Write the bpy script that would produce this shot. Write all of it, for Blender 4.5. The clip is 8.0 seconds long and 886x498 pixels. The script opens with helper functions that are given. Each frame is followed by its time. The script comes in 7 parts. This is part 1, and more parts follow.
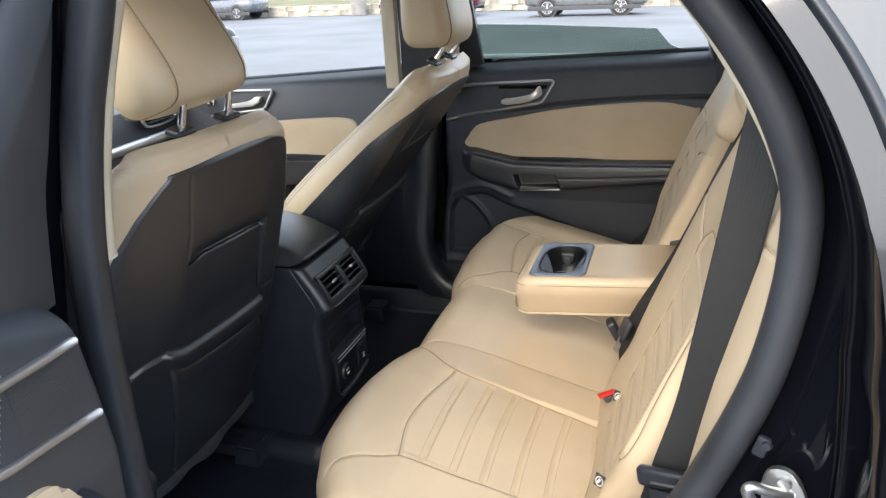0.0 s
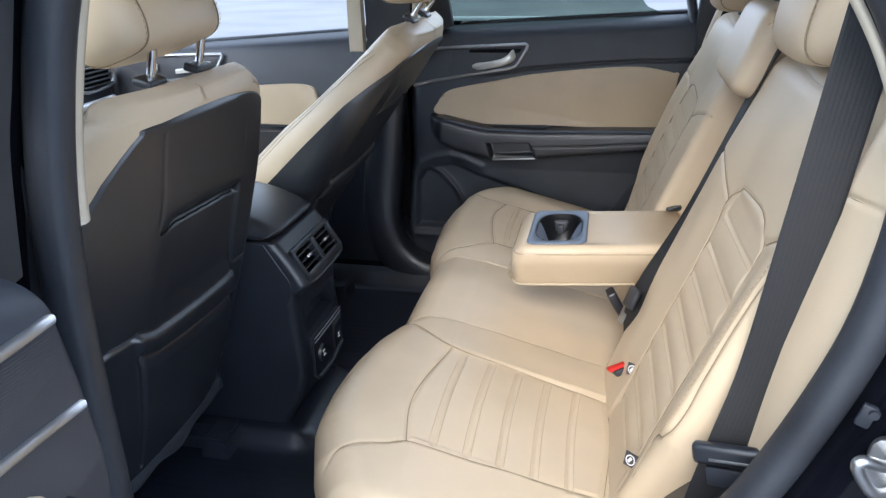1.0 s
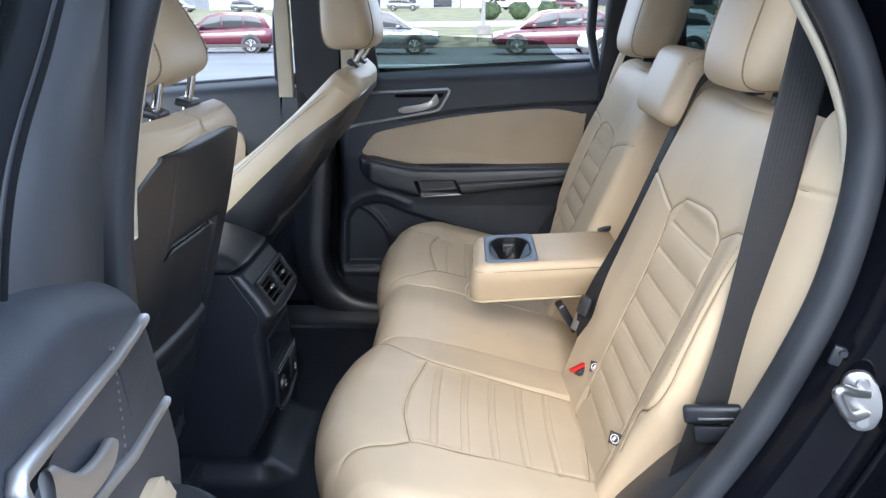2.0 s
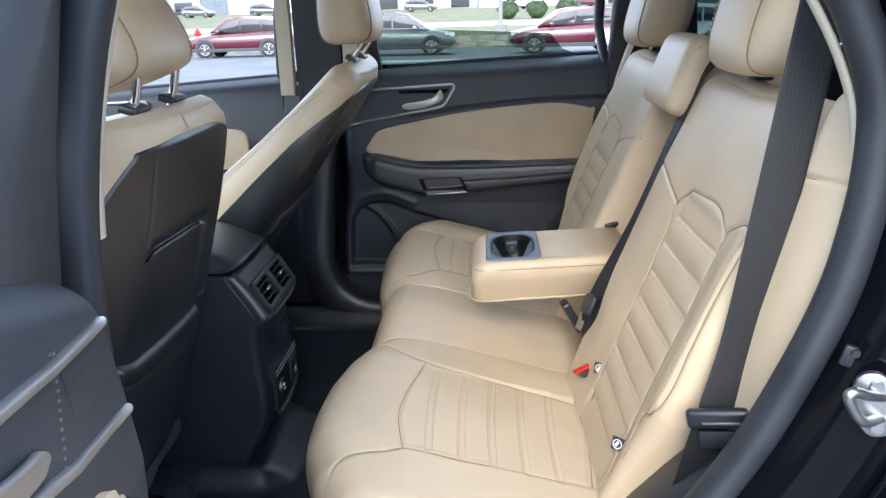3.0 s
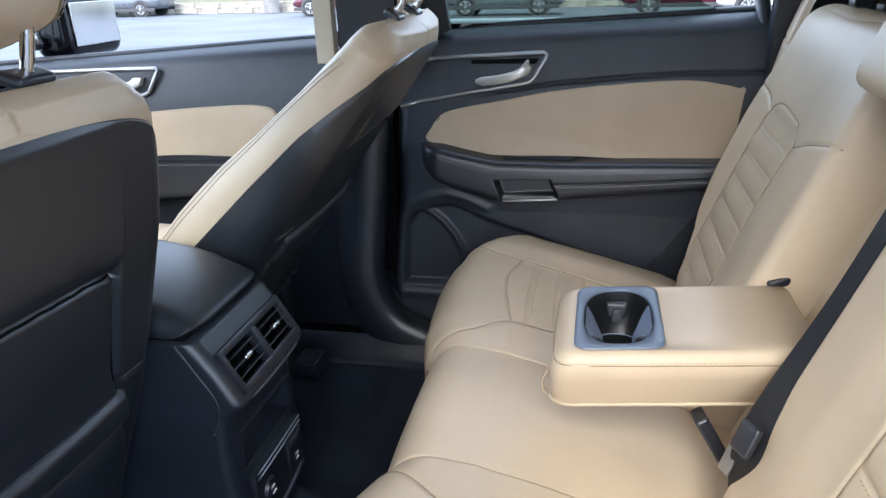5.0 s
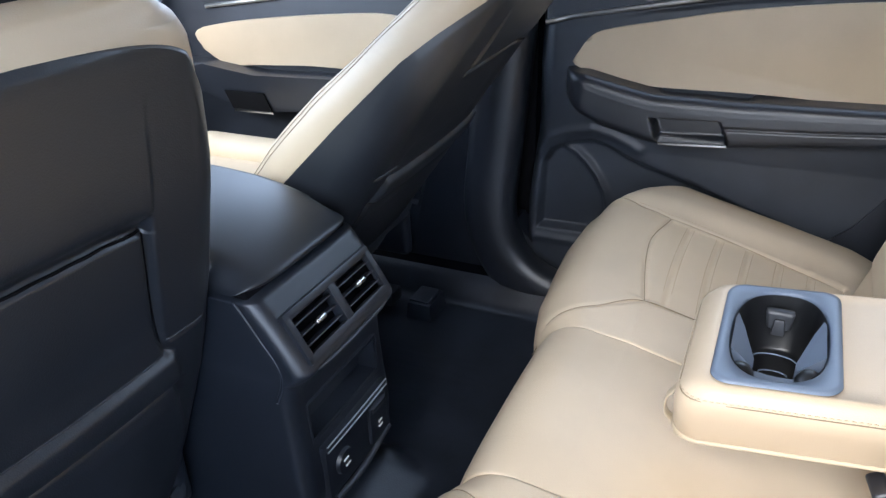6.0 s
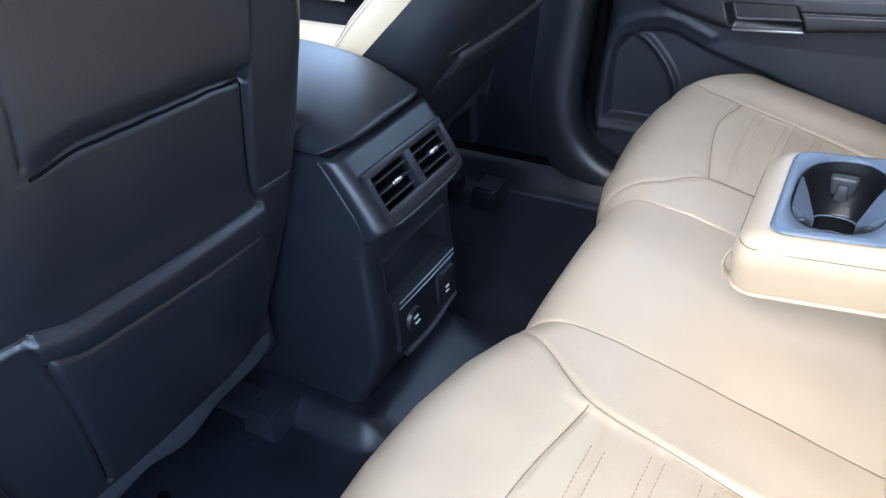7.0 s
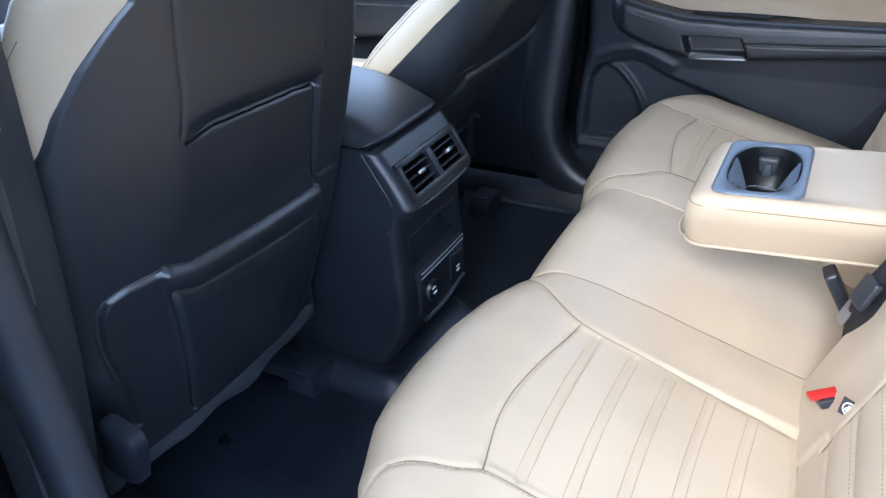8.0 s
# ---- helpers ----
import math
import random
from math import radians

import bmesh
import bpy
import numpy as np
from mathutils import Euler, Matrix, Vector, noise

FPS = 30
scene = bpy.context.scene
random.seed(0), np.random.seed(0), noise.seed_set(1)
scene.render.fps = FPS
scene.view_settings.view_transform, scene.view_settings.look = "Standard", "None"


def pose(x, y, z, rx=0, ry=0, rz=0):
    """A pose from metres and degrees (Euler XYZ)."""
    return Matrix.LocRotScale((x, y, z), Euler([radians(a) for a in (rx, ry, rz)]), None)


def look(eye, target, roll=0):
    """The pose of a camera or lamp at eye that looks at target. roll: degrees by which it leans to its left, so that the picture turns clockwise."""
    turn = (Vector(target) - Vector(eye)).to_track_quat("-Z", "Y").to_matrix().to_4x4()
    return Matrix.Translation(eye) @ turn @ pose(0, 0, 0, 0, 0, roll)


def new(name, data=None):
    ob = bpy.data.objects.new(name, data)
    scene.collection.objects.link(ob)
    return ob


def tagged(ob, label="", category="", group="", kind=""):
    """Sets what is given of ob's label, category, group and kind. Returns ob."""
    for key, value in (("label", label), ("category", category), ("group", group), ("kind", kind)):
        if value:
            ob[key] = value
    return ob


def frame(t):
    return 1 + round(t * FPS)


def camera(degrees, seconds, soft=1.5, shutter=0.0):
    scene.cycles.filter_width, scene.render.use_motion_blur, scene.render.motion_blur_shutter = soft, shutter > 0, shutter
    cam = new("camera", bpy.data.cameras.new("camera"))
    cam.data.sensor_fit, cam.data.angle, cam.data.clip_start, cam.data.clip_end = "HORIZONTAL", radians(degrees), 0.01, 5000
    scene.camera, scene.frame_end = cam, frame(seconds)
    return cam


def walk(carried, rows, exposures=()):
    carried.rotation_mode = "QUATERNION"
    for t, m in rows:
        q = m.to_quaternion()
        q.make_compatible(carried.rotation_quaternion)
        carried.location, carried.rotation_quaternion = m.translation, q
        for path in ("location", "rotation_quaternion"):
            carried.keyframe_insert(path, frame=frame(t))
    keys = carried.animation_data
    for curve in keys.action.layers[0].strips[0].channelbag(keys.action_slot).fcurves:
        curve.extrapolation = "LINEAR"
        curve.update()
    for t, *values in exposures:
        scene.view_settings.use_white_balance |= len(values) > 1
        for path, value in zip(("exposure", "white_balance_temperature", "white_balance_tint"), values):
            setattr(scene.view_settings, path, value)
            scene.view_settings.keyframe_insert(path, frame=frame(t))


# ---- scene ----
cam = camera(61.74, 8.0, soft=1.4)
PATH = [
    (0, (0.0, -1.505, 1.467), (-0.59, 0.271, 0.761), -2.7),
    (0.5, (-0.06, -1.486, 1.431), (-0.603, 0.288, 0.684), -2.4),
    (1, (-0.145, -1.443, 1.405), (-0.553, 0.363, 0.648), -1.5),
    (1.5, (-0.253, -1.511, 1.398), (-0.44, 0.352, 0.695), -1.3),
    (2, (-0.316, -1.591, 1.386), (-0.386, 0.307, 0.761), -0.5),
    (2.2, (-0.32, -1.604, 1.383), (-0.365, 0.298, 0.765), -0.5),
    (3.3, (-0.228, -1.474, 1.362), (-0.412, 0.415, 0.73), -1.8),
    (3.5, (-0.197, -1.413, 1.366), (-0.424, 0.465, 0.715), -1.7),
    (4, (-0.185, -1.247, 1.339), (-0.481, 0.614, 0.67), -2.0),
    (4.2, (-0.217, -1.162, 1.33), (-0.511, 0.7, 0.662), -1.9),
    (5.3, (-0.271, -0.872, 1.312), (-0.742, 0.922, 0.564), -1.7),
    (5.5, (-0.267, -0.808, 1.306), (-0.818, 0.948, 0.524), -1.8),
    (6, (-0.26, -0.716, 1.306), (-1.029, 0.882, 0.382), -2.3),
    (6.5, (-0.258, -0.7, 1.278), (-1.106, 0.755, 0.199), -3.1),
    (7, (-0.242, -0.796, 1.275), (-1.101, 0.627, 0.163), -3.4),
    (7.5, (-0.205, -0.97, 1.302), (-1.044, 0.496, 0.232), -3.0),
    (8, (-0.168, -1.058, 1.317), (-1.002, 0.452, 0.303), -2.7),
]
EXPOSURES = [(0.0, 1.34, 7100, 10), (0.5, 1.36, 6550, 10), (1.0, 1.38, 6200, 10), (2.0, 1.37, 6150, 10), (3.5, 1.36, 6200, 10), (5.5, 1.64, 6000, 10), (6.0, 1.82, 5900, 10), (6.5, 1.96, 5550, 10), (7.0, 1.98, 5450, 10), (8.0, 1.78, 5350, 10)]
walk(cam, [(t, look(eye, target, roll)) for t, eye, target, roll in PATH], EXPOSURES)

# ---------------------------------------------------------------- sky and sun
world = bpy.data.worlds.new("sky")
scene.world = world
world.use_nodes = True
wn = world.node_tree
wn.nodes.clear()
sky = wn.nodes.new("ShaderNodeTexSky")
sky.sky_type = "NISHITA"
sky.sun_disc = False
sky.sun_elevation = radians(38)
sky.sun_rotation = radians(186)
sky.dust_density = 4.0
sky_mix = wn.nodes.new("ShaderNodeMix")
sky_mix.data_type = "RGBA"
sky_mix.inputs[0].default_value = 0.75
sky_mix.inputs[7].default_value = (8.6, 10.2, 12.6, 1)
wn.links.new(sky.outputs[0], sky_mix.inputs[6])
sky_bg = wn.nodes.new("ShaderNodeBackground")
sky_bg.inputs[1].default_value = 0.18
wn.links.new(sky_mix.outputs[2], sky_bg.inputs[0])
sky_out = wn.nodes.new("ShaderNodeOutputWorld")
wn.links.new(sky_bg.outputs[0], sky_out.inputs[0])
sun = new("sun", bpy.data.lights.new("sun", "SUN"))
sun.data.energy = 1.5
sun.data.angle = radians(38)
sun.data.color = (1.0, 0.93, 0.82)
sun.matrix_world = look((-1.5, -14, 10.5), (0, 0, 0.6))


# ---------------------------------------------------------------- materials
def material(name, colour, rough=0.5, metal=0.0, grain=0.0, grain_scale=600.0, stain=0.12, stain_scale=9.0,
             coat=0.0, spec=0.5, second=None, rough_var=0.06, voronoi=False):
    """A surface with grain relief and soft large-scale variation."""
    m = bpy.data.materials.new(name)
    m.use_nodes = True
    nt = m.node_tree
    p = nt.nodes["Principled BSDF"]
    p.inputs["Metallic"].default_value = metal
    p.inputs["Specular IOR Level"].default_value = spec
    p.inputs["Coat Weight"].default_value = coat
    p.inputs["Coat Roughness"].default_value = 0.04
    co = nt.nodes.new("ShaderNodeTexCoord")
    big = nt.nodes.new("ShaderNodeTexNoise")
    big.inputs["Scale"].default_value = stain_scale
    big.inputs["Detail"].default_value = 5
    nt.links.new(co.outputs["Object"], big.inputs["Vector"])
    mix = nt.nodes.new("ShaderNodeMix")
    mix.data_type = "RGBA"
    dark = second or tuple(c * (1 - 2.2 * stain) for c in colour)
    lite = tuple(min(1, c * (1 + stain)) for c in colour)
    mix.inputs[6].default_value = (*dark, 1)
    mix.inputs[7].default_value = (*lite, 1)
    ramp = nt.nodes.new("ShaderNodeMapRange")
    ramp.inputs[1].default_value, ramp.inputs[2].default_value = 0.3, 0.62
    nt.links.new(big.outputs[0], ramp.inputs[0])
    nt.links.new(ramp.outputs[0], mix.inputs[0])
    nt.links.new(mix.outputs[2], p.inputs["Base Color"])
    rr = nt.nodes.new("ShaderNodeMapRange")
    rr.inputs[1].default_value, rr.inputs[2].default_value = 0.25, 0.75
    rr.inputs[3].default_value, rr.inputs[4].default_value = max(0.02, rough - rough_var), min(1, rough + rough_var)
    nt.links.new(big.outputs[0], rr.inputs[0])
    nt.links.new(rr.outputs[0], p.inputs["Roughness"])
    if grain:
        if voronoi:
            fine = nt.nodes.new("ShaderNodeTexVoronoi")
        else:
            fine = nt.nodes.new("ShaderNodeTexNoise")
            fine.inputs["Detail"].default_value = 3
        fine.inputs["Scale"].default_value = grain_scale
        nt.links.new(co.outputs["Object"], fine.inputs["Vector"])
        bump = nt.nodes.new("ShaderNodeBump")
        bump.inputs["Strength"].default_value = grain
        bump.inputs["Distance"].default_value = 0.001
        nt.links.new(fine.outputs[0], bump.inputs["Height"])
        nt.links.new(bump.outputs[0], p.inputs["Normal"])
    return m


def glass_material(name, colour, ior=1.45):
    """A thin pane: mostly clear, mirrors a little at grazing angles."""
    m = bpy.data.materials.new(name)
    m.use_nodes = True
    nt = m.node_tree
    nt.nodes.clear()
    clear = nt.nodes.new("ShaderNodeBsdfTransparent")
    clear.inputs[0].default_value = (*colour, 1)
    gloss = nt.nodes.new("ShaderNodeBsdfGlossy")
    gloss.inputs["Roughness"].default_value = 0.02
    fres = nt.nodes.new("ShaderNodeFresnel")
    fres.inputs[0].default_value = ior
    mix = nt.nodes.new("ShaderNodeMixShader")
    out = nt.nodes.new("ShaderNodeOutputMaterial")
    nt.links.new(fres.outputs[0], mix.inputs[0])
    nt.links.new(clear.outputs[0], mix.inputs[1])
    nt.links.new(gloss.outputs[0], mix.inputs[2])
    nt.links.new(mix.outputs[0], out.inputs[0])
    return m


LEATHER = material("beige_leather", (0.548, 0.438, 0.306), 0.44, spec=0.5, grain=0.13, grain_scale=650, stain=0.035, stain_scale=7, voronoi=True)
LEATHER_EDGE = material("beige_piping", (0.47, 0.38, 0.26), 0.5, grain=0.2, grain_scale=500, stain=0.04)
SEAM = material("seam_gap", (0.24, 0.185, 0.12), 0.8, stain=0.05)
THREAD = material("tan_thread", (0.37, 0.275, 0.17), 0.7, stain=0.05)
BLACK_LEATHER = material("black_leather", (0.0128, 0.0155, 0.0215), 0.39, spec=1.0, rough_var=0.03, grain=0.15, grain_scale=550, stain=0.06, voronoi=True)
BLACK_PLASTIC = material("black_plastic", (0.0138, 0.0168, 0.0240), 0.36, spec=0.7, rough_var=0.03, grain=0.25, grain_scale=900, stain=0.1)
SOFT_PLASTIC = material("soft_black_plastic", (0.0170, 0.0208, 0.0300), 0.40, spec=0.6, rough_var=0.03, grain=0.3, grain_scale=700, stain=0.1)
DOOR_SKIN = material("soft_touch_door_skin", (0.0275, 0.0335, 0.0455), 0.47, spec=0.6, rough_var=0.03, grain=0.3, grain_scale=700, stain=0.1)
DARK_GREY = material("dark_grey_plastic", (0.042, 0.046, 0.055), 0.45, grain=0.2, grain_scale=900, stain=0.08)
RUBBER = material("black_rubber", (0.025, 0.0285, 0.036), 0.46, grain=0.25, grain_scale=300, stain=0.12)
MAT_RUBBER = material("floor_rubber", (0.0135, 0.0170, 0.0260), 0.38, spec=0.6, grain=0.35, grain_scale=350, stain=0.2, stain_scale=14)
FELT = material("grey_felt", (0.024, 0.028, 0.036), 0.95, grain=0.8, grain_scale=500, stain=0.1, stain_scale=20)
CARPET = material("black_carpet", (0.0095, 0.0112, 0.0150), 0.95, grain=1.0, grain_scale=500, stain=0.2, stain_scale=20)
# near-black: shade painted into gaps and recesses, also the mat stud's own colour
SHADE_BLACK = material("recess_shade_and_black", (0.004, 0.004, 0.005), 0.8, spec=0.1, stain=0.1)
# pillar plastic; also a lit copy of the window frame trim's plastic
PILLAR_GREY = material("pillar_and_lit_sail_grey", (0.040, 0.044, 0.052), 0.48, grain=0.3, grain_scale=800, stain=0.06)
LID = material("smooth_black_vinyl", (0.0105, 0.0135, 0.0200), 0.42, spec=0.8, grain=0.10, grain_scale=600, stain=0.06, rough_var=0.03)
SATIN = material("satin_silver", (0.62, 0.62, 0.62), 0.28, metal=1.0, stain=0.03)
BEZEL = material("brushed_bezel", (0.40, 0.41, 0.42), 0.34, metal=1.0, stain=0.03)
HANDLE = material("satin_silver_paint", (0.66, 0.65, 0.62), 0.34, metal=0.55, stain=0.03)
BRUSHED = material("brushed_silver_strip", (0.50, 0.50, 0.51), 0.45, metal=1.0, grain=0.2, grain_scale=900, stain=0.04)
CHROME = material("chrome", (0.75, 0.75, 0.76), 0.10, metal=1.0, stain=0.02, rough_var=0.03)
STEEL = material("zinc_steel", (0.46, 0.47, 0.48), 0.40, metal=1.0, stain=0.06, rough_var=0.1)
WEBBING = material("seat_belt_webbing", (0.0048, 0.0056, 0.0078), 0.60, grain=0.35, grain_scale=900, stain=0.1, stain_scale=40)
RED = material("red_plastic", (0.62, 0.015, 0.012), 0.4, stain=0.05)
PAINT = material("black_car_paint", (0.0030, 0.0034, 0.0055), 0.09, spec=0.22, stain=0.05)
FLOCK = material("black_flocked_rubber", (0.006, 0.007, 0.010), 0.9, spec=0.2, stain=0.1)
GLOSS_TRIM = material("gloss_black_trim", (0.012, 0.012, 0.015), 0.10, coat=1.0, stain=0.04)
TRIM = material("beige_trim_plastic", (0.54, 0.48, 0.38), 0.6, grain=0.2, grain_scale=700, stain=0.04)
HEADLINER = material("light_headliner", (0.62, 0.59, 0.53), 0.9, grain=0.4, grain_scale=600, stain=0.03)
TRAY = material("blue_grey_tray", (0.13, 0.165, 0.23), 0.42, grain=0.15, grain_scale=900, stain=0.05)
LABEL_DARK = material("dark_tag_cloth", (0.035, 0.032, 0.036), 0.7, stain=0.1)
LABEL_WHITE = material("white_print", (0.75, 0.75, 0.75), 0.6, stain=0.03)
CUP_BLACK = material("cup_black_plastic", (0.010, 0.011, 0.013), 0.35, grain=0.15, grain_scale=900, stain=0.1)
SILVER_TRIM = material("silver_dash_trim", (0.48, 0.50, 0.53), 0.35, metal=0.8, stain=0.04)
PANE = glass_material("clear_glass", (0.90, 0.95, 0.92))
TINT = glass_material("tinted_glass", (0.46, 0.52, 0.49), 1.22)
SMOKED = glass_material("smoked_glass", (0.20, 0.25, 0.25), 1.35)
DARK_PANE = material("dark_car_glass", (0.020, 0.022, 0.026), 0.04, coat=1.0, spec=1.0, stain=0.03, rough_var=0.01)
ASPHALT = material("grey_asphalt", (0.105, 0.110, 0.120), 0.8, grain=0.6, grain_scale=60, stain=0.14, stain_scale=0.35)
GRASS = material("dry_grass", (0.105, 0.100, 0.040), 0.9, grain=0.8, grain_scale=12, stain=0.25, stain_scale=0.7)
STONE = material("pale_wall_stone", (0.34, 0.31, 0.26), 0.85, grain=0.8, grain_scale=18, stain=0.22, stain_scale=2.2)
CONCRETE = material("concrete", (0.21, 0.20, 0.19), 0.85, grain=0.5, grain_scale=30, stain=0.1, stain_scale=3)
POLE = material("grey_pole_paint", (0.22, 0.22, 0.22), 0.55, stain=0.08)
WALL_WHITE = material("white_cladding", (0.30, 0.295, 0.29), 0.7, stain=0.06, stain_scale=0.6)
ORANGE = material("orange_panel", (0.45, 0.15, 0.05), 0.6, stain=0.06, stain_scale=0.6)
LEAF = material("shrub_leaf", (0.045, 0.075, 0.03), 0.7, stain=0.25, stain_scale=3)
TYRE = material("tyre_rubber", (0.02, 0.02, 0.021), 0.8, stain=0.1)
ALLOY = material("alloy_wheel", (0.55, 0.56, 0.57), 0.3, metal=0.9, stain=0.05)
CLADDING = material("grey_cladding", (0.05, 0.05, 0.055), 0.6, stain=0.08)


# ---------------------------------------------------------------- builders
def mesh_object(name, verts, faces, mat, parent=None, label="", smooth=True):
    me = bpy.data.meshes.new(name)
    me.from_pydata([tuple(map(float, v)) for v in verts], [], [tuple(f) for f in faces])
    me.update()
    if smooth:
        me.shade_smooth()
    me.materials.append(mat)
    ob = new(name, me)
    ob.parent = parent
    if label:
        ob["label"] = label
    return ob


def part(name, bm, mat, parent=None, label="", smooth=True):
    bmesh.ops.recalc_face_normals(bm, faces=bm.faces)
    me = bpy.data.meshes.new(name)
    bm.to_mesh(me)
    bm.free()
    if smooth:
        me.shade_smooth()
        me.set_sharp_from_angle(angle=radians(38))
    me.materials.append(mat)
    ob = new(name, me)
    ob.parent = parent
    if label:
        ob["label"] = label
    return ob


def empty(name, at=(0, 0, 0), label="", category="", group="", kind=""):
    ob = new(name)
    ob.location = at
    ob.empty_display_size = 0.05
    return tagged(ob, label, category, group, kind)


def grid_faces(nu, nv, close_u=False, close_v=False, base=0, flip=False):
    out = []
    for i in range(nu if close_u else nu - 1):
        for j in range(nv if close_v else nv - 1):
            a, b = i * nv + j, ((i + 1) % nu) * nv + j
            c, d = ((i + 1) % nu) * nv + (j + 1) % nv, i * nv + (j + 1) % nv
            out.append((base + a, base + d, base + c, base + b) if flip else (base + a, base + b, base + c, base + d))
    return out


def rbox(bm, sx, sy, sz, at=(0, 0, 0), bevel=0.005, seg=2, turn=None, taper=None):
    """A bevelled box into bm; taper scales the top in x and y."""
    got = bmesh.ops.create_cube(bm, size=1)
    vs = got["verts"]
    for v in vs:
        k = taper if taper and v.co.z > 0 else (1, 1)
        v.co = Vector((v.co.x * sx * k[0], v.co.y * sy * k[1], v.co.z * sz))
    if bevel:
        es = list({e for v in vs for e in v.link_edges})
        r = bmesh.ops.bevel(bm, geom=es, offset=bevel, segments=seg, profile=0.6, affect="EDGES")
        vs = list({v for f in r["faces"] for v in f.verts} | {v for v in vs if v.is_valid})
    m = Matrix.Translation(at) @ (turn.to_4x4() if turn else Matrix())
    bmesh.ops.transform(bm, matrix=m, verts=vs)
    return vs


def prism(bm, outline, depth, place, bevel=0.004, seg=2):
    """Outline (a, b) pairs extruded by depth along the third axis; place is a 4x4 that puts (a, b, depth) in the world."""
    lo = [bm.verts.new((a, b, 0)) for a, b in outline]
    hi = [bm.verts.new((a, b, depth)) for a, b in outline]
    n = len(outline)
    bm.faces.new(lo[::-1])
    top = bm.faces.new(hi)
    for i in range(n):
        bm.faces.new((lo[i], lo[(i + 1) % n], hi[(i + 1) % n], hi[i]))
    vs = lo + hi
    if bevel:
        r = bmesh.ops.bevel(bm, geom=list(top.edges), offset=bevel, segments=seg, profile=0.6, affect="EDGES")
        vs = list({v for f in r["faces"] for v in f.verts} | {v for v in vs if v.is_valid})
    bmesh.ops.transform(bm, matrix=place, verts=vs)
    return vs


def smooth_line(pts, per=8, closed=False):
    """Catmull-Rom through the points."""
    P = [np.array(p, float) for p in pts]
    n = len(P)
    out = []
    for i in range(n if closed else n - 1):
        if closed:
            a, b, c, d = P[i - 1], P[i], P[(i + 1) % n], P[(i + 2) % n]
        else:
            a, b, c, d = P[max(i - 1, 0)], P[i], P[i + 1], P[min(i + 2, n - 1)]
        for k in range(per):
            t = k / per
            out.append(0.5 * (2 * b + (c - a) * t + (2 * a - 5 * b + 4 * c - d) * t * t + (3 * b - a - 3 * c + d) * t ** 3))
    if not closed:
        out.append(P[-1])
    return out


def sweep(pts, profile, side=(0, 1, 0), closed=False, cap=True):
    """Verts and faces of a profile (a: along side, b: across) swept along pts."""
    P = np.array(pts, float)
    n = len(P)
    T = np.gradient(P, axis=0) if not closed else np.roll(P, -1, 0) - np.roll(P, 1, 0)
    T /= np.linalg.norm(T, axis=1)[:, None]
    S = np.array(side, float)
    verts = []
    for p, t in zip(P, T):
        s = S - t * np.dot(S, t)
        s /= np.linalg.norm(s)
        u = np.cross(t, s)
        verts += [p + s * a + u * b for a, b in profile]
    k = len(profile)
    faces = grid_faces(n, k, close_u=closed, close_v=True)
    if cap and not closed:
        faces += [tuple(range(k))[::-1], tuple(range((n - 1) * k, n * k))]
    return verts, faces


def ring(a, b, n=12, power=1.0):
    out = []
    for i in range(n):
        q = 2 * math.pi * i / n
        c, s = math.cos(q), math.sin(q)
        out.append((a * math.copysign(abs(c) ** power, c), b * math.copysign(abs(s) ** power, s)))
    return out


def tube(name, pts, radius, mat, parent=None, label="", n=10, side=(0.1, 1, 0.2), per=8, closed=False):
    line = smooth_line(pts, per, closed) if per > 1 else pts
    v, f = sweep(line, ring(radius, radius, n), side, closed)
    return mesh_object(name, v, f, mat, parent, label)


def line_distance(A, B, seams):
    """Depth of seam grooves over arrays of plan coordinates. seams: (points, depth, width)."""
    out = np.zeros_like(A)
    for pts, depth, width in seams:
        d2 = np.full_like(A, 9.0)
        for (a0, b0), (a1, b1) in zip(pts[:-1], pts[1:]):
            va, vb = a1 - a0, b1 - b0
            L = va * va + vb * vb + 1e-12
            t = np.clip(((A - a0) * va + (B - b0) * vb) / L, 0, 1)
            d2 = np.minimum(d2, (A - a0 - t * va) ** 2 + (B - b0 - t * vb) ** 2)
        out = np.maximum(out, depth * np.exp(-d2 / (width * width)))
    return out


def stitches(name, lines, normal, parent, mat=None, pitch=0.0062, length=0.0040, width=0.0011):
    """Short thread dashes along 3D lines."""
    mat = mat or THREAD
    verts, faces = [], []
    nrm = np.array(normal, float)
    for line in lines:
        P = np.array(line, float)
        seg = np.linalg.norm(np.diff(P, axis=0), axis=1)
        cum = np.concatenate([[0], np.cumsum(seg)])
        for s in np.arange(0, cum[-1] - length, pitch):
            a = np.array([np.interp(s, cum, P[:, k]) for k in range(3)])
            b = np.array([np.interp(s + length, cum, P[:, k]) for k in range(3)])
            w = np.cross(b - a, nrm)
            w = w / (np.linalg.norm(w) + 1e-9) * width * 0.5
            k = len(verts)
            verts += [a - w, a + w, b + w, b - w, (a + b) / 2 + nrm * 0.0009]
            faces += [(k, k + 1, k + 4), (k + 1, k + 2, k + 4), (k + 2, k + 3, k + 4), (k + 3, k, k + 4)]
    return tagged(mesh_object(name, verts, faces, mat, parent, smooth=False), kind="stuff")


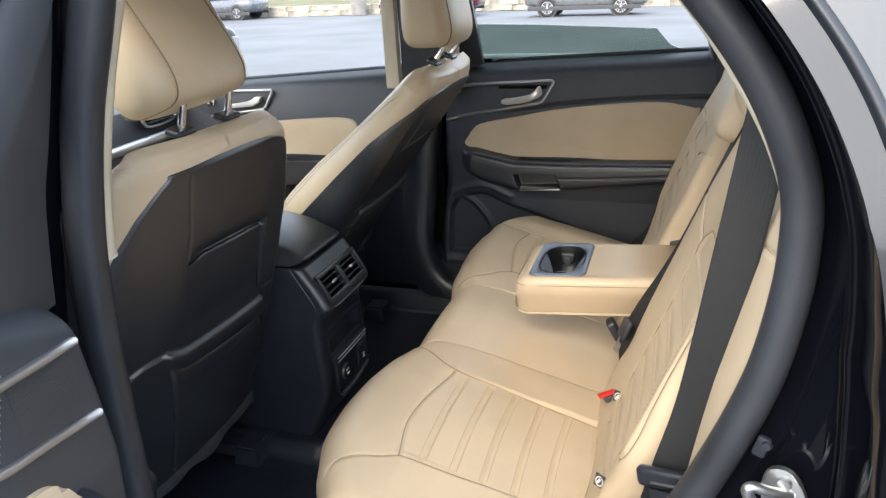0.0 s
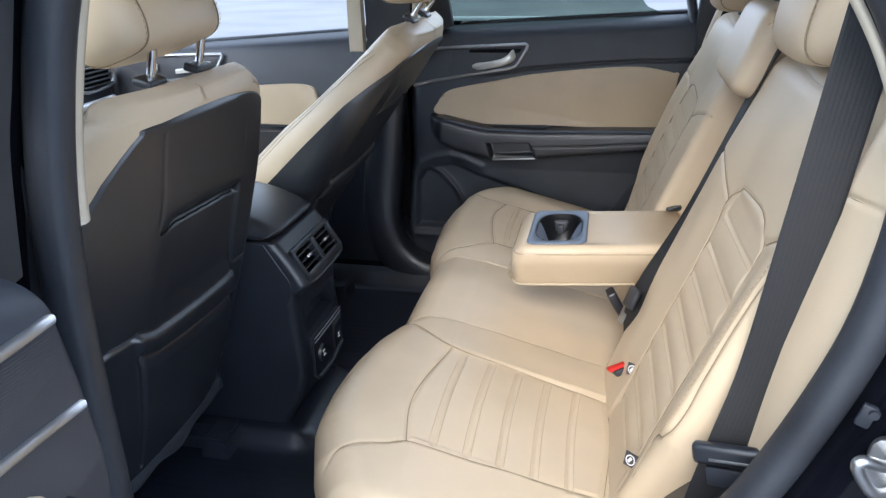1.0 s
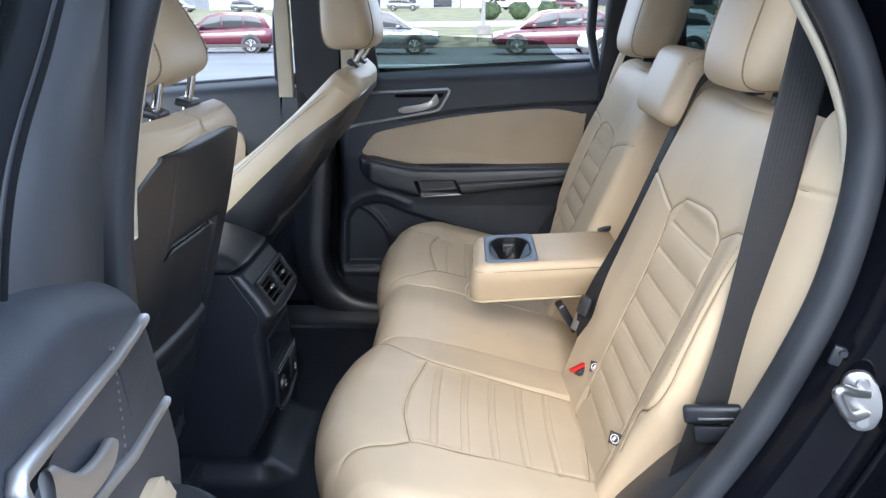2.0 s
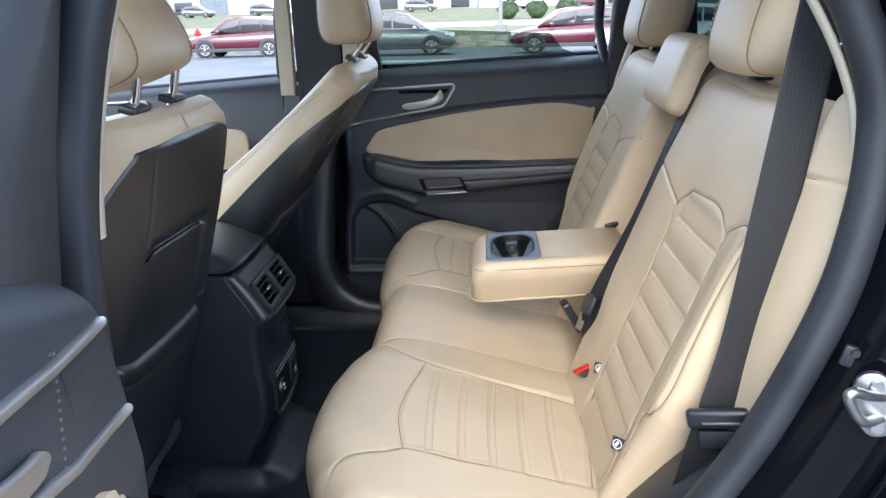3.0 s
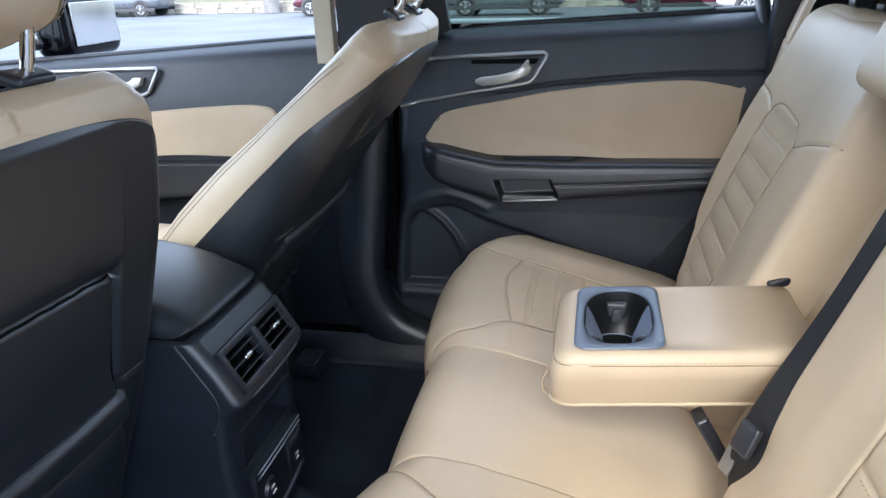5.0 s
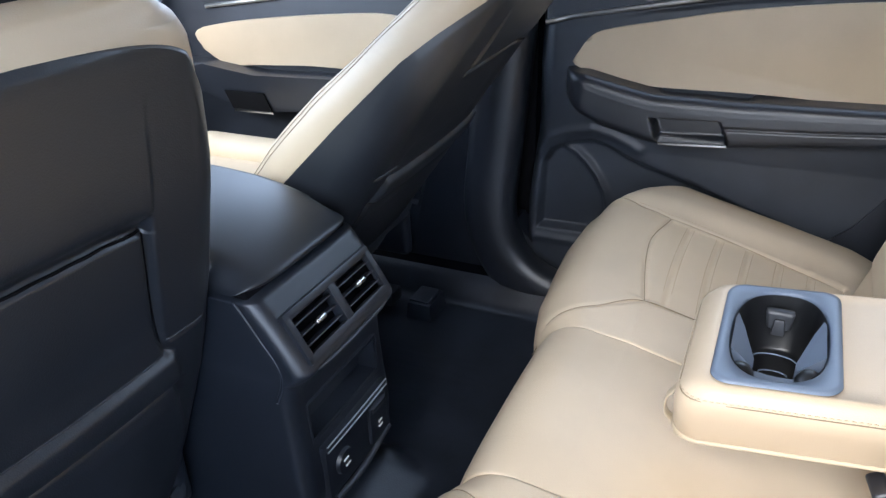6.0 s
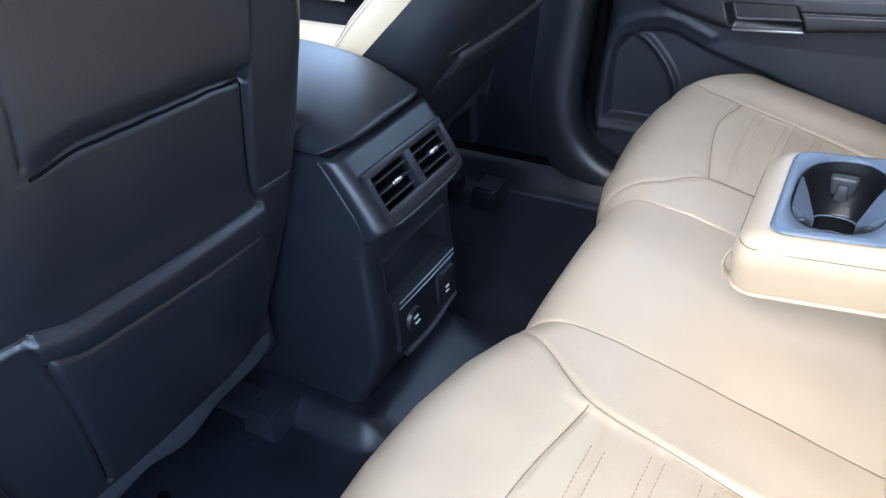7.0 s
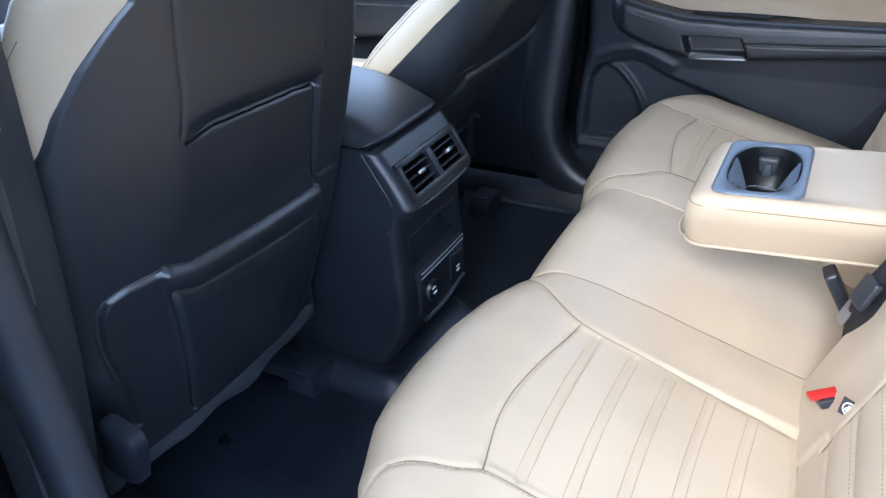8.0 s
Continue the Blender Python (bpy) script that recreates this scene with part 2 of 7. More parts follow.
def inside_polygon(A, B, poly, soft):
    """0 outside a closed plan outline, rising to 1 at the distance soft inside it."""
    inside = np.zeros(A.shape, bool)
    d2 = np.full(A.shape, 9.0)
    n = len(poly)
    for i in range(n):
        (a0, b0), (a1, b1) = poly[i], poly[(i + 1) % n]
        va, vb = a1 - a0, b1 - b0
        t = np.clip(((A - a0) * va + (B - b0) * vb) / (va * va + vb * vb + 1e-12), 0, 1)
        d2 = np.minimum(d2, (A - a0 - t * va) ** 2 + (B - b0 - t * vb) ** 2)
        if abs(vb) > 1e-9:
            inside ^= ((b0 > B) != (b1 > B)) & (A < a0 + (B - b0) * va / vb)
    return np.where(inside, smoothstep(0, soft, np.sqrt(d2)), 0.0)


def smoothstep(a, b, x):
    t = np.clip((x - a) / (b - a), 0, 1)
    return t * t * (3 - 2 * t)


def roll(d, r):
    """How far a padded edge drops at distance d from the edge, with radius r."""
    k = np.clip(1 - d / r, 0, 1)
    return r * (1 - np.sqrt(np.clip(1 - k * k, 0, 1)))


# ---------------------------------------------------------------- ground and far surroundings
SLOPE = 0.0145          # the lot falls gently away from the car


def lot_z(y):
    return -0.08 - SLOPE * y


def place_flat(x, y, rz=0):
    return Matrix.Translation((x, y, lot_z(y))) @ pose(0, 0, 0, 0, 0, rz)


def ground():
    verts = [(x, y, lot_z(y)) for x in (-1500, -60, 60, 1500) for y in (-1500, -60, 60, 1500)]
    ob = mesh_object("ground", verts, grid_faces(4, 4), ASPHALT, smooth=False)
    tagged(ob, "worn grey asphalt of a parking lot", "ground", kind="structure")


ground()


# ---------------------------------------------------------------- car shell
shell = empty("car_shell", label="black car body shell around a beige cabin", category="car body", kind="structure")


def plate(name, outline, depth, place, mat, parent, label="", bevel=0.006):
    bm = bmesh.new()
    prism(bm, outline, depth, place, bevel)
    return part(name, bm, mat, parent, label)


def side_place(y, sgn, tilt=0.0, z0=0.0):
    """Puts (x, z, depth) on a side of the cabin: depth points inwards; tilt moves the top outwards."""
    return Matrix(((1, 0, 0, 0), (0, sgn * tilt, -sgn, sgn * (y - tilt * z0)), (0, 1, 0, 0), (0, 0, 0, 1)))


def car_shell():
    # floor pan, tunnel, roof
    bm = bmesh.new()
    rbox(bm, 3.3, 1.62, 0.10, (-0.75, 0, 0.30), 0.02)
    part("floor_pan", bm, CARPET, shell)
    bm = bmesh.new()
    rbox(bm, 2.75, 1.36, 0.05, (-0.30, 0, 1.66), 0.02)
    part("headliner", bm, HEADLINER, shell)
    bm = bmesh.new()
    rbox(bm, 2.85, 1.46, 0.03, (-0.30, 0, 1.71), 0.012)
    part("roof_skin", bm, PAINT, shell)
    # roof rails, both sides
    for s in (1, -1):
        v, f = sweep(smooth_line([(-2.2, s * 0.70, 1.20), (-1.75, s * 0.69, 1.44), (-1.25, s * 0.67, 1.58), (-0.4, s * 0.66, 1.63), (0.5, s * 0.66, 1.61), (1.05, s * 0.67, 1.50)]),
                     ring(0.05, 0.05, 10), (0, 1, 0))
        mesh_object("roof_rail", v, f, PAINT, shell)
    # far side body skin below the windows, front door to tail
    plate("far_sill", [(-2.2, 0.20), (1.3, 0.20), (1.3, 0.42), (-2.2, 0.42)], 0.24, side_place(0.95, 1), PAINT, shell)
    plate("far_quarter_panel", [(0.24, 0.30), (1.3, 0.30), (1.3, 1.22), (0.24, 1.22)], 0.05, side_place(0.95, 1), PAINT, shell)
    plate("near_quarter_panel", [(0.30, 0.30), (1.3, 0.30), (1.3, 1.18), (0.30, 1.18)], 0.05, side_place(0.96, -1), PAINT, shell)
    plate("near_front_door_skin", [(-2.2, 0.25), (-0.90, 0.25), (-0.90, 1.15), (-2.2, 1.15)], 0.10, side_place(0.95, -1), SOFT_PLASTIC, shell)
    plate("near_sill", [(-2.2, 0.20), (0.2, 0.20), (0.2, 0.37), (-2.2, 0.37)], 0.20, side_place(0.92, -1), PAINT, shell)
    plate("near_front_window", [(-2.0, 1.18), (-0.86, 1.25), (-0.76, 1.50), (-1.2, 1.54), (-1.6, 1.42)], 0.006, side_place(0.93, -1, -0.30, 1.2), PANE, shell, "closed near front window", bevel=0)
    tube("belt_moulding", [(-2.1, -0.962, 1.20), (-1.4, -0.962, 1.228), (-0.72, -0.957, 1.266)], 0.006, CHROME, shell, "chrome belt moulding")
    plate("near_front_door_top", [(-2.2, 1.14), (-0.90, 1.14), (-0.80, 1.26), (-2.1, 1.20)], 0.06, side_place(0.955, -1), PAINT, shell, bevel=0.01)
    # tail: hatch below its window, cargo floor, cargo side trims
    plate("hatch_trim", [(-0.70, 0.40), (0.70, 0.40), (0.70, 1.20), (-0.70, 1.20)], 0.06,
          Matrix(((0, 0, -1, 1.16), (1, 0, 0, 0), (0, 1, 0, 0), (0, 0, 0, 1))), SOFT_PLASTIC, shell)
    bm = bmesh.new()
    rbox(bm, 1.0, 1.40, 0.08, (0.66, 0, 0.72), 0.01)
    part("cargo_floor", bm, CARPET, shell)
    for s in (1, -1):
        plate("cargo_side_trim", [(0.16, 0.40), (1.12, 0.40), (1.12, 1.22), (0.16, 1.22)], 0.05, side_place(0.80, s), SOFT_PLASTIC, shell)
        # D pillar at the tail
        v, f = sweep([(0.95, s * 0.74, 1.20), (0.86, s * 0.71, 1.40), (0.76, s * 0.67, 1.62)], ring(0.05, 0.13, 12, 0.6), (0, 1, 0))
        mesh_object("rear_pillar", v, f, SOFT_PLASTIC, shell)
    # tinted far quarter window and tailgate glass
    plate("far_quarter_window", [(0.13, 1.21), (0.92, 1.23), (0.84, 1.42), (0.55, 1.56), (0.13, 1.60)], 0.005, side_place(0.835, 1, -0.25, 1.2), SMOKED, shell, "dark tinted quarter window", bevel=0)
    plate("tailgate_glass", [(-0.62, 1.19), (0.62, 1.19), (0.56, 1.62), (-0.56, 1.62)], 0.005, Matrix(((0, -0.72, -1, 1.98), (1, 0, 0, 0), (0, 1, 0, 0), (0, 0, 0, 1))), SMOKED, shell, "dark tinted tailgate window", bevel=0)
    # cowl and firewall
    plate("firewall", [(-0.8, 0.3), (0.8, 0.3), (0.8, 0.98), (-0.8, 0.98)], 0.05,
          Matrix(((0, 0, 1, -2.25), (1, 0, 0, 0), (0, 1, 0, 0), (0, 0, 0, 1))), SOFT_PLASTIC, shell)


car_shell()


# far middle and rear pillars
def pillar_far():
    bm = bmesh.new()
    prism(bm, [(-0.912, 1.115), (-0.865, 1.115), (-0.848, 1.66), (-0.89, 1.66)], 0.03, side_place(0.775, 1, -0.12, 1.05), 0.01)
    part("upper_pillar_trim", bm, TRIM, shell, "beige pillar trim")
    bm = bmesh.new()
    prism(bm, [(-0.86, 1.05), (-0.72, 1.05), (-0.70, 1.66), (-0.845, 1.66)], 0.03, side_place(0.785, 1, -0.12, 1.05), 0.01)
    part("belt_cover", bm, SOFT_PLASTIC, shell, "black belt cover on the pillar")
    bm = bmesh.new()
    prism(bm, [(-0.715, 1.10), (-0.672, 1.10), (-0.655, 1.66), (-0.695, 1.66)], 0.03, side_place(0.780, 1, -0.12, 1.05), 0.01)
    part("upper_pillar_trim", bm, TRIM, shell, "beige pillar trim")
    # lower part sweeping into the sill
    path = smooth_line([(-0.80, 0.80, 1.16), (-0.815, 0.785, 0.95), (-0.835, 0.77, 0.72), (-0.84, 0.755, 0.58), (-0.80, 0.75, 0.47), (-0.72, 0.745, 0.405), (-0.60, 0.745, 0.385), (-0.25, 0.745, 0.38)], 8)
    v, f = sweep(path, ring(0.045, 0.062, 14, 0.75), (0, 1, 0))
    mesh_object("lower_pillar_trim", v, f, BLACK_PLASTIC, shell)
    plate("lower_pillar_panel", [(-1.10, 0.36), (-0.80, 0.36), (-0.83, 0.60), (-0.79, 1.15), (-0.905, 1.15), (-0.93, 0.95)], 0.05, side_place(0.82, 1, -0.02, 0.4), BLACK_PLASTIC, shell, bevel=0.02)
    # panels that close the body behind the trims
    # near-black sheet: the shade behind the trims is put into its colour
    plate("inner_body_shade_panel", [(-1.10, 0.25), (-0.55, 0.25), (-0.55, 0.47), (-0.70, 1.18), (-0.90, 1.18), (-0.93, 0.9)], 0.02, side_place(0.87, 1), SHADE_BLACK, shell, bevel=0)
    plate("sill_trim", [(-1.6, 0.30), (-0.2, 0.30), (-0.2, 0.42), (-0.62, 0.42), (-0.72, 0.47), (-0.78, 0.56), (-1.6, 0.56)], 0.06, side_place(0.83, 1), BLACK_PLASTIC, shell, bevel=0.01)
    plate("wheel_arch_trim", [(-0.45, 0.35), (0.30, 0.35), (0.30, 0.98), (0.06, 0.90), (-0.007, 0.80), (-0.10, 0.66), (-0.28, 0.44)], 0.09, side_place(0.85, 1), SOFT_PLASTIC, shell, bevel=0.03)
    # rear pillar trim
    plate("rear_quarter_trim", [(0.10, 0.40), (0.30, 0.40), (0.34, 1.20), (0.30, 1.62), (0.10, 1.62), (0.085, 1.20)], 0.05, side_place(0.80, 1, -0.10, 1.0), SOFT_PLASTIC, shell, bevel=0.02)


pillar_far()


# near side: door aperture, seal, jamb, pillar
REAR_EDGE = [(-0.06, 1.515), (0.017, 1.431), (0.062, 1.371), (0.092, 1.314), (0.110, 1.26), (0.114, 1.20), (0.110, 1.14), (0.096, 1.06), (0.064, 0.965), (0.020, 0.865), (-0.046, 0.755), (-0.126, 0.65), (-0.22, 0.54), (-0.35, 0.44), (-0.55, 0.405)]


def near_aperture():
    line = [(x, -0.783, z) for x, z in REAR_EDGE]
    full = smooth_line([(-0.60, -0.74, 1.60), (-0.20, -0.76, 1.59)] + line + [(-0.70, -0.80, 0.41)], 8)
    v, f = sweep(full, ring(0.023, 0.0185, 16, 0.8), (0, 1, 0))
    mesh_object("door_seal", v, f, RUBBER, shell, "matt black rubber door seal")
    # thin pale trim lip inside the seal
    lip = smooth_line([(-0.20, -0.735, 1.549), (-0.058, -0.742, 1.484), (-0.002, -0.748, 1.427), (0.041, -0.751, 1.368), (0.076, -0.753, 1.309), (0.098, -0.755, 1.255), (0.106, -0.755, 1.214)], 8)
    v, f = sweep(lip, ring(0.009, 0.0042, 10), (0, 1, 0))
    mesh_object("trim_lip", v, f, TRIM, shell, "pale beige trim edge")
    # painted jamb: lofted outwards from the seal to the body edge
    base = [(-0.60, 1.62), (-0.22, 1.60)] + REAR_EDGE + [(-0.70, 0.40)]
    A = np.array(smooth_line([(x, z, 0) for x, z in base], 6))[:, :2]
    T = np.gradient(A, axis=0)
    N = np.stack([-T[:, 1], T[:, 0]], 1)
    N /= np.linalg.norm(N, axis=1)[:, None]
    rows = []
    k = np.interp(A[:, 1], [0.98, 1.08, 1.14, 1.20, 1.27, 1.40], [0.9, 0.42, 0.22, 0.12, 0.03, 0.02])
    lean = 0.22 * np.clip(A[:, 1] - 1.15, 0, 1)
    for out, y in ((0.005, -0.768), (0.024, -0.795), (0.034, -0.806), (0.044, -0.818), (0.085, -0.826), (0.102, -0.832), (0.110, -0.85), (0.113, -0.89), (0.120, -0.925), (0.135, -0.940), (0.16, -0.946)):
        o = np.where(out < 0.026, out, 0.026 + (out - 0.026) * k)
        rows.append(np.stack([A[:, 0] + N[:, 0] * o, y + lean * (abs(y) > 0.85), A[:, 1] + N[:, 1] * o], 1))
    R = np.array(rows)
    mesh_object("door_jamb", R.reshape(-1, 3), grid_faces(R.shape[0], R.shape[1]), PAINT, shell, "gloss black painted door jamb")
    # second thin rubber on the outer edge
    E = rows[6] + np.array([0, -0.004, 0])
    v, f = sweep(E, ring(0.005, 0.005, 8), (0, 1, 0))
    mesh_object("outer_seal", v, f, PAINT, shell)
    # outer body skin and window surround behind the opening
    edge = rows[-1]
    low = [p for p in edge if 0.33 < p[2] < 1.22 and p[0] > -0.6]
    V = []
    for p in low:
        for t in np.linspace(0, 1, 8):
            V.append((p[0] + t * (1.3 - p[0]), p[1] - 0.02 * math.sin(math.pi * t), p[2]))
    mesh_object("rear_fender", V, grid_faces(len(low), 8), PAINT, shell, "gloss black rear fender")
    high = [p for p in edge if 1.19 < p[2] < 1.60 and p[0] > -0.5]
    for name, d0, d1, mat, label in (("window_surround", 0.0, 0.022, GLOSS_TRIM, "gloss black window surround"), ("window_moulding", 0.022, 0.034, BLACK_PLASTIC, ""), ("quarter_glass", 0.034, 0.9, DARK_PANE, "dark tinted quarter window")):
        V = []
        for p in high:
            for t in np.linspace(0, 1, 5):
                d = d0 + t * (d1 - d0)
                bulge = 0.007 * math.sin(math.pi * t) if name == "window_moulding" else 0
                V.append((p[0] + d, p[1] - 0.003 * (name != "quarter_glass") - bulge, p[2] + 0.25 * min(d, 0.05)))
        mesh_object(name, V, grid_faces(len(high), 5), mat, shell, label)


near_aperture()


def near_pillar():
    # middle pillar beside the open door: trim, seal, painted jamb
    v, f = sweep(smooth_line([(-0.615, -0.77, 1.56), (-0.655, -0.777, 1.43), (-0.688, -0.783, 1.33), (-0.715, -0.785, 1.22), (-0.732, -0.786, 1.11), (-0.740, -0.786, 0.97), (-0.742, -0.785, 0.80), (-0.742, -0.785, 0.60), (-0.72, -0.785, 0.45)], 8),
                 ring(0.022, 0.024, 14, 0.8), (0, 1, 0))
    mesh_object("door_seal", v, f, RUBBER, shell, "matt black rubber door seal")
    v, f = sweep(smooth_line([(-0.585, -0.745, 1.57), (-0.636, -0.750, 1.45), (-0.668, -0.754, 1.36), (-0.694, -0.757, 1.27), (-0.711, -0.758, 1.19), (-0.719, -0.758, 1.124)], 8), ring(0.012, 0.006, 10), (0, 1, 0))
    mesh_object("trim_lip", v, f, TRIM, shell, "pale beige trim edge")
    plate("pillar_trim", [(-0.92, 0.42), (-0.755, 0.42), (-0.760, 0.95), (-0.752, 1.10), (-0.738, 1.20), (-0.700, 1.36), (-0.655, 1.55), (-0.75, 1.58), (-0.88, 1.13)], 0.05, side_place(0.80, -1, -0.06, 0.9), PILLAR_GREY, shell, bevel=0.02)
    V = []
    for z, xi in ((1.52, -0.735), (1.40, -0.765), (1.28, -0.785), (1.15, -0.797), (1.08, -0.805), (0.98, -0.817), (0.83, -0.842), (0.70, -0.872), (0.57, -0.907), (0.42, -0.945)):
        xo = -0.752 + 0.22 * max(0.0, z - 1.2)
        yi = -0.672 if z < 1.2 else -0.672 - 0.10 * (z - 1.2)
        V += [(xo, -0.800, z), (xo - 0.004, -0.775, z), (xo * 0.5 + xi * 0.5 + 0.006, -0.735, z), (xi + 0.006, yi - 0.020, z), (xi, yi - 0.004, z), (xi - 0.012, yi, z), (xi - 0.09, yi + 0.004, z), (xi - 0.10, -0.80, z)]
    mesh_object("pillar_inner_trim", V, grid_faces(10, 8), PILLAR_GREY, shell, "dark grey moulded pillar trim")
    plate("pillar_jamb", [(-0.97, 0.40), (-0.775, 0.40), (-0.785, 0.95), (-0.76, 1.13), (-0.66, 1.55), (-0.82, 1.58), (-0.95, 1.13)], 0.09, side_place(0.90, -1, -0.06, 0.9), PAINT, shell, bevel=0.015)


near_pillar()

# door striker
striker = empty("door_striker", (0.123, -0.838, 0.962), "zinc-plated steel door striker bolted to the jamb", "striker")


def door_striker():
    face = pose(0, 0, 0, 90, 0, -18) @ pose(0, 0, 0, 0, 0, 14)
    bm = bmesh.new()
    prism(bm, [(0.021 * math.copysign(abs(math.cos(a)) ** 0.8, math.cos(a)), 0.037 * math.sin(a)) for a in [2 * math.pi * i / 24 for i in range(24)]], 0.007, face, 0.002)
    part("base_plate", bm, STEEL, striker)
    tube("loop", [(0.004, -0.006, 0.010), (-0.016, -0.016, 0.017), (-0.034, -0.022, 0.024), (-0.038, -0.023, 0.017), (-0.024, -0.020, -0.006), (-0.012, -0.015, -0.014), (0.006, -0.006, -0.014)], 0.0056, STEEL, striker, n=12)
    for q in ((0.004, 0.022), (-0.001, -0.024)):
        bm = bmesh.new()
        bmesh.ops.create_cone(bm, cap_ends=True, segments=14, radius1=0.0075, radius2=0.0065, depth=0.006, matrix=face @ Matrix.Translation((q[0], q[1], 0.009)))
        part("bolt", bm, STEEL, striker)


door_striker()


def latch_pocket():
    """Small moulded bracket on the jamb above the striker."""
    th = empty("jamb_bracket", (0.098, -0.822, 1.008), "small black moulded bracket on the jamb", "bracket")
    bm = bmesh.new()
    rbox(bm, 0.013, 0.007, 0.024, (0, 0, 0), 0.003, 2, turn=Euler((0, radians(14), radians(-18))).to_matrix())
    part("bracket_base", bm, BLACK_PLASTIC, th)
    bm = bmesh.new()
    bmesh.ops.create_cone(bm, cap_ends=True, segments=16, radius1=0.005, radius2=0.004, depth=0.005, matrix=Matrix.Translation((0.004, -0.006, 0.005)) @ pose(0, 0, 0, 90, 0, -18))
    part("plug", bm, BLACK_PLASTIC, th)


latch_pocket()


def near_arch_trim():
    """Black trim in the bight below the outer bolster, where the belt goes down."""
    V = []
    for s in np.linspace(0, 1, 24):
        x, z = -0.16 + 0.25 * s, 0.55 + 0.34 * s
        for t in np.linspace(0, 1, 12):
            V.append((x + 0.02 * t - 0.02 * math.sin(t * math.pi), -0.60 - 0.20 * t, z + 0.012 * math.sin(t * math.pi) - 0.02 * t - 0.03 * smoothstep(0.8, 1.0, np.array(s))))
    mesh_object("wheel_arch_trim", V, grid_faces(24, 12), BLACK_PLASTIC, shell)


near_arch_trim()


# ---------------------------------------------------------------- rear bench
bench = empty("rear_bench_seat", (0, 0, 0.36), "beige leather split rear bench with fluted inserts", "car seat")


def front_edge(Y):
    return np.interp(Y, [0, 0.13, 0.155, 0.19, 0.25, 0.33, 0.42, 0.52, 0.60, 0.66, 0.70, 0.715],
                     [-0.532, -0.532, -0.530, -0.548, -0.568, -0.582, -0.586, -0.582, -0.566, -0.535, -0.49, -0.45])


def cushion_plane(x):
    return np.where(x > -0.40, 0.715 - 0.268 * (x + 0.40), 0.715 - 0.10 * (x + 0.40))


FLUTES = (-0.372, -0.320, -0.270, -0.218, -0.166)
CUSHION_SEAMS = [
    ([(-0.40, 0.265), (-0.413, 0.33), (-0.424, 0.40), (-0.427, 0.47), (-0.410, 0.556)], 0.0036, 0.0030),
    ([(-0.410, 0.556), (-0.30, 0.553), (-0.115, 0.54)], 0.0034, 0.0030),
    ([(-0.545, 0.172), (-0.50, 0.190), (-0.46, 0.215), (-0.40, 0.262), (-0.30, 0.268), (-0.20, 0.275), (-0.113, 0.28)], 0.0022, 0.0034),
    ([(-0.113, 0.28), (-0.106, 0.40), (-0.115, 0.54)], 0.006, 0.005),
    ([(-0.113, 0.28), (-0.085, 0.23), (-0.08, 0.18)], 0.005, 0.005),
    ([(-0.53, 0.635), (-0.505, 0.600), (-0.470, 0.578), (-0.435, 0.568), (-0.410, 0.556)], 0.0030, 0.0030),
]


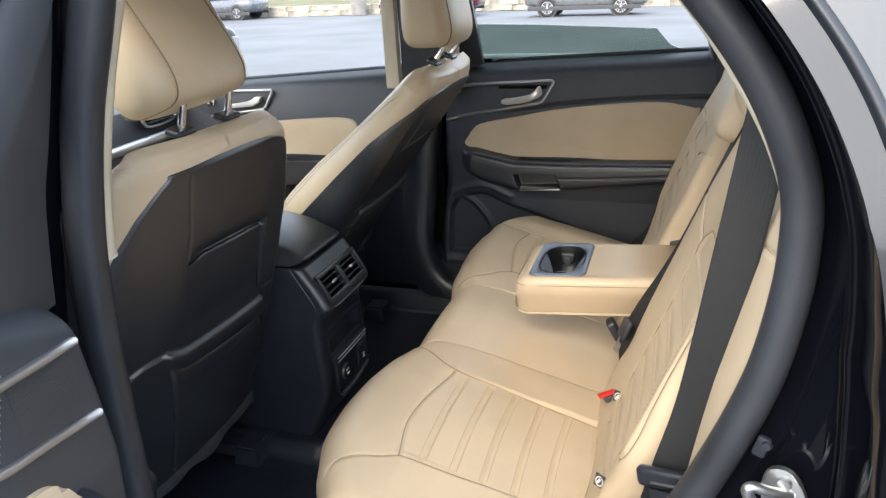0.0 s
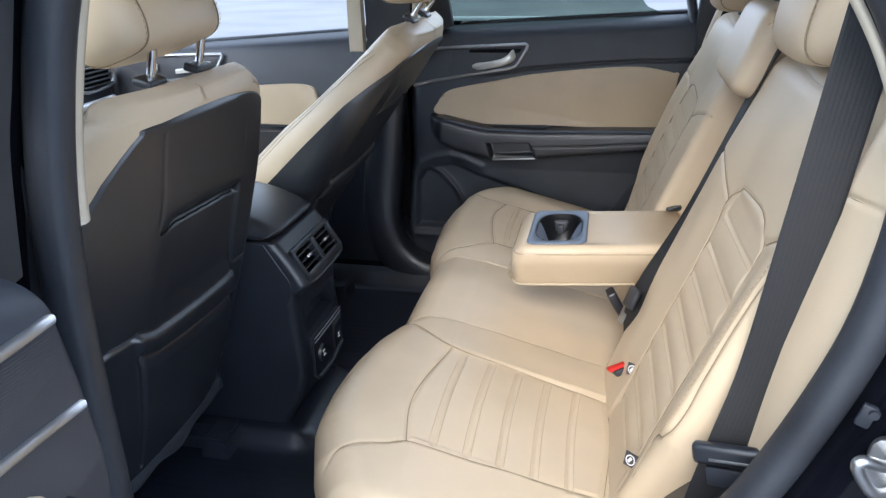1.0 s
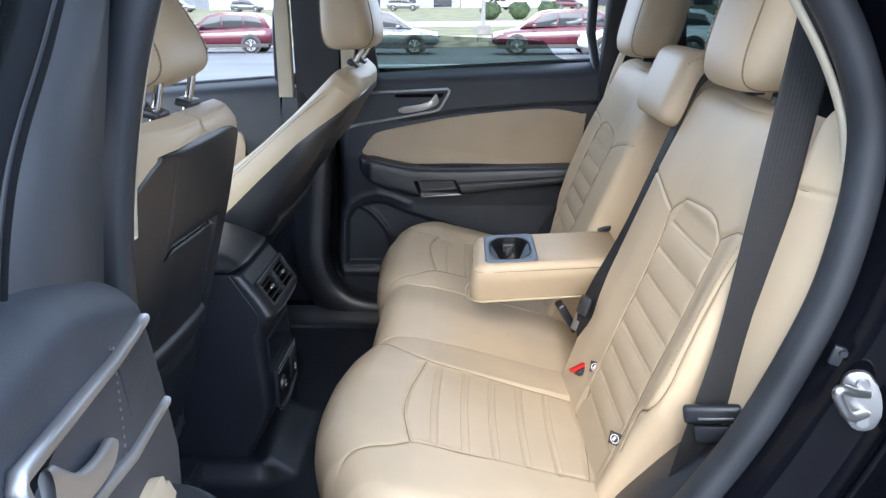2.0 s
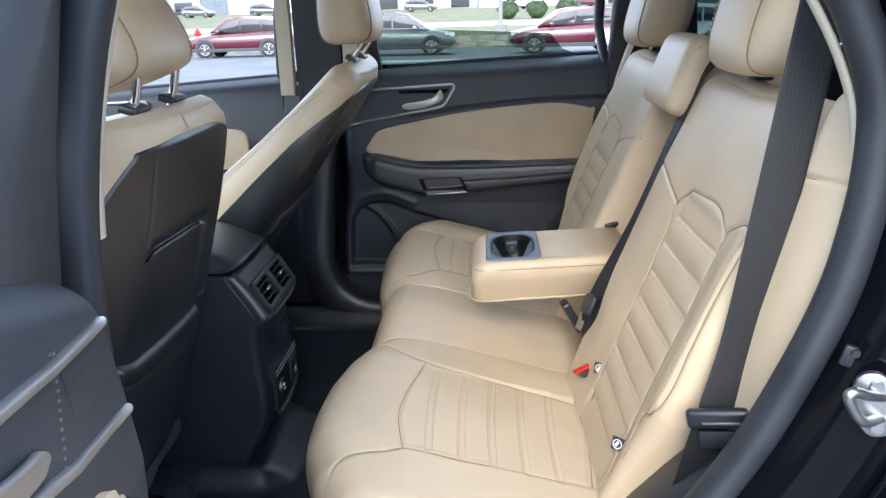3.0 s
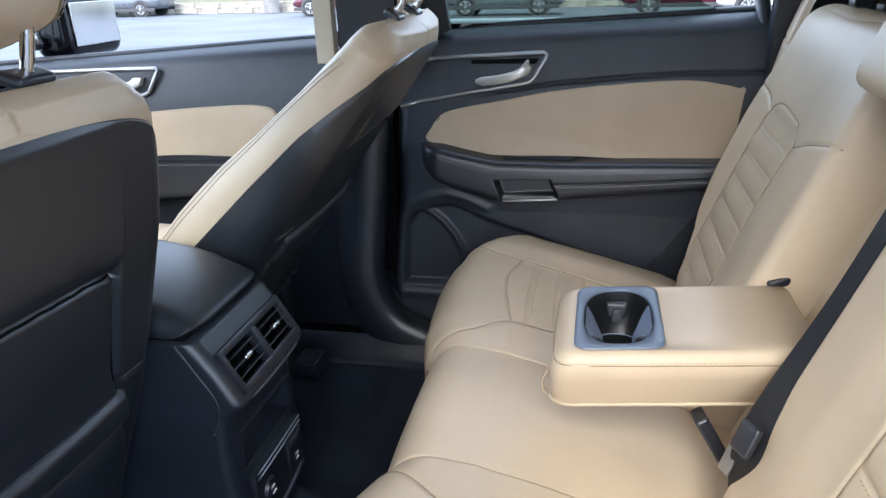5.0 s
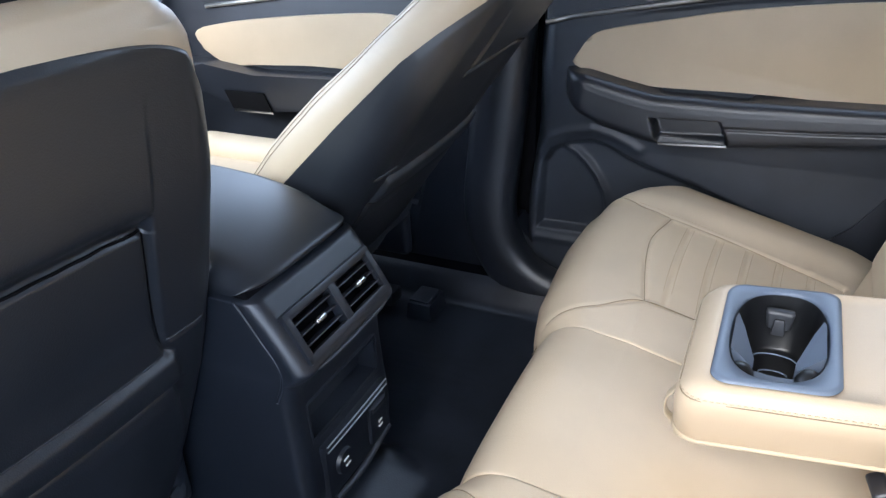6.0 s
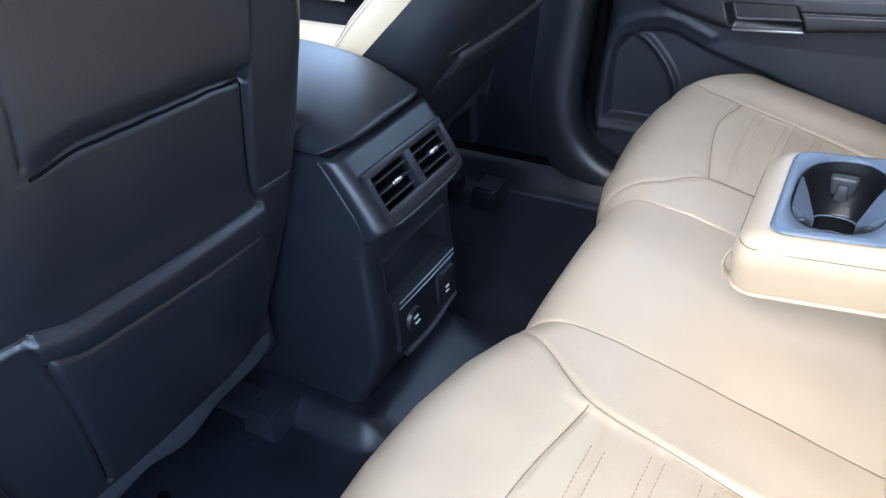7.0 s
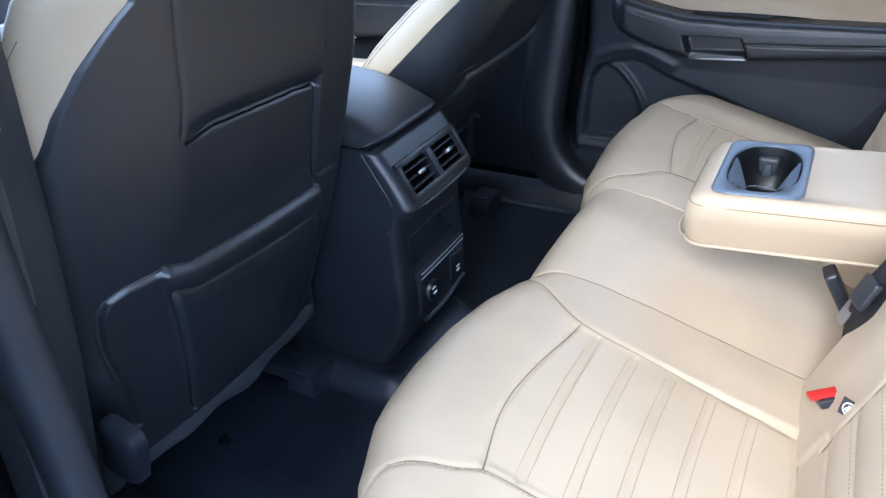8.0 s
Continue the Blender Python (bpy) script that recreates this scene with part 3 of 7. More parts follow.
def cushion_section(name, y0, y1, side, label):
    """One section of the bench cushion between two lines across the car; side: -1 near the open door, 1 far, 0 middle."""
    step = 0.0032
    ys = np.linspace(y0, y1, int((y1 - y0) / step) + 1)
    rear = -0.02
    d_top = np.concatenate([np.linspace(0, 0.09, 26), np.linspace(0.0935, 0.60, 165)])
    cut_front = np.array([0.26, 0.20, 0.14, 0.09, 0.05, 0.022])
    Y2, D2 = np.meshgrid(ys, np.concatenate([np.zeros(len(cut_front)), d_top]), indexing="ij")
    cut = np.concatenate([cut_front, np.zeros(len(d_top))])[None, :] * np.ones_like(Y2)
    A = np.abs(Y2)
    xf = front_edge(A) + (0.014 * smoothstep(0.18, 0.34, A) if side > 0 else 0.024 * smoothstep(0.46, 0.66, A))
    span = rear - xf
    X = xf + D2 * span / 0.60
    z = cushion_plane(X) - roll(D2, 0.088)
    # crown of each section
    if side:
        z += 0.010 * np.sin(np.clip((A - 0.155) / 0.56, 0, 1) * math.pi) - 0.004
        z += (0.003 + 0.010 * (side > 0)) * smoothstep(0.56, 0.63, A)
        z -= roll(abs(y0 if side < 0 else y1) - A, 0.05)
        z -= roll(A - 0.150, 0.007) * 0.8
        seams = CUSHION_SEAMS + [([(fx, 0.27), (fx - 0.004, 0.41), (fx, 0.55)], 0.0030, 0.0042) for fx in FLUTES]
        z -= line_distance(X, A, seams)
        inside = smoothstep(0.262, 0.275, A) * (1 - smoothstep(0.54, 0.556, A)) * smoothstep(-0.436, -0.40, X) * (1 - smoothstep(-0.12, -0.105, X))
        z -= 0.004 * inside
    else:
        z += 0.006 * np.cos(Y2 / 0.155 * math.pi / 2)
        z -= roll(0.158 - A, 0.007) * 0.8
        z -= 0.006 * smoothstep(-0.55, -0.40, X)
    z -= 0.012 * smoothstep(-0.11, -0.04, X)
    z -= cut
    X = X + 0.03 * smoothstep(0.0, 0.26, cut)
    # uneven, slightly wrinkled hide
    wob = np.array([[noise.noise(Vector((x * 14, y * 14, side * 3.0))) for x, y in zip(rx, ry)] for rx, ry in zip(X[::3, ::3], Y2[::3, ::3])])
    wob = np.repeat(np.repeat(wob, 3, 0), 3, 1)[:X.shape[0], :X.shape[1]]
    for _ in range(3):
        wob[1:-1, 1:-1] = (wob[:-2, 1:-1] + wob[2:, 1:-1] + wob[1:-1, :-2] + wob[1:-1, 2:]) / 4
    z += 0.0016 * wob
    V = np.stack([X, Y2, z], -1)
    on_top = V[:, len(cut_front):].reshape(-1, 3)
    # side skirts
    lo0, lo1 = V[:1].copy(), V[-1:].copy()
    for lo in (lo0, lo1):
        lo[..., 2] = 0.40
    V = np.concatenate([lo0, V, lo1], 0)
    n, m = V.shape[:2]
    V[..., 2] -= 0.36
    ob = mesh_object(name, V.reshape(-1, 3), grid_faces(n, m), LEATHER, bench, label)
    if side:
        for pts, depth, width in CUSHION_SEAMS:
            if depth < 0.002:
                continue
            line = smooth_line([(x, side * y, 0) for x, y in pts], 10)
            seam_line(ob, [on_top[np.argmin((on_top[:, 0] - p[0]) ** 2 + (on_top[:, 1] - p[1]) ** 2)] * (0, 0, 1) + (p[0], p[1], -0.3592) for p in line])
    return ob


def seam_line(parent, line, r=0.0007, mat=None):
    """A thin dark sewn joint lying in its groove; near-black ones also draw crease shade."""
    P = np.array(line, float)
    for _ in range(3):
        P[1:-1] = (P[:-2] + 2 * P[1:-1] + P[2:]) / 4
    v, f = sweep(P, ring(r, r, 6), (0.3, 0.2, 0.9))
    mesh_object("seam", v, f, mat or SEAM, parent)


def rear_cushions():
    for s in (-1, 1):
        y0, y1 = (-0.715, -0.1535) if s < 0 else (0.1535, 0.735)
        c = cushion_section("seat_cushion", y0, y1, s, "outer cushion with fluted insert")
        lines = []
        for fx in FLUTES:
            for off in (-0.0065, 0.0065):
                line = []
                for Y in np.linspace(0.285 if fx > -0.36 else 0.31, 0.545, 8):
                    x = fx - 0.004 * math.sin((Y - 0.27) / 0.28 * math.pi) + off
                    crown = 0.010 * math.sin((Y - 0.155) / 0.56 * math.pi) - 0.008
                    line.append((x, s * Y, float(cushion_plane(np.array(x))) + crown - 0.36 + 0.0005))
                lines.append(line)
        lines += [[(x, s * (y + 0.007), float(cushion_plane(np.array(x))) - 0.36 + 0.006 - float(roll(np.array(x - front_edge(np.array(0.58))), 0.088))) for x, y, _ in smooth_line([(-0.50, 0.597, 0), (-0.470, 0.578, 0), (-0.435, 0.568, 0), (-0.410, 0.556, 0), (-0.30, 0.553, 0)], 8)]]
        stitches("stitching", lines, (0.25, 0, 0.97), c)
    cushion_section("middle_cushion", -0.1545, 0.1545, 0, "plain middle cushion")


rear_cushions()

RO = np.array([-0.11, 0.0, 0.63])
RU = np.array([0.365, 0.0, 0.931])
RN = np.array([-0.931, 0.0, 0.365])


def back_point(s, y, n):
    return RO + RU * s + RN * n + np.array([0, y, 0])


RIBS = (0.419, 0.368, 0.317, 0.267, 0.216, 0.166, 0.116, 0.066)
BACK_SEAMS = [
    ([(0.468, 0.340), (0.434, 0.300), (0.39, 0.312), (0.31, 0.322), (0.20, 0.322), (0.05, 0.335)], 0.0024, 0.0030),
    ([(0.468, 0.340), (0.474, 0.40), (0.478, 0.458), (0.472, 0.498), (0.450, 0.534), (0.415, 0.541), (0.31, 0.549), (0.20, 0.550), (0.05, 0.562)], 0.0024, 0.0030),
    ([(0.475, 0.13), (0.456, 0.22), (0.434, 0.300)], 0.003, 0.0036),
    ([(0.455, 0.531), (0.480, 0.580), (0.486, 0.625)], 0.004, 0.004),
    ([(0.50, 0.636), (0.438, 0.632), (0.34, 0.632), (0.255, 0.634), (0.215, 0.628), (0.190, 0.610), (0.176, 0.585), (0.150, 0.580), (0.105, 0.588)], 0.0034, 0.0032),
    ([(0.650, 0.17), (0.645, 0.28), (0.640, 0.385), (0.644, 0.48), (0.649, 0.57)], 0.0016, 0.003),
]


def back_section(side):
    """An outer backrest section with a ribbed insert and raised bolsters."""
    ss = np.concatenate([np.linspace(0.0, 0.60, 240), np.linspace(0.605, 0.665, 18)])
    back_cut = np.array([0.022, 0.05, 0.09, 0.13])
    t = np.linspace(0, 1, 190)
    S, T = np.meshgrid(np.concatenate([ss, np.full(len(back_cut), ss[-1])]), t, indexing="ij")
    cut = np.concatenate([np.zeros(len(ss)), back_cut])[:, None] * np.ones_like(S)
    inner = np.interp(S, [0, 0.1, 0.6, 0.665], [0.150, 0.135, 0.125, 0.135])
    outer = np.interp(S, [0, 0.06, 0.13, 0.2, 0.3, 0.50, 0.60, 0.64, 0.665], [0.595, 0.603, 0.620, 0.642, 0.652, 0.655, 0.648, 0.632, 0.61] if side < 0 else [0.530, 0.550, 0.585, 0.618, 0.650, 0.655, 0.648, 0.632, 0.61])
    Y = inner + T * (outer - inner)
    N = 0.004 - roll(Y - inner, 0.022) - roll(outer - Y, 0.030) - roll(0.668 - S, 0.05)
    N += 0.013 * smoothstep(0.55, 0.615, Y) * (1 - smoothstep(0.40, 0.60, S)) * smoothstep(0.165, 0.225, S) + 0.006 * smoothstep(0.55, 0.60, Y) * (1 - smoothstep(0.165, 0.225, S))
    N += 0.006 * (1 - smoothstep(0.22, 0.31, Y)) * (1 - smoothstep(0.46, 0.62, S))
    inside = smoothstep(0.312, 0.33, Y) * (1 - smoothstep(0.535, 0.552, Y)) * (1 - smoothstep(0.45, 0.47, S))
    N -= 0.003 * inside
    wave = np.zeros_like(S)
    for r0, r1 in zip(RIBS[:-1], RIBS[1:]):
        k = np.clip((r0 - S) / (r0 - r1), 0, 1)
        wave = np.maximum(wave, np.sin(k * math.pi) * ((S < r0) & (S > r1)))
    N += 0.0036 * wave * inside
    N -= line_distance(S, Y, BACK_SEAMS + [([(r, 0.325), (r + 0.001, 0.45), (r + 0.005, 0.546)], 0.0016, 0.0028) for r in RIBS])
    N -= cut
    V = RO + S[..., None] * RU + N[..., None] * RN
    V[..., 1] = side * Y
    # wrap both edges to the back
    e0, e1 = V[:, :1] - RN * 0.12, V[:, -1:] - RN * 0.10
    V = np.concatenate([e0, V, e1], 1)
    V[..., 2] -= 0.36
    n, m = V.shape[:2]
    ob = mesh_object("backrest", V.reshape(-1, 3), grid_faces(n, m, flip=side > 0), LEATHER, bench, "backrest with ribbed insert")
    for pts, depth, width in BACK_SEAMS:
        line = smooth_line([(a, b, 0) for a, b in pts], 10)
        out = []
        for p in line:
            i = np.argmin((S[:len(ss)] - p[0]) ** 2 + (Y[:len(ss)] - p[1]) ** 2)
            out.append(back_point(p[0], side * p[1], N[:len(ss)].flat[i] + 0.0008) - (0, 0, 0.36))
        seam_line(ob, out, mat=LEATHER_EDGE if pts[0][0] > 0.6 else SEAM)
    def on_face(a, b):
        i = np.argmin((S[:len(ss)] - a) ** 2 + (Y[:len(ss)] - b) ** 2)
        return back_point(a, side * b, N[:len(ss)].flat[i] + 0.0012) - (0, 0, 0.36)
    lines = [[on_face(a, b) for a, b, _ in smooth_line([(a, b - 0.010, 0) for a, b in BACK_SEAMS[4][0][:6]], 12)]]
    stitches("stitching", lines, RN, ob, pitch=0.008, length=0.005, width=0.0016)
    lines = [[on_face(r - 0.0055 + 0.004 * q, 0.335 + 0.2 * q) for q in np.linspace(0, 1, 24)] for r in RIBS[:-1]]
    stitches("stitching", lines, RN, ob, pitch=0.0065)
    # outer side panel, set back behind the belt
    ss = np.linspace(0.165, 0.70, 190)
    tt = np.linspace(0, 1, 40)
    S, T = np.meshgrid(ss, tt, indexing="ij")
    Y = 0.640 + T * (0.778 - 0.640)
    across = [(0.566, 0.63), (0.572, 0.67), (0.580, 0.72), (0.590, 0.79)]
    N = np.interp(S, [0.165, 0.25, 0.40, 0.58, 0.70], [-0.070, -0.050, -0.022, 0.004, 0.010]) - 0.022 * T ** 1.8 - 0.012 * smoothstep(0.10, 0.0, T) - roll(0.70 - S, 0.05) - line_distance(S, Y, [(across, 0.0035, 0.0035)])
    panel_line = [back_point(a, side * b, float(np.interp(a, [0.40, 0.58, 0.70], [-0.022, 0.004, 0.010]) - 0.022 * ((b - 0.64) / 0.138) ** 1.8 - 0.0024)) - (0, 0, 0.36) for a, b in across[1:3] + [(0.588, 0.77)]]
    V = RO + S[..., None] * RU + N[..., None] * RN
    V[..., 1] = side * Y
    V = np.concatenate([V, V[-1:] - RN * 0.10], 0)
    V[..., 2] -= 0.36
    n, m = V.shape[:2]
    seam_line(mesh_object("side_bolster", V.reshape(-1, 3), grid_faces(n, m, flip=side > 0), LEATHER, bench), panel_line)
    return ob


def headrest_mesh(name, w, h, d, parent, label, lean=0.0, at=(0, 0, 0), seam=True, power=0.45, crown=0.0, low=1.0, flare=0.0):
    """A padded head restraint: superellipsoid, wide and thin; low narrows the foot."""
    n, m = 40, 56
    V = []
    for i in range(n + 1):
        a = -math.pi / 2 + math.pi * i / n
        ca, sa = math.cos(a) ** power, math.copysign(abs(math.sin(a)) ** power, math.sin(a))
        for j in range(m):
            b = 2 * math.pi * j / m
            cb = math.copysign(abs(math.cos(b)) ** 0.62, math.cos(b))
            sb = math.copysign(abs(math.sin(b)) ** 0.62, math.sin(b))
            z = sa * h / 2
            k = low + (1 - low) * (sa + 1) / 2
            y = ca * sb * w / 2 * k
            x = ca * cb * d / 2 * (1.0 - 0.10 * sa) * (1.0 - flare * float(smoothstep(-0.75, 0.8, np.array(sa))) * (cb > 0))
            if seam:
                g = min(abs(abs(y) - w * 0.34), 1)
                x *= 1 - 0.035 * math.exp(-(g / 0.006) ** 2)
                z += crown * math.exp(-(y / (w * 0.4)) ** 2)
            V.append((x + lean * z, y, z))
    V = [(x + at[0], y + at[1], z + at[2]) for x, y, z in V]
    ob = mesh_object(name, V, grid_faces(n + 1, m, close_v=True), LEATHER, parent, label)
    if seam:
        for q in (-1, 1):
            y0 = 0.34 * w
            front, back = [], []
            for a in np.linspace(-math.pi / 2, math.pi / 2, 240):
                ca, sa = math.cos(a) ** power, math.copysign(abs(math.sin(a)) ** power, math.sin(a))
                k = low + (1 - low) * (sa + 1) / 2
                t = y0 / (ca * w / 2 * k + 1e-9)
                if t >= 0.995:
                    continue
                sb = t ** (1 / 0.62)
                cb = math.sqrt(1 - sb * sb) ** 0.62
                x = ca * cb * d / 2 * (1 - 0.10 * sa)
                z = sa * h / 2 + crown * math.exp(-(y0 / (w * 0.4)) ** 2)
                x_rear = x * (1.0 - flare * float(smoothstep(-0.75, 0.8, np.array(sa))))
                front.append((x_rear + lean * z + at[0], q * y0 + at[1], z + at[2]))
                back.append((-x + lean * z + at[0], q * y0 + at[1], z + at[2]))
            loop = np.array(front + back[::-1])
            v, f = sweep(loop, ring(0.0012, 0.0012, 6), (0, 1, 0), closed=True)
            mesh_object("seam", v, f, SEAM, ob)
            stitches("stitching", [[(x - 0.0008, y + q * 0.006, z) for x, y, z in back[8:-8]], [(x + 0.0008, y + q * 0.006, z) for x, y, z in front[8:-8]]], (-1, 0, 0), ob, pitch=0.008, length=0.005, width=0.0015)
    return ob


def rear_backs():
    for s in (-1, 1):
        back_section(s)
        hr = headrest_mesh("headrest", 0.275, 0.27, 0.125, bench, "beige leather headrest", 0.22, (0.155, s * 0.385, 1.392 - 0.36))
        for dy in (-0.068, 0.068):
            tube("post", [(0.155, s * 0.385 + dy, 1.20 - 0.36), (0.165, s * 0.385 + dy, 1.30 - 0.36)], 0.0065, CHROME, hr, per=1)
            bm = bmesh.new()
            rbox(bm, 0.030, 0.034, 0.012, (0.157, s * 0.385 + dy, 1.246 - 0.36), 0.004)
            part("guide", bm, BLACK_PLASTIC, hr)
    # recess left by the folded armrest, and the middle headrest above it
    S, T = np.meshgrid(np.linspace(0, 0.56, 30), np.linspace(0, 1, 20), indexing="ij")
    Y = -0.135 + 0.27 * T
    N = -0.085 + 0.0 * S - 0.01 * np.sin(T * math.pi)
    V = RO + S[..., None] * RU + N[..., None] * RN
    V[..., 1] = Y
    V[..., 2] -= 0.36
    mesh_object("armrest_recess", V.reshape(-1, 3), grid_faces(30, 20), LEATHER, bench)
    bm = bmesh.new()
    rbox(bm, 0.22, 0.255, 0.155, (0.022, 0, 0), 0.036, 5, taper=(0.84, 0.94))
    ob = part("middle_headrest", bm, LEATHER, bench, "low beige middle headrest")
    ob.matrix_local = Matrix.Translation((0.155, 0.005, 1.215 - 0.36)) @ pose(0, 0, 0, 0, 14, 0)
    lines = [[(0.08 * math.cos(a) * 1.0, -0.118, 0.075 * math.sin(a)) for a in np.linspace(0.5, 2.6, 14)]]
    stitches("stitching", lines, (0, -1, 0.3), ob, pitch=0.008, length=0.005, width=0.0016)


rear_backs()


# fold-down armrest with its cup holder
def centre_armrest():
    arm = empty("armrest", (0, 0, 0))
    arm.parent = bench
    arm["label"] = "folded-down beige armrest with cup holder"
    zt = 0.866 - 0.36
    skew = 0.16          # the armrest points a little towards the open door
    X0, X1, Y0, Y1 = -0.277, -0.171, -0.106, 0.076

    def loop(x0, x1, y0, y1, r, z, n=8):
        out = []
        for cx, cy, a0 in ((x1 - r, y1 - r, 0), (x0 + r, y1 - r, 90), (x0 + r, y0 + r, 180), (x1 - r, y0 + r, 270)):
            for k in range(n + 1):
                a = radians(a0 + 90 * k / n)
                px, py = cx + r * math.cos(a), cy + r * math.sin(a)
                out.append((px, py + skew * (px + 0.277), z))
        return out
    rings = [
        loop(X0, X1, Y0, Y1, 0.016, zt - 0.004),
        loop(X0 - 0.003, X1 + 0.003, Y0 - 0.003, Y1 + 0.003, 0.018, zt),
        loop(-0.287, 0.02, -0.114, 0.085, 0.020, zt),
        loop(-0.297, 0.02, -0.120, 0.092, 0.026, zt - 0.004),
        loop(-0.305, 0.02, -0.1245, 0.097, 0.032, zt - 0.012),
        loop(-0.307, 0.02, -0.1245, 0.097, 0.032, zt - 0.0155),
        loop(-0.309, 0.02, -0.1255, 0.098, 0.032, zt - 0.019),
        loop(-0.312, 0.02, -0.112, 0.088, 0.032, zt - 0.045),
        loop(-0.311, 0.02, -0.088, 0.070, 0.030, zt - 0.088),
        loop(-0.308, 0.02, -0.080, 0.063, 0.028, zt - 0.099),
        loop(-0.298, 0.02, -0.070, 0.055, 0.026, zt - 0.104),
    ]
    V = [p for r in rings for p in r]
    k = len(rings[0])
    F = grid_faces(len(rings), k, close_v=True, flip=True) + [tuple(range((len(rings) - 1) * k, len(rings) * k))]
    pad = mesh_object("armrest_pad", V, F, LEATHER, arm)
    seam_line(pad, loop(-0.3085, 0.02, -0.1258, 0.0985, 0.032, zt - 0.0155)[9:28] + [(-0.02, -0.1258 + skew * 0.257, zt - 0.0155)])
    stitches("stitching", [loop(-0.3075, 0.02, -0.1250, 0.0975, 0.032, zt - 0.0125)[9:28]], (0, -0.7, 0.7), pad, LEATHER_EDGE, pitch=0.006)
    # pale pull strap under the front end
    v, f = sweep(smooth_line([(-0.300, -0.040, zt - 0.103), (-0.313, -0.042, zt - 0.107), (-0.322, -0.043, zt - 0.098), (-0.322, -0.042, zt - 0.080), (-0.313, -0.040, zt - 0.066)], 8), ring(0.007, 0.0016, 10), (0, 1, 0))
    mesh_object("pull_strap", v, f, LEATHER_EDGE, pad, "pale leather pull strap")
    foot = loop(-0.3105, 0.02, -0.0825, 0.0655, 0.029, zt - 0.097)
    tube("piping", foot[14:28], 0.0028, LEATHER_EDGE, pad, per=1)
    # tray rim, then one wide waisted well with two cup seats
    cx, cy = (X0 + X1) / 2, (Y0 + Y1) / 2

    def well(fx, fy, z, waist=0.0, dy=0.0):
        out = []
        n = 36
        for i in range(n):
            a = 2 * math.pi * (i + 0.5) / n
            c, s = math.cos(a), math.sin(a)
            px = fx * math.copysign(abs(c) ** 0.75, c)
            py = fy * math.copysign(abs(s) ** 0.75, s)
            px *= 1 - waist * math.exp(-((py + 0.022) / 0.030) ** 2)
            px, py = cx + px, cy + py + dy
            out.append((px, py + skew * (px + 0.277), z))
        return out
    def rim(d, z, r):
        return loop(X0 - d, X1 + d, Y0 - d, Y1 + d, r, z)
    R0 = [rim(0.0045, zt + 0.0005, 0.019), rim(0.003, zt + 0.004, 0.018), rim(-0.001, zt + 0.004, 0.016)]
    V = [p for r in R0 for p in r]
    n = len(R0[0])
    top = [well(0.0475, 0.086, zt + 0.0035), well(0.0465, 0.085, zt + 0.001), well(0.0455, 0.084, zt - 0.016), well(0.0445, 0.083, zt - 0.034)]
    tray = mesh_object("cup_holder", V + [p for r in top for p in r],
                       grid_faces(3, n, close_v=True, flip=True) + [(2 * n + i, 2 * n + (i + 1) % n, 3 * n + (i + 1) % 36, 3 * n + i) for i in range(36)] + grid_faces(4, 36, close_v=True, base=3 * n, flip=True),
                       TRAY, arm, "blue-grey plastic cup holder tray")
    deep = [well(0.0452, 0.083, zt + 0.0005), well(0.044, 0.0815, zt - 0.012), well(0.043, 0.080, zt - 0.030), well(0.038, 0.073, zt - 0.062), well(0.036, 0.070, zt - 0.066)]
    V = [p for r in deep for p in r]
    mesh_object("well", V, grid_faces(5, 36, close_v=True, flip=True) + [tuple(range(4 * 36, 5 * 36))], CUP_BLACK, tray, "black cup well")
    bm = bmesh.new()
    rbox(bm, 0.024, 0.012, 0.024, (cx, cy + 0.069 + skew * (cx + 0.277), zt - 0.022), 0.005, 3, taper=(1.3, 1))
    rbox(bm, 0.015, 0.008, 0.020, (cx, cy + 0.060 + skew * (cx + 0.277), zt - 0.027), 0.003, 2, taper=(0.7, 0.6))
    part("spring_finger", bm, DARK_GREY, tray, "grey sprung cup finger")
    for q in (-1, 1):
        bm = bmesh.new()
        bmesh.ops.create_uvsphere(bm, u_segments=20, v_segments=14, radius=0.0135, matrix=Matrix.Translation((cx + q * 0.031, cy - 0.052 + skew * (cx + q * 0.031 + 0.277), zt - 0.022)) @ Matrix.Diagonal((1, 1.15, 1.3, 1)))
        part("spring_finger", bm, CUP_BLACK, tray)
    # sloping shoulders that pinch the well between its two cup seats
    for q in (-1, 1):
        pts = [(0.0438, 0.046, -0.001), (0.0438, -0.030, -0.001), (0.020, -0.022, -0.028), (0.020, -0.006, -0.028), (0.034, 0.030, -0.012),
               (0.0438, 0.046, -0.05), (0.0438, -0.030, -0.05), (0.020, -0.022, -0.05), (0.020, -0.006, -0.05), (0.034, 0.030, -0.05)]
        V = [(cx + q * a, cy + b + skew * (cx + q * a + 0.277), zt + c) for a, b, c in pts]
        mesh_object("shoulder", V, [(0, 1, 2), (0, 2, 3), (0, 3, 4), (1, 6, 7, 2), (2, 7, 8, 3), (3, 8, 9, 4), (0, 4, 9, 5), (5, 9, 8, 7, 6)], TRAY, tray, smooth=False)
    for rr, dy, dz in ((0.021, 0.008, -0.036), (0.014, -0.006, -0.045)):
        v, f = sweep([(cx + rr * math.cos(a), cy + dy + rr * 0.5 * math.sin(a) + skew * (cx + 0.277), zt + dz) for a in np.linspace(0.15, math.pi - 0.15, 16)], ring(0.0009, 0.0009, 6), (0, 0, 1))
        mesh_object("cup_ridge", v, f, TRAY, tray)
    bm = bmesh.new()
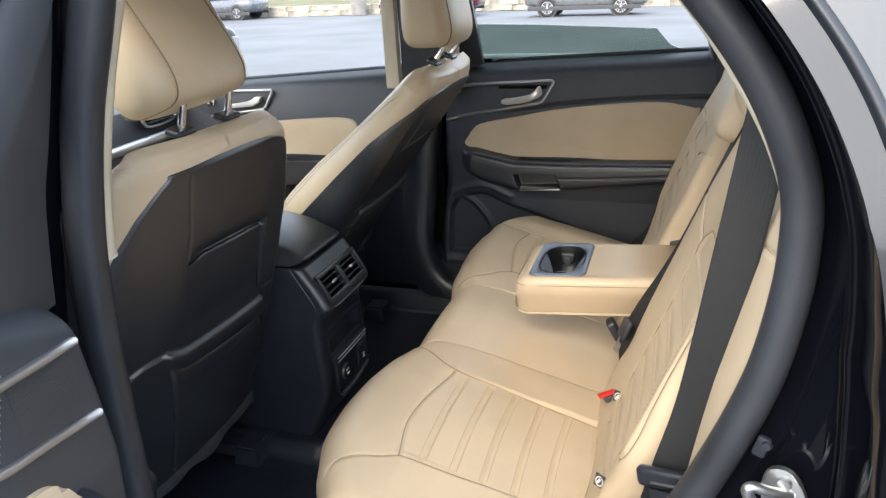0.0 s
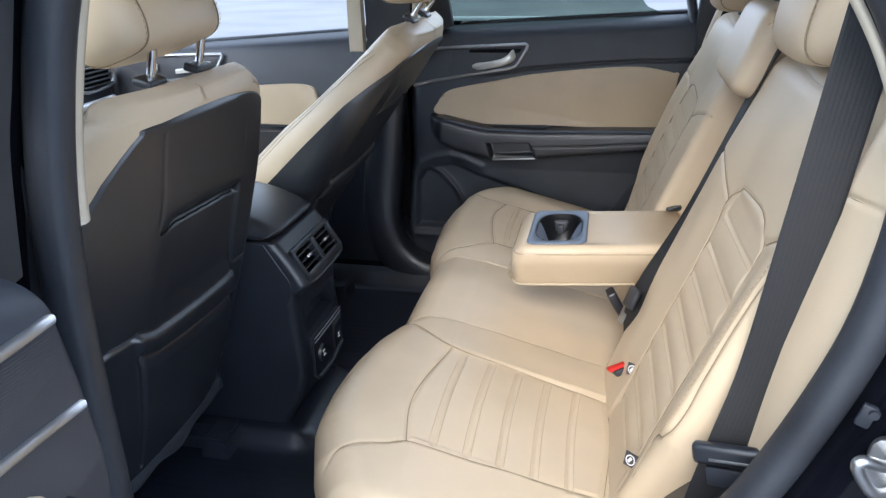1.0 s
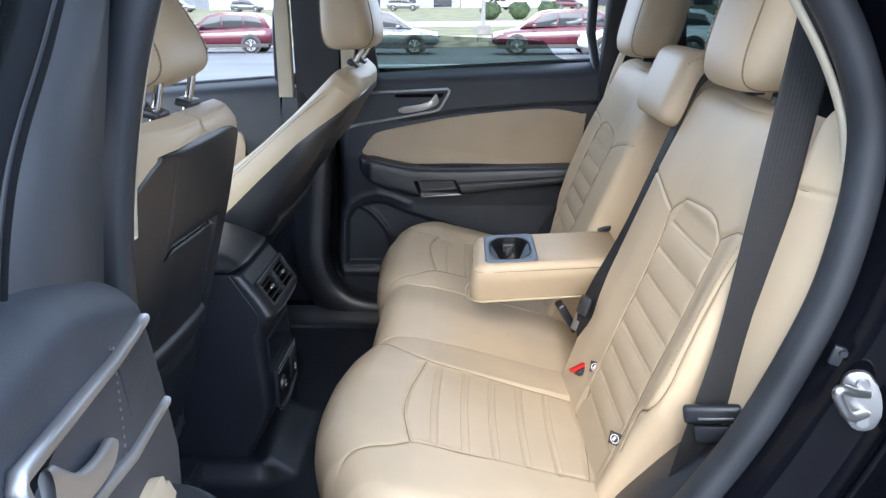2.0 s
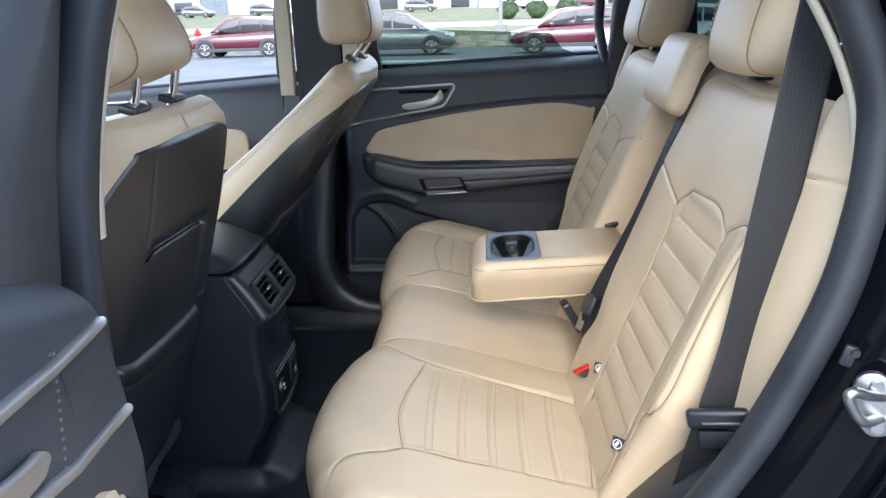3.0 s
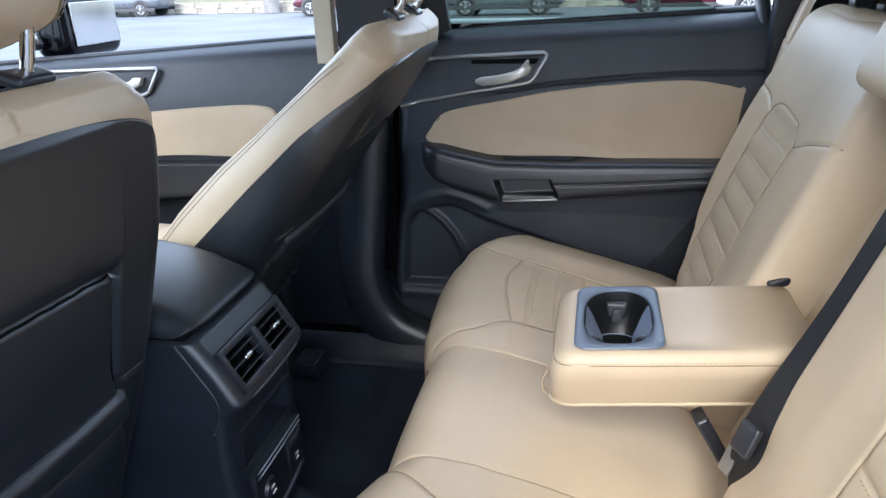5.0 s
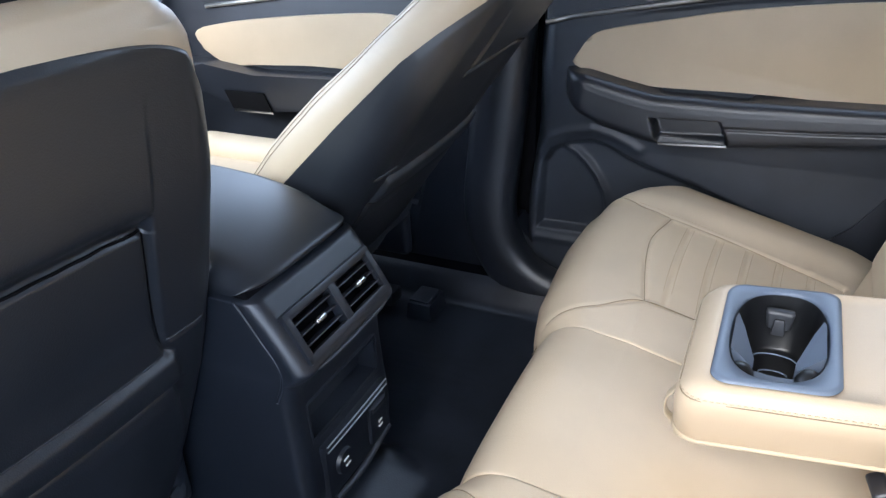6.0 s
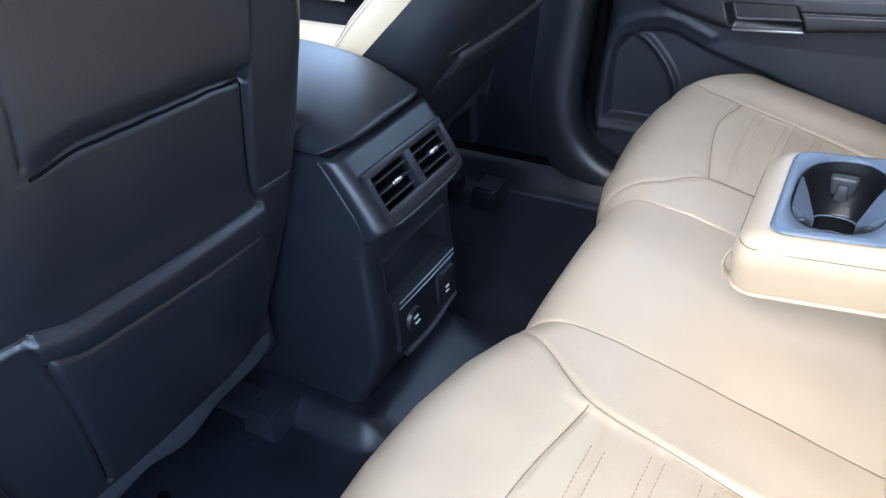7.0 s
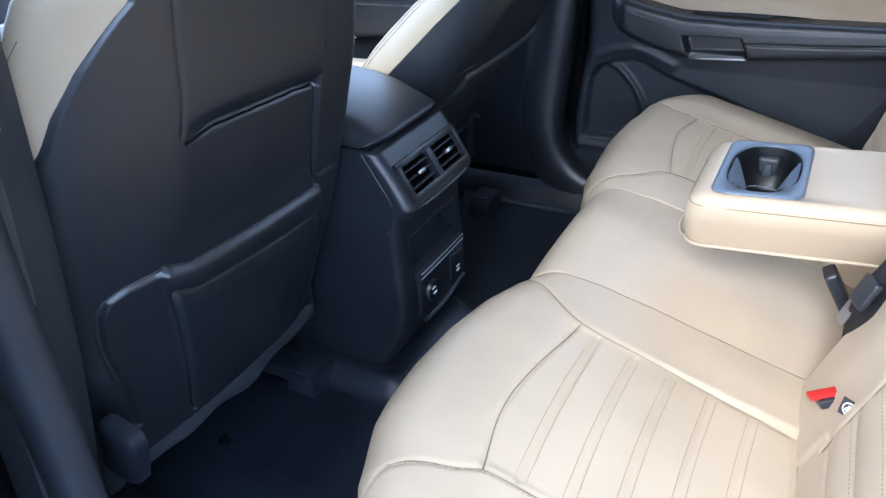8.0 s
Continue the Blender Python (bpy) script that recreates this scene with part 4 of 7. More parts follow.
    prism(bm, [(-0.019, -0.0065), (-0.006, -0.003), (0.006, -0.003), (0.019, -0.0065), (0.019, 0.0065), (0.006, 0.003), (-0.006, 0.003), (-0.019, 0.0065)], 0.004,
          Matrix.Translation((cx, cy - 0.046 + skew * (cx + 0.277), zt - 0.026)) @ pose(0, 0, 0, 25, 0, 0), 0.001, 1)
    part("bright_rib", bm, TRAY, tray)


centre_armrest()


# ---------------------------------------------------------------- front seats
def front_seat(label, yc, foot, recline, cushion_lift=0.145, slim=1.0):
    """A front seat: foot is the place of the backrest's rear surface at its base (x, z)."""
    seat = empty("front_seat", (foot[0], yc, 0.36), label, "car seat", "front seats")
    th = radians(recline)
    u = np.array([math.sin(th), 0, math.cos(th)])
    f = np.array([-math.cos(th), 0, math.sin(th)])
    o = np.array([0, 0, foot[1] - 0.36])
    H = 0.752

    def half_width(h):
        return np.interp(h, [0.0, 0.10, 0.25, 0.40, 0.52, 0.56, 0.60, 0.64, 0.68, 0.70, 0.72, 0.738], [0.215, 0.236, 0.256, 0.264, 0.265, 0.264, 0.260, 0.254, 0.244, 0.237, 0.222, 0.196])

    def depth(h):
        return slim * np.interp(h, [0.0, 0.25, 0.38, 0.476, 0.577, 0.664, 0.72, 0.752], [0.185, 0.160, 0.138, 0.115, 0.096, 0.084, 0.076, 0.060])

    def rear_at(h, q):
        """Forward offset of the rear face at height h, q = y / half width."""
        top = roll(H + 0.004 - h, 0.055)
        return 0.012 * np.abs(q) ** 2 + 0.004 * np.abs(q) ** 6 + top

    # one closed outline per height: rear face, sides and front, sampled by length; the black hide ends on the sides
    def outline(h, count=1600):
        """Half outline from the middle of the rear to the middle of the front: arrays of forward offset and y."""
        w, d = float(half_width(h)), float(depth(h))
        top = float(roll(np.array(H + 0.004 - h), 0.05))
        r = min(0.055, 0.5 * d)
        y0 = np.linspace(0, w - r, count // 3)
        n0 = rear_at(np.array(h), y0 / w)
        a = np.linspace(0, math.pi / 2, count // 3)
        y1, n1 = w - r + r * np.sin(a), n0[-1] + r * (1 - np.cos(a))
        c = np.linspace(0, 1, count // 3)
        y2 = w * np.sqrt(np.clip(1 - c * c, 0, 1)) ** 0.5
        q2 = y2 / w
        n2 = d - top * 0.9 - 0.55 * d * (1 - c ** 0.6) + 0.018 * np.exp(-((q2 - 0.8) / 0.25) ** 2) * (1 - 0.7 * min(1.0, max(0.0, (h - 0.30) / 0.35)))
        n2 = np.maximum(n2, n1[-1])
        n3 = np.linspace(n1[-1], n2[0], count // 4)
        n, y = np.concatenate([n0, n1[1:], n3[1:], n2[1:]]), np.concatenate([y0, y1[1:], np.full(count // 4 - 1, w), y2[1:]])
        q = y / w
        return n, y, q

    side = 1 if yc > 0 else -1

    def shift(h):
        """The shoulders stand a little outboard of the seat's foot."""
        return side * 0.014 * smoothstep(0.50, 0.70, np.array(h))

    def bulge(h, y):
        """The driver's backrest is fuller on the tunnel side, low down."""
        return 0.0 if side > 0 else np.interp(h, [0.0, 0.30, 0.45, 0.60, 0.70], [0.028, 0.025, 0.015, 0.004, 0.0]) * smoothstep(0.16, 0.25, np.array(y))

    def shoulder(n, h, y):
        """The rear corner on the door side is rounded off in a wide curve."""
        return (0.044 + 0.009 * smoothstep(0.50, 0.62, np.array(h))) * np.clip((side * y - 0.09) / 0.165, 0, 1) ** 1.7 * np.exp(-np.clip(n, 0, 1) / 0.055) * smoothstep(0.10, 0.30, np.array(h))

    def split(h, n, q):
        """Where the black hide ends on the half outline."""
        if h >= 0.722:
            return 0
        if h > 0.690:
            e = np.linspace(0, 1, 200)
            edge = q[int(np.argmax((n >= 0.012 + float(roll(np.array(H + 0.004 - h), 0.055))) & (q > 0.7)))]
            lim = float(np.interp(-h, -(0.722 - 0.016 * e ** 2 - 0.016 * e ** 8), e))
            i = int(np.argmax(q >= lim * edge))
        else:
            reach = float(np.interp(h, [0.0, 0.22, 0.41, 0.54, 0.60, 0.66, 0.690], [0.165, 0.125, 0.088, 0.060, 0.041, 0.019, 0.012]))
            i = int(np.argmax((n >= reach) & (q > 0.7)))
        return i

    def ends(h, n, y, q):
        """Ends of the black hide on the half outlines at +y and -y; it tapers on the door side."""
        i = split(h, n, q)
        lim = float(np.interp(h, [0.50, 0.56, 0.595, 0.64, 0.67, 0.69, 0.705], [0.275, 0.248, 0.234, 0.208, 0.186, 0.170, 0.156]))
        k = min(i, int(np.argmax(y >= lim))) if y[: i + 1].max() >= lim else i
        return (k, i) if side > 0 else (i, k)

    def resample(n, y, i0, i1, count):
        n, y = n[i0:i1 + 1], y[i0:i1 + 1]
        if len(n) < 2:
            return np.full(count, n[0]), np.full(count, y[0])
        L = np.concatenate([[0], np.cumsum(np.hypot(np.diff(n), np.diff(y)))])
        t = np.linspace(0, L[-1], count)
        return np.interp(t, L, n), np.interp(t, L, y)

    hb = np.concatenate([np.linspace(0.022, 0.56, 250), np.linspace(0.564, 0.66, 24), np.linspace(0.664, 0.7215, 30)])
    half = 130
    rows_n, rows_y, rows_h = [], [], []
    for h in hb:
        n, y, q = outline(h)
        a, b = ends(h, n, y, q)
        nn, yy = resample(n, y, 0, max(1, a), half)
        nm, ym = resample(n, y, 0, max(1, b), half)
        rows_n.append(np.concatenate([nm[:0:-1], nn]))
        rows_y.append(np.concatenate([-ym[:0:-1], yy]))
        rows_h.append(np.full(2 * half - 1, h))
    n, Yq, Hh = np.array(rows_n), np.array(rows_y), np.array(rows_h)
    n = n + shoulder(n, Hh, Yq)
    tt = np.abs(np.linspace(-1, 1, 2 * half - 1))[None, :]
    lip = smoothstep(1.0, 0.965, tt) * smoothstep(0.7225, 0.712, Hh)
    n = n - 0.0035 * lip
    # pocket: a step under the upper panel, a rolled opening, sewn sides
    mirror = 1 if yc < 0 else -1
    Ym = mirror * Yq
    left = np.interp(Hh, [0.04, 0.19, 0.31, 0.36, 0.54], [-0.086, -0.106, -0.127, -0.139, -0.117])
    right = np.interp(Hh, [0.06, 0.19, 0.27, 0.33, 0.37, 0.45, 0.52], [0.218, 0.205, 0.192, 0.178, 0.166, 0.154, 0.146])
    wide = smoothstep(left - 0.012, left, Ym) * (1 - smoothstep(right, right + 0.008, Ym)) * (n < 0.06)
    crease = 0.533 - 0.06 * Ym - 0.10 * np.clip(np.abs(Ym - 0.02) - 0.08, 0, 1)
    lip_h = 0.342 - 0.07 * Ym + 0.25 * np.clip(-0.10 - Ym, 0, 0.04)
    roll_h = 0.293 - 0.10 * Ym + 0.30 * np.clip(-0.09 - Ym, 0, 0.04)
    # recessed middle under an overhanging upper pad, then a padded double roll over the pocket's mouth
    soft = smoothstep(left - 0.01, left + 0.075, Ym) * (1 - smoothstep(right, right + 0.008, Ym)) * (n < 0.06)
    down = smoothstep(crease, crease - 0.005, Hh)
    n = n + (0.017 * (1 - smoothstep(crease - 0.004, crease + 0.030, Hh)) * (1 - down) + 0.006 * down * smoothstep(lip_h - 0.002, lip_h + 0.05, Hh)) * soft
    n = n - 0.004 * smoothstep(crease + 0.01, crease + 0.04, Hh) * (1 - smoothstep(crease + 0.05, crease + 0.16, Hh)) * soft
    n = n - 0.010 * np.clip(1 - ((Hh - (lip_h + roll_h) / 2) / (0.5 * (lip_h - roll_h) + 0.001)) ** 2, 0, 1) ** 0.5 * wide * (Hh < lip_h) * (Hh > roll_h)
    n = n - 0.006 * smoothstep(roll_h, roll_h - 0.03, Hh) * smoothstep(0.03, 0.20, Hh) * wide
    n = n + line_distance(Ym, Hh, [
        ([(0.180, 0.33), (0.167, 0.368), (0.155, 0.453), (0.146, 0.515)], 0.006, 0.004),
        ([(-0.127, 0.307), (-0.106, 0.188), (-0.086, 0.041)], 0.007, 0.004), ([(0.192, 0.27), (0.205, 0.19), (0.218, 0.06)], 0.007, 0.004),
        ([(-0.139, 0.358), (-0.187, 0.350), (-0.209, 0.338), (-0.218, 0.318), (-0.217, 0.26), (-0.203, 0.19), (-0.188, 0.10)], 0.007, 0.004),
        ([(0.176, 0.352), (0.225, 0.343)], 0.003, 0.003),
        ([(-0.113, 0.70), (-0.108, 0.60), (-0.112, 0.545)], 0.0025, 0.003),
    ]) * (np.abs(Ym) < 0.238)
    n = n + line_distance(Ym, Hh - lip_h, [([(-0.139, 0), (0.18, 0)], 0.006, 0.0035)]) + line_distance(Ym, Hh - roll_h, [([(-0.127, 0), (0.192, 0)], 0.007, 0.0045)])
    P = o + Hh[..., None] * u + n[..., None] * f
    P[..., 1] += Yq + shift(Hh) + bulge(Hh, Yq)
    panel = mesh_object("back_panel", P.reshape(-1, 3), grid_faces(len(hb), 2 * half - 1), BLACK_LEATHER, seat, "black leather back panel with map pocket")
    flat = np.stack([Yq.ravel(), Hh.ravel()], 1)
    ref = n.ravel()

    def on_panel(a, b, proud):
        a = mirror * a
        near = np.argmin((flat[:, 0] - a) ** 2 + (flat[:, 1] - b) ** 2)
        return o + u * b + f * (ref[near] - proud) + np.array([0, a + float(shift(b)) + float(bulge(b, a)), 0])
    def mouth(y):
        return 0.342 - 0.07 * y + 0.25 * min(0.04, max(0.0, -0.10 - y)) + 0.003
    welts = ([(y, mouth(y)) for y in (-0.137, -0.10, -0.05, 0.0, 0.05, 0.10, 0.15, 0.178)],
             [(0.176, 0.355), (0.20, 0.352), (0.226, 0.346)],
             [(-0.139, 0.362), (-0.165, 0.360), (-0.187, 0.353), (-0.209, 0.341), (-0.218, 0.320), (-0.218, 0.26), (-0.204, 0.19), (-0.190, 0.10)])
    # near-black tubes: painted shade under the upper pad and roll, and the sewn sides
    for pts, r in (([(y, 0.5305 - 0.06 * y - 0.10 * max(0.0, abs(y - 0.02) - 0.08)) for y in np.linspace(-0.110, 0.146, 12)], 0.0018), ([(0.146, 0.515), (0.155, 0.453), (0.167, 0.368), (0.178, 0.33)], 0.0012),
                   ([(y, 0.293 - 0.10 * y + 0.30 * min(0.04, max(0.0, -0.09 - y))) for y in np.linspace(-0.127, 0.190, 12)], 0.0014), ([(-0.127, 0.307), (-0.106, 0.188), (-0.086, 0.041)], 0.0012), ([(0.192, 0.27), (0.205, 0.19), (0.218, 0.06)], 0.0012)):
        line = np.array([on_panel(a, b, 0.0004) for a, b, _ in smooth_line([(a, b, 0) for a, b in pts], 8)])
        for _ in range(30):
            line[1:-1] = (line[:-2] + 2 * line[1:-1] + line[2:]) / 4
        seam_line(panel, list(line), r, SHADE_BLACK)
    for pts in welts:
        line = np.array([on_panel(a, b, 0.001) for a, b, _ in smooth_line([(a, b, 0) for a, b in pts], 10)])
        for _ in range(4):
            line[1:-1] = (line[:-2] + 2 * line[1:-1] + line[2:]) / 4
        tube("welt", list(line), 0.0016, DARK_GREY, panel, per=1, n=6)
    # beige hide on the front, the sides and the top
    hs = np.concatenate([hb, np.linspace(0.7285, 0.738, 5)])
    cols = 64
    V = []
    for h in hs:
        n, y, q = outline(h)
        ia, ib = ends(h, n, y, q)
        nn, yy = resample(n, y, ia, len(n) - 1, cols)
        nm, ym = resample(n, y, ib, len(n) - 1, cols)
        V += [o + u * h + f * (a + float(shoulder(a, h, b))) + np.array([0, b + float(shift(h)) + float(bulge(h, b)), 0]) for a, b in zip(nn, yy)]
        V += [o + u * h + f * (a + float(shoulder(a, h, -b))) - np.array([0, b - float(shift(h)), 0]) for a, b in zip(nm[::-1], ym[::-1])]
    m = 2 * cols
    grid = np.array(V).reshape(len(hs), m, 3)
    last = grid[-1]
    mid = last.mean(0)
    for k, lift in ((0.97, 0.003), (0.92, 0.005), (0.82, 0.0065), (0.55, 0.0075), (0.3, 0.008), (0.02, 0.008)):
        V += [mid + (p - mid) * k + u * lift for p in last]
    F = [q for q in grid_faces(len(hs) + 6, m, close_v=True) if not (q[0] % m == m - 1 and q[0] // m < len(hb) - 1)]
    body = mesh_object("backrest", V, F, LEATHER, seat, "beige leather backrest")
    for s in (0, 1):
        lines = []
        for t in (0.20, 0.235):
            j = int(t * cols)
            j = j if s == 0 else m - 1 - j
            line = [grid[i, j] + (grid[i, j] - mid * 0 - (o + u * hs[i] + f * 0.07)) * 0.004 for i in range(int(len(hb) * 0.15), int(len(hb) * 0.92))]
            lines.append(line)
        for line in lines:
            seam_line(body, line, 0.0005)
    # lower valance
    V = []
    for y in np.linspace(-0.232, 0.232, 60):
        drop = 0.029 + 0.005 * math.sin(y * 21 + 0.7) + 0.003 * math.sin(y * 55)
        for t in np.linspace(0, 1, 8):
            h = 0.034 - drop * t
            k = float(rear_at(np.array(0.05), np.array(y / 0.232)))
            V.append(o + u * h + f * (k - 0.005 - 0.008 * math.sin(t * 2.2) * (1 + 0.5 * math.sin(y * 40))) + np.array([0, y * (1 - 0.02 * t), 0]))
    V += [p + f * 0.004 for p in V]
    mesh_object("valance", V, grid_faces(60, 8) + grid_faces(60, 8, base=480, flip=True), FELT, seat, "grey felt flap")
    bm = bmesh.new()
    rbox(bm, 0.10, 0.40, 0.06, (0, 0, 0), 0.02, 3)
    ob = part("lower_frame", bm, CARPET, seat)
    ob.matrix_local = Matrix.Translation(Vector(o + u * 0.035 + f * 0.09)) @ pose(0, 0, 0, 0, recline, 0)
    # cushion, frame, side shield
    bm = bmesh.new()
    rbox(bm, 0.56, 0.52, 0.17, (-0.36, 0, foot[1] + cushion_lift - 0.36), 0.055, 5)
    for q in (-1, 1):
        rbox(bm, 0.50, 0.10, 0.16, (-0.33, q * 0.215, foot[1] + cushion_lift + 0.04 - 0.36), 0.045, 4)
    part("seat_cushion", bm, LEATHER, seat, "beige leather seat cushion")
    bm = bmesh.new()
    rbox(bm, 0.50, 0.44, 0.12, (-0.36, 0, 0.49 - 0.36), 0.02, 2)
    part("seat_frame", bm, BLACK_PLASTIC, seat)
    for s in (-1, 1):
        bm = bmesh.new()
        rbox(bm, 0.30, 0.030, 0.12, (-0.15, s * 0.232, 0.555 - 0.36), 0.014, 3)
        part("side_shield", bm, BLACK_PLASTIC, seat)
        bm = bmesh.new()
        rbox(bm, 0.55, 0.05, 0.035, (-0.30, s * 0.195, 0.395 - 0.36), 0.008)
        rail = part("rail", bm, BLACK_PLASTIC, seat)
        bm = bmesh.new()
        at = -0.948 - foot[0]
        rbox(bm, 0.066, 0.086, 0.042, (at, s * 0.205, 0.384 - 0.36), 0.004, 2, taper=(0.86, 0.92))
        rbox(bm, 0.048, 0.066, 0.006, (at - 0.002, s * 0.205, 0.408 - 0.36), 0.002, 2)
        part("rail_cover", bm, SOFT_PLASTIC, rail, "dark grey plastic rail end cover")
    # headrest
    base = o + u * 0.742 + f * 0.068
    hc = o + u * 0.880 + f * 0.176
    hr = headrest_mesh("headrest", 0.292, 0.275, 0.14, seat, "beige leather headrest", 0.0, (0, 0, 0), low=0.97, power=0.36, flare=0.42)
    hr.matrix_local = Matrix.Translation(Vector(hc)) @ pose(0, 0, 0, 0, recline - 37, 0)
    for s in (-1, 1):
        p0 = base + np.array([0, s * 0.0690, 0])
        v, fc = sweep(smooth_line([p0 - u * 0.03, p0 + u * 0.03, p0 + u * 0.065 + f * 0.008, p0 + u * 0.14 + f * 0.06], 6), ring(0.0066, 0.0066, 12), (0, 1, 0))
        mesh_object("post", v, fc, CHROME, seat, "chrome headrest post")
        bm = bmesh.new()
        rbox(bm, 0.030, 0.050, 0.013, (0, 0, 0), 0.006, 4)
        g = part("guide", bm, BLACK_PLASTIC, seat, "black headrest guide")
        g.matrix_local = Matrix.Translation(Vector(p0 + u * 0.004)) @ pose(0, 0, 0, 0, recline, 0)
    return seat


driver = front_seat("beige and black driver seat set upright", -0.400, (-0.948, 0.50), 17)
front_seat("beige and black passenger seat tipped back", 0.405, (-0.994, 0.603), 36, 0.015, 1.14)


def seat_extras():
    bm = bmesh.new()
    rbox(bm, 0.065, 0.022, 0.032, (0.045, -0.268, 0.548), 0.010, 3, turn=Euler((0, radians(28), 0)).to_matrix())
    part("recline_lever", bm, POLE, driver, "grey plastic lever")
    bm = bmesh.new()
    rbox(bm, 0.070, 0.034, 0.100, (0.066, -0.245, 0.262), 0.026, 4, turn=Euler((0, radians(14), 0)).to_matrix())
    part("recliner_cover", bm, SOFT_PLASTIC, driver, "dark plastic recliner cover")
    bm = bmesh.new()
    rbox(bm, 0.004, 0.004, 0.045, (0.03, -0.262, 0.735), 0.001, 1, turn=Euler((0, radians(30), 0)).to_matrix())
    part("side_tag", bm, DARK_GREY, driver, "small sewn side tag")


seat_extras()


# ---------------------------------------------------------------- console between the front seats
console = empty("centre_console", (-0.90, 0, 0.36), "black plastic centre console with rear vents and outlets", "console")
CY = -0.010


def console_parts():
    off = Vector((-0.90, 0, 0.36))
    # profile of the rear face (x, z), bottom to top
    prof = smooth_line([(-0.835, 0.365, 0), (-0.80, 0.43, 0), (-0.765, 0.50, 0), (-0.758, 0.55, 0), (-0.763, 0.62, 0), (-0.766, 0.69, 0), (-0.760, 0.722, 0), (-0.744, 0.736, 0), (-0.737, 0.745, 0), (-0.740, 0.757, 0), (-0.766, 0.800, 0), (-0.798, 0.843, 0)], 6)
    prof = [(p[0], p[1]) for p in prof]
    # body: loft across y, rounded at both sides
    cols = []
    for k, t in enumerate(np.linspace(-1, 1, 49)):
        y = CY + 0.122 * math.copysign(1 - (1 - abs(t)) ** 1.6, t)
        q = abs(y - CY) / 0.122
        back = float(roll(np.array((1 - q) * 0.122), 0.022))
        cols.append([(x - back, y, z) for x, z in prof])
    V = [p for c in cols for p in c]
    n, m = len(cols), len(prof)
    # flanks going forward
    for s in (0, n - 1):
        edge = cols[s]
        y = edge[0][1]
        V += [(-1.45, y, z) for _, _, z in edge]
    F = []
    for a, b, c, d in grid_faces(n, m):
        mid = sum((Vector(V[i]) for i in (a, b, c, d)), Vector()) / 4
        if not (abs(mid.y - CY) < 0.088 and (0.764 < mid.z < 0.815 or 0.617 < mid.z < 0.676)):       # the vents open through the face
            F.append((a, b, c, d))
    b0, b1 = n * m, n * m + m
    for j in range(m - 1):
        F.append((b0 + j, j, j + 1, b0 + j + 1))
        k = (n - 1) * m
        F.append((k + j, b1 + j, b1 + j + 1, k + j + 1))
    top = [i * m + m - 1 for i in range(n)]
    F.append(tuple([b0 + m - 1] + top + [b1 + m - 1]))
    body = mesh_object("console_body", [Vector(v) - off for v in V], F, BLACK_PLASTIC, console)
    # lid
    lp = smooth_line([(-0.800, 0.853, 0), (-0.797, 0.861, 0), (-0.812, 0.872, 0), (-0.85, 0.890, 0), (-0.90, 0.906, 0), (-0.97, 0.917, 0), (-1.08, 0.922, 0), (-1.25, 0.922, 0)], 6)
    rows = []
    for p in lp:
        row = []
        for t in np.linspace(-1, 1, 41):
            y = CY + 0.124 * t
            drop = float(roll(np.array((1 - abs(t)) * 0.124), 0.035)) + 0.008 * t * t
            k = max(0.0, min(1.0, (p[1] - 0.852) / 0.03))
            row.append((p[0] - 0.012 * (1 - k) * t ** 4 - 0.02 * abs(t) ** 8 * (1 if p[0] > -0.86 else 0), y, max(0.852, p[1] - drop * k)))
        row = [(row[0][0], row[0][1], 0.852)] + row + [(row[-1][0], row[-1][1], 0.852)]
        rows.append(row)
    V = [Vector(q) - off for r in rows for q in r]
    mesh_object("lid", V, grid_faces(len(rows), 43, flip=True), LID, console, "padded black console lid")
    # near-black slab paints the shade in the gap under the lid
    bm = bmesh.new()
    rbox(bm, 0.40, 0.226, 0.012, Vector((-1.012, CY, 0.8475)) - off, 0.004)
    part("lid_gap_shade", bm, SHADE_BLACK, console)
    # vent: frame, openings, slats, tabs, on the sloping face
    tilt = math.degrees(math.atan2(0.026, 0.043))
    face = Matrix.Translation((-0.7575, CY, 0.789)) @ pose(0, 0, 0, 0, -tilt, 0)
    # local: x outwards (rear), y across, z up the face

    def local(bm, name, mat, parent, label=""):
        bmesh.ops.transform(bm, matrix=Matrix.Translation(-off) @ face, verts=bm.verts)
        return part(name, bm, mat, parent, label)
    vent = empty("air_vent", (0, 0, 0))
    vent.parent = console
    vent["label"] = "twin slatted rear air vents"
    bm = bmesh.new()
    for sy, sz, y, z in ((0.206, 0.012, 0, 0.031), (0.206, 0.012, 0, -0.031), (0.012, 0.070, -0.097, 0), (0.012, 0.070, 0.097, 0)):
        rbox(bm, 0.012, sy, sz, (-0.001, y, z), 0.003)
    local(bm, "vent_frame", BLACK_PLASTIC, vent)
    # back and walls near-black, so the vent's inner shade is in the colour
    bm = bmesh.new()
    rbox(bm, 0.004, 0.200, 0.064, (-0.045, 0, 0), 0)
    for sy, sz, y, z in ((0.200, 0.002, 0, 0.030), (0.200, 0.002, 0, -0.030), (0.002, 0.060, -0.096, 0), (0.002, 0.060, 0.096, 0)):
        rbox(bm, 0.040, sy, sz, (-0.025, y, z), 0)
    local(bm, "vent_back", SHADE_BLACK, vent)
    bm = bmesh.new()
    rbox(bm, 0.018, 0.017, 0.056, (-0.004, 0, 0), 0.003)
    local(bm, "divider", BLACK_PLASTIC, vent)
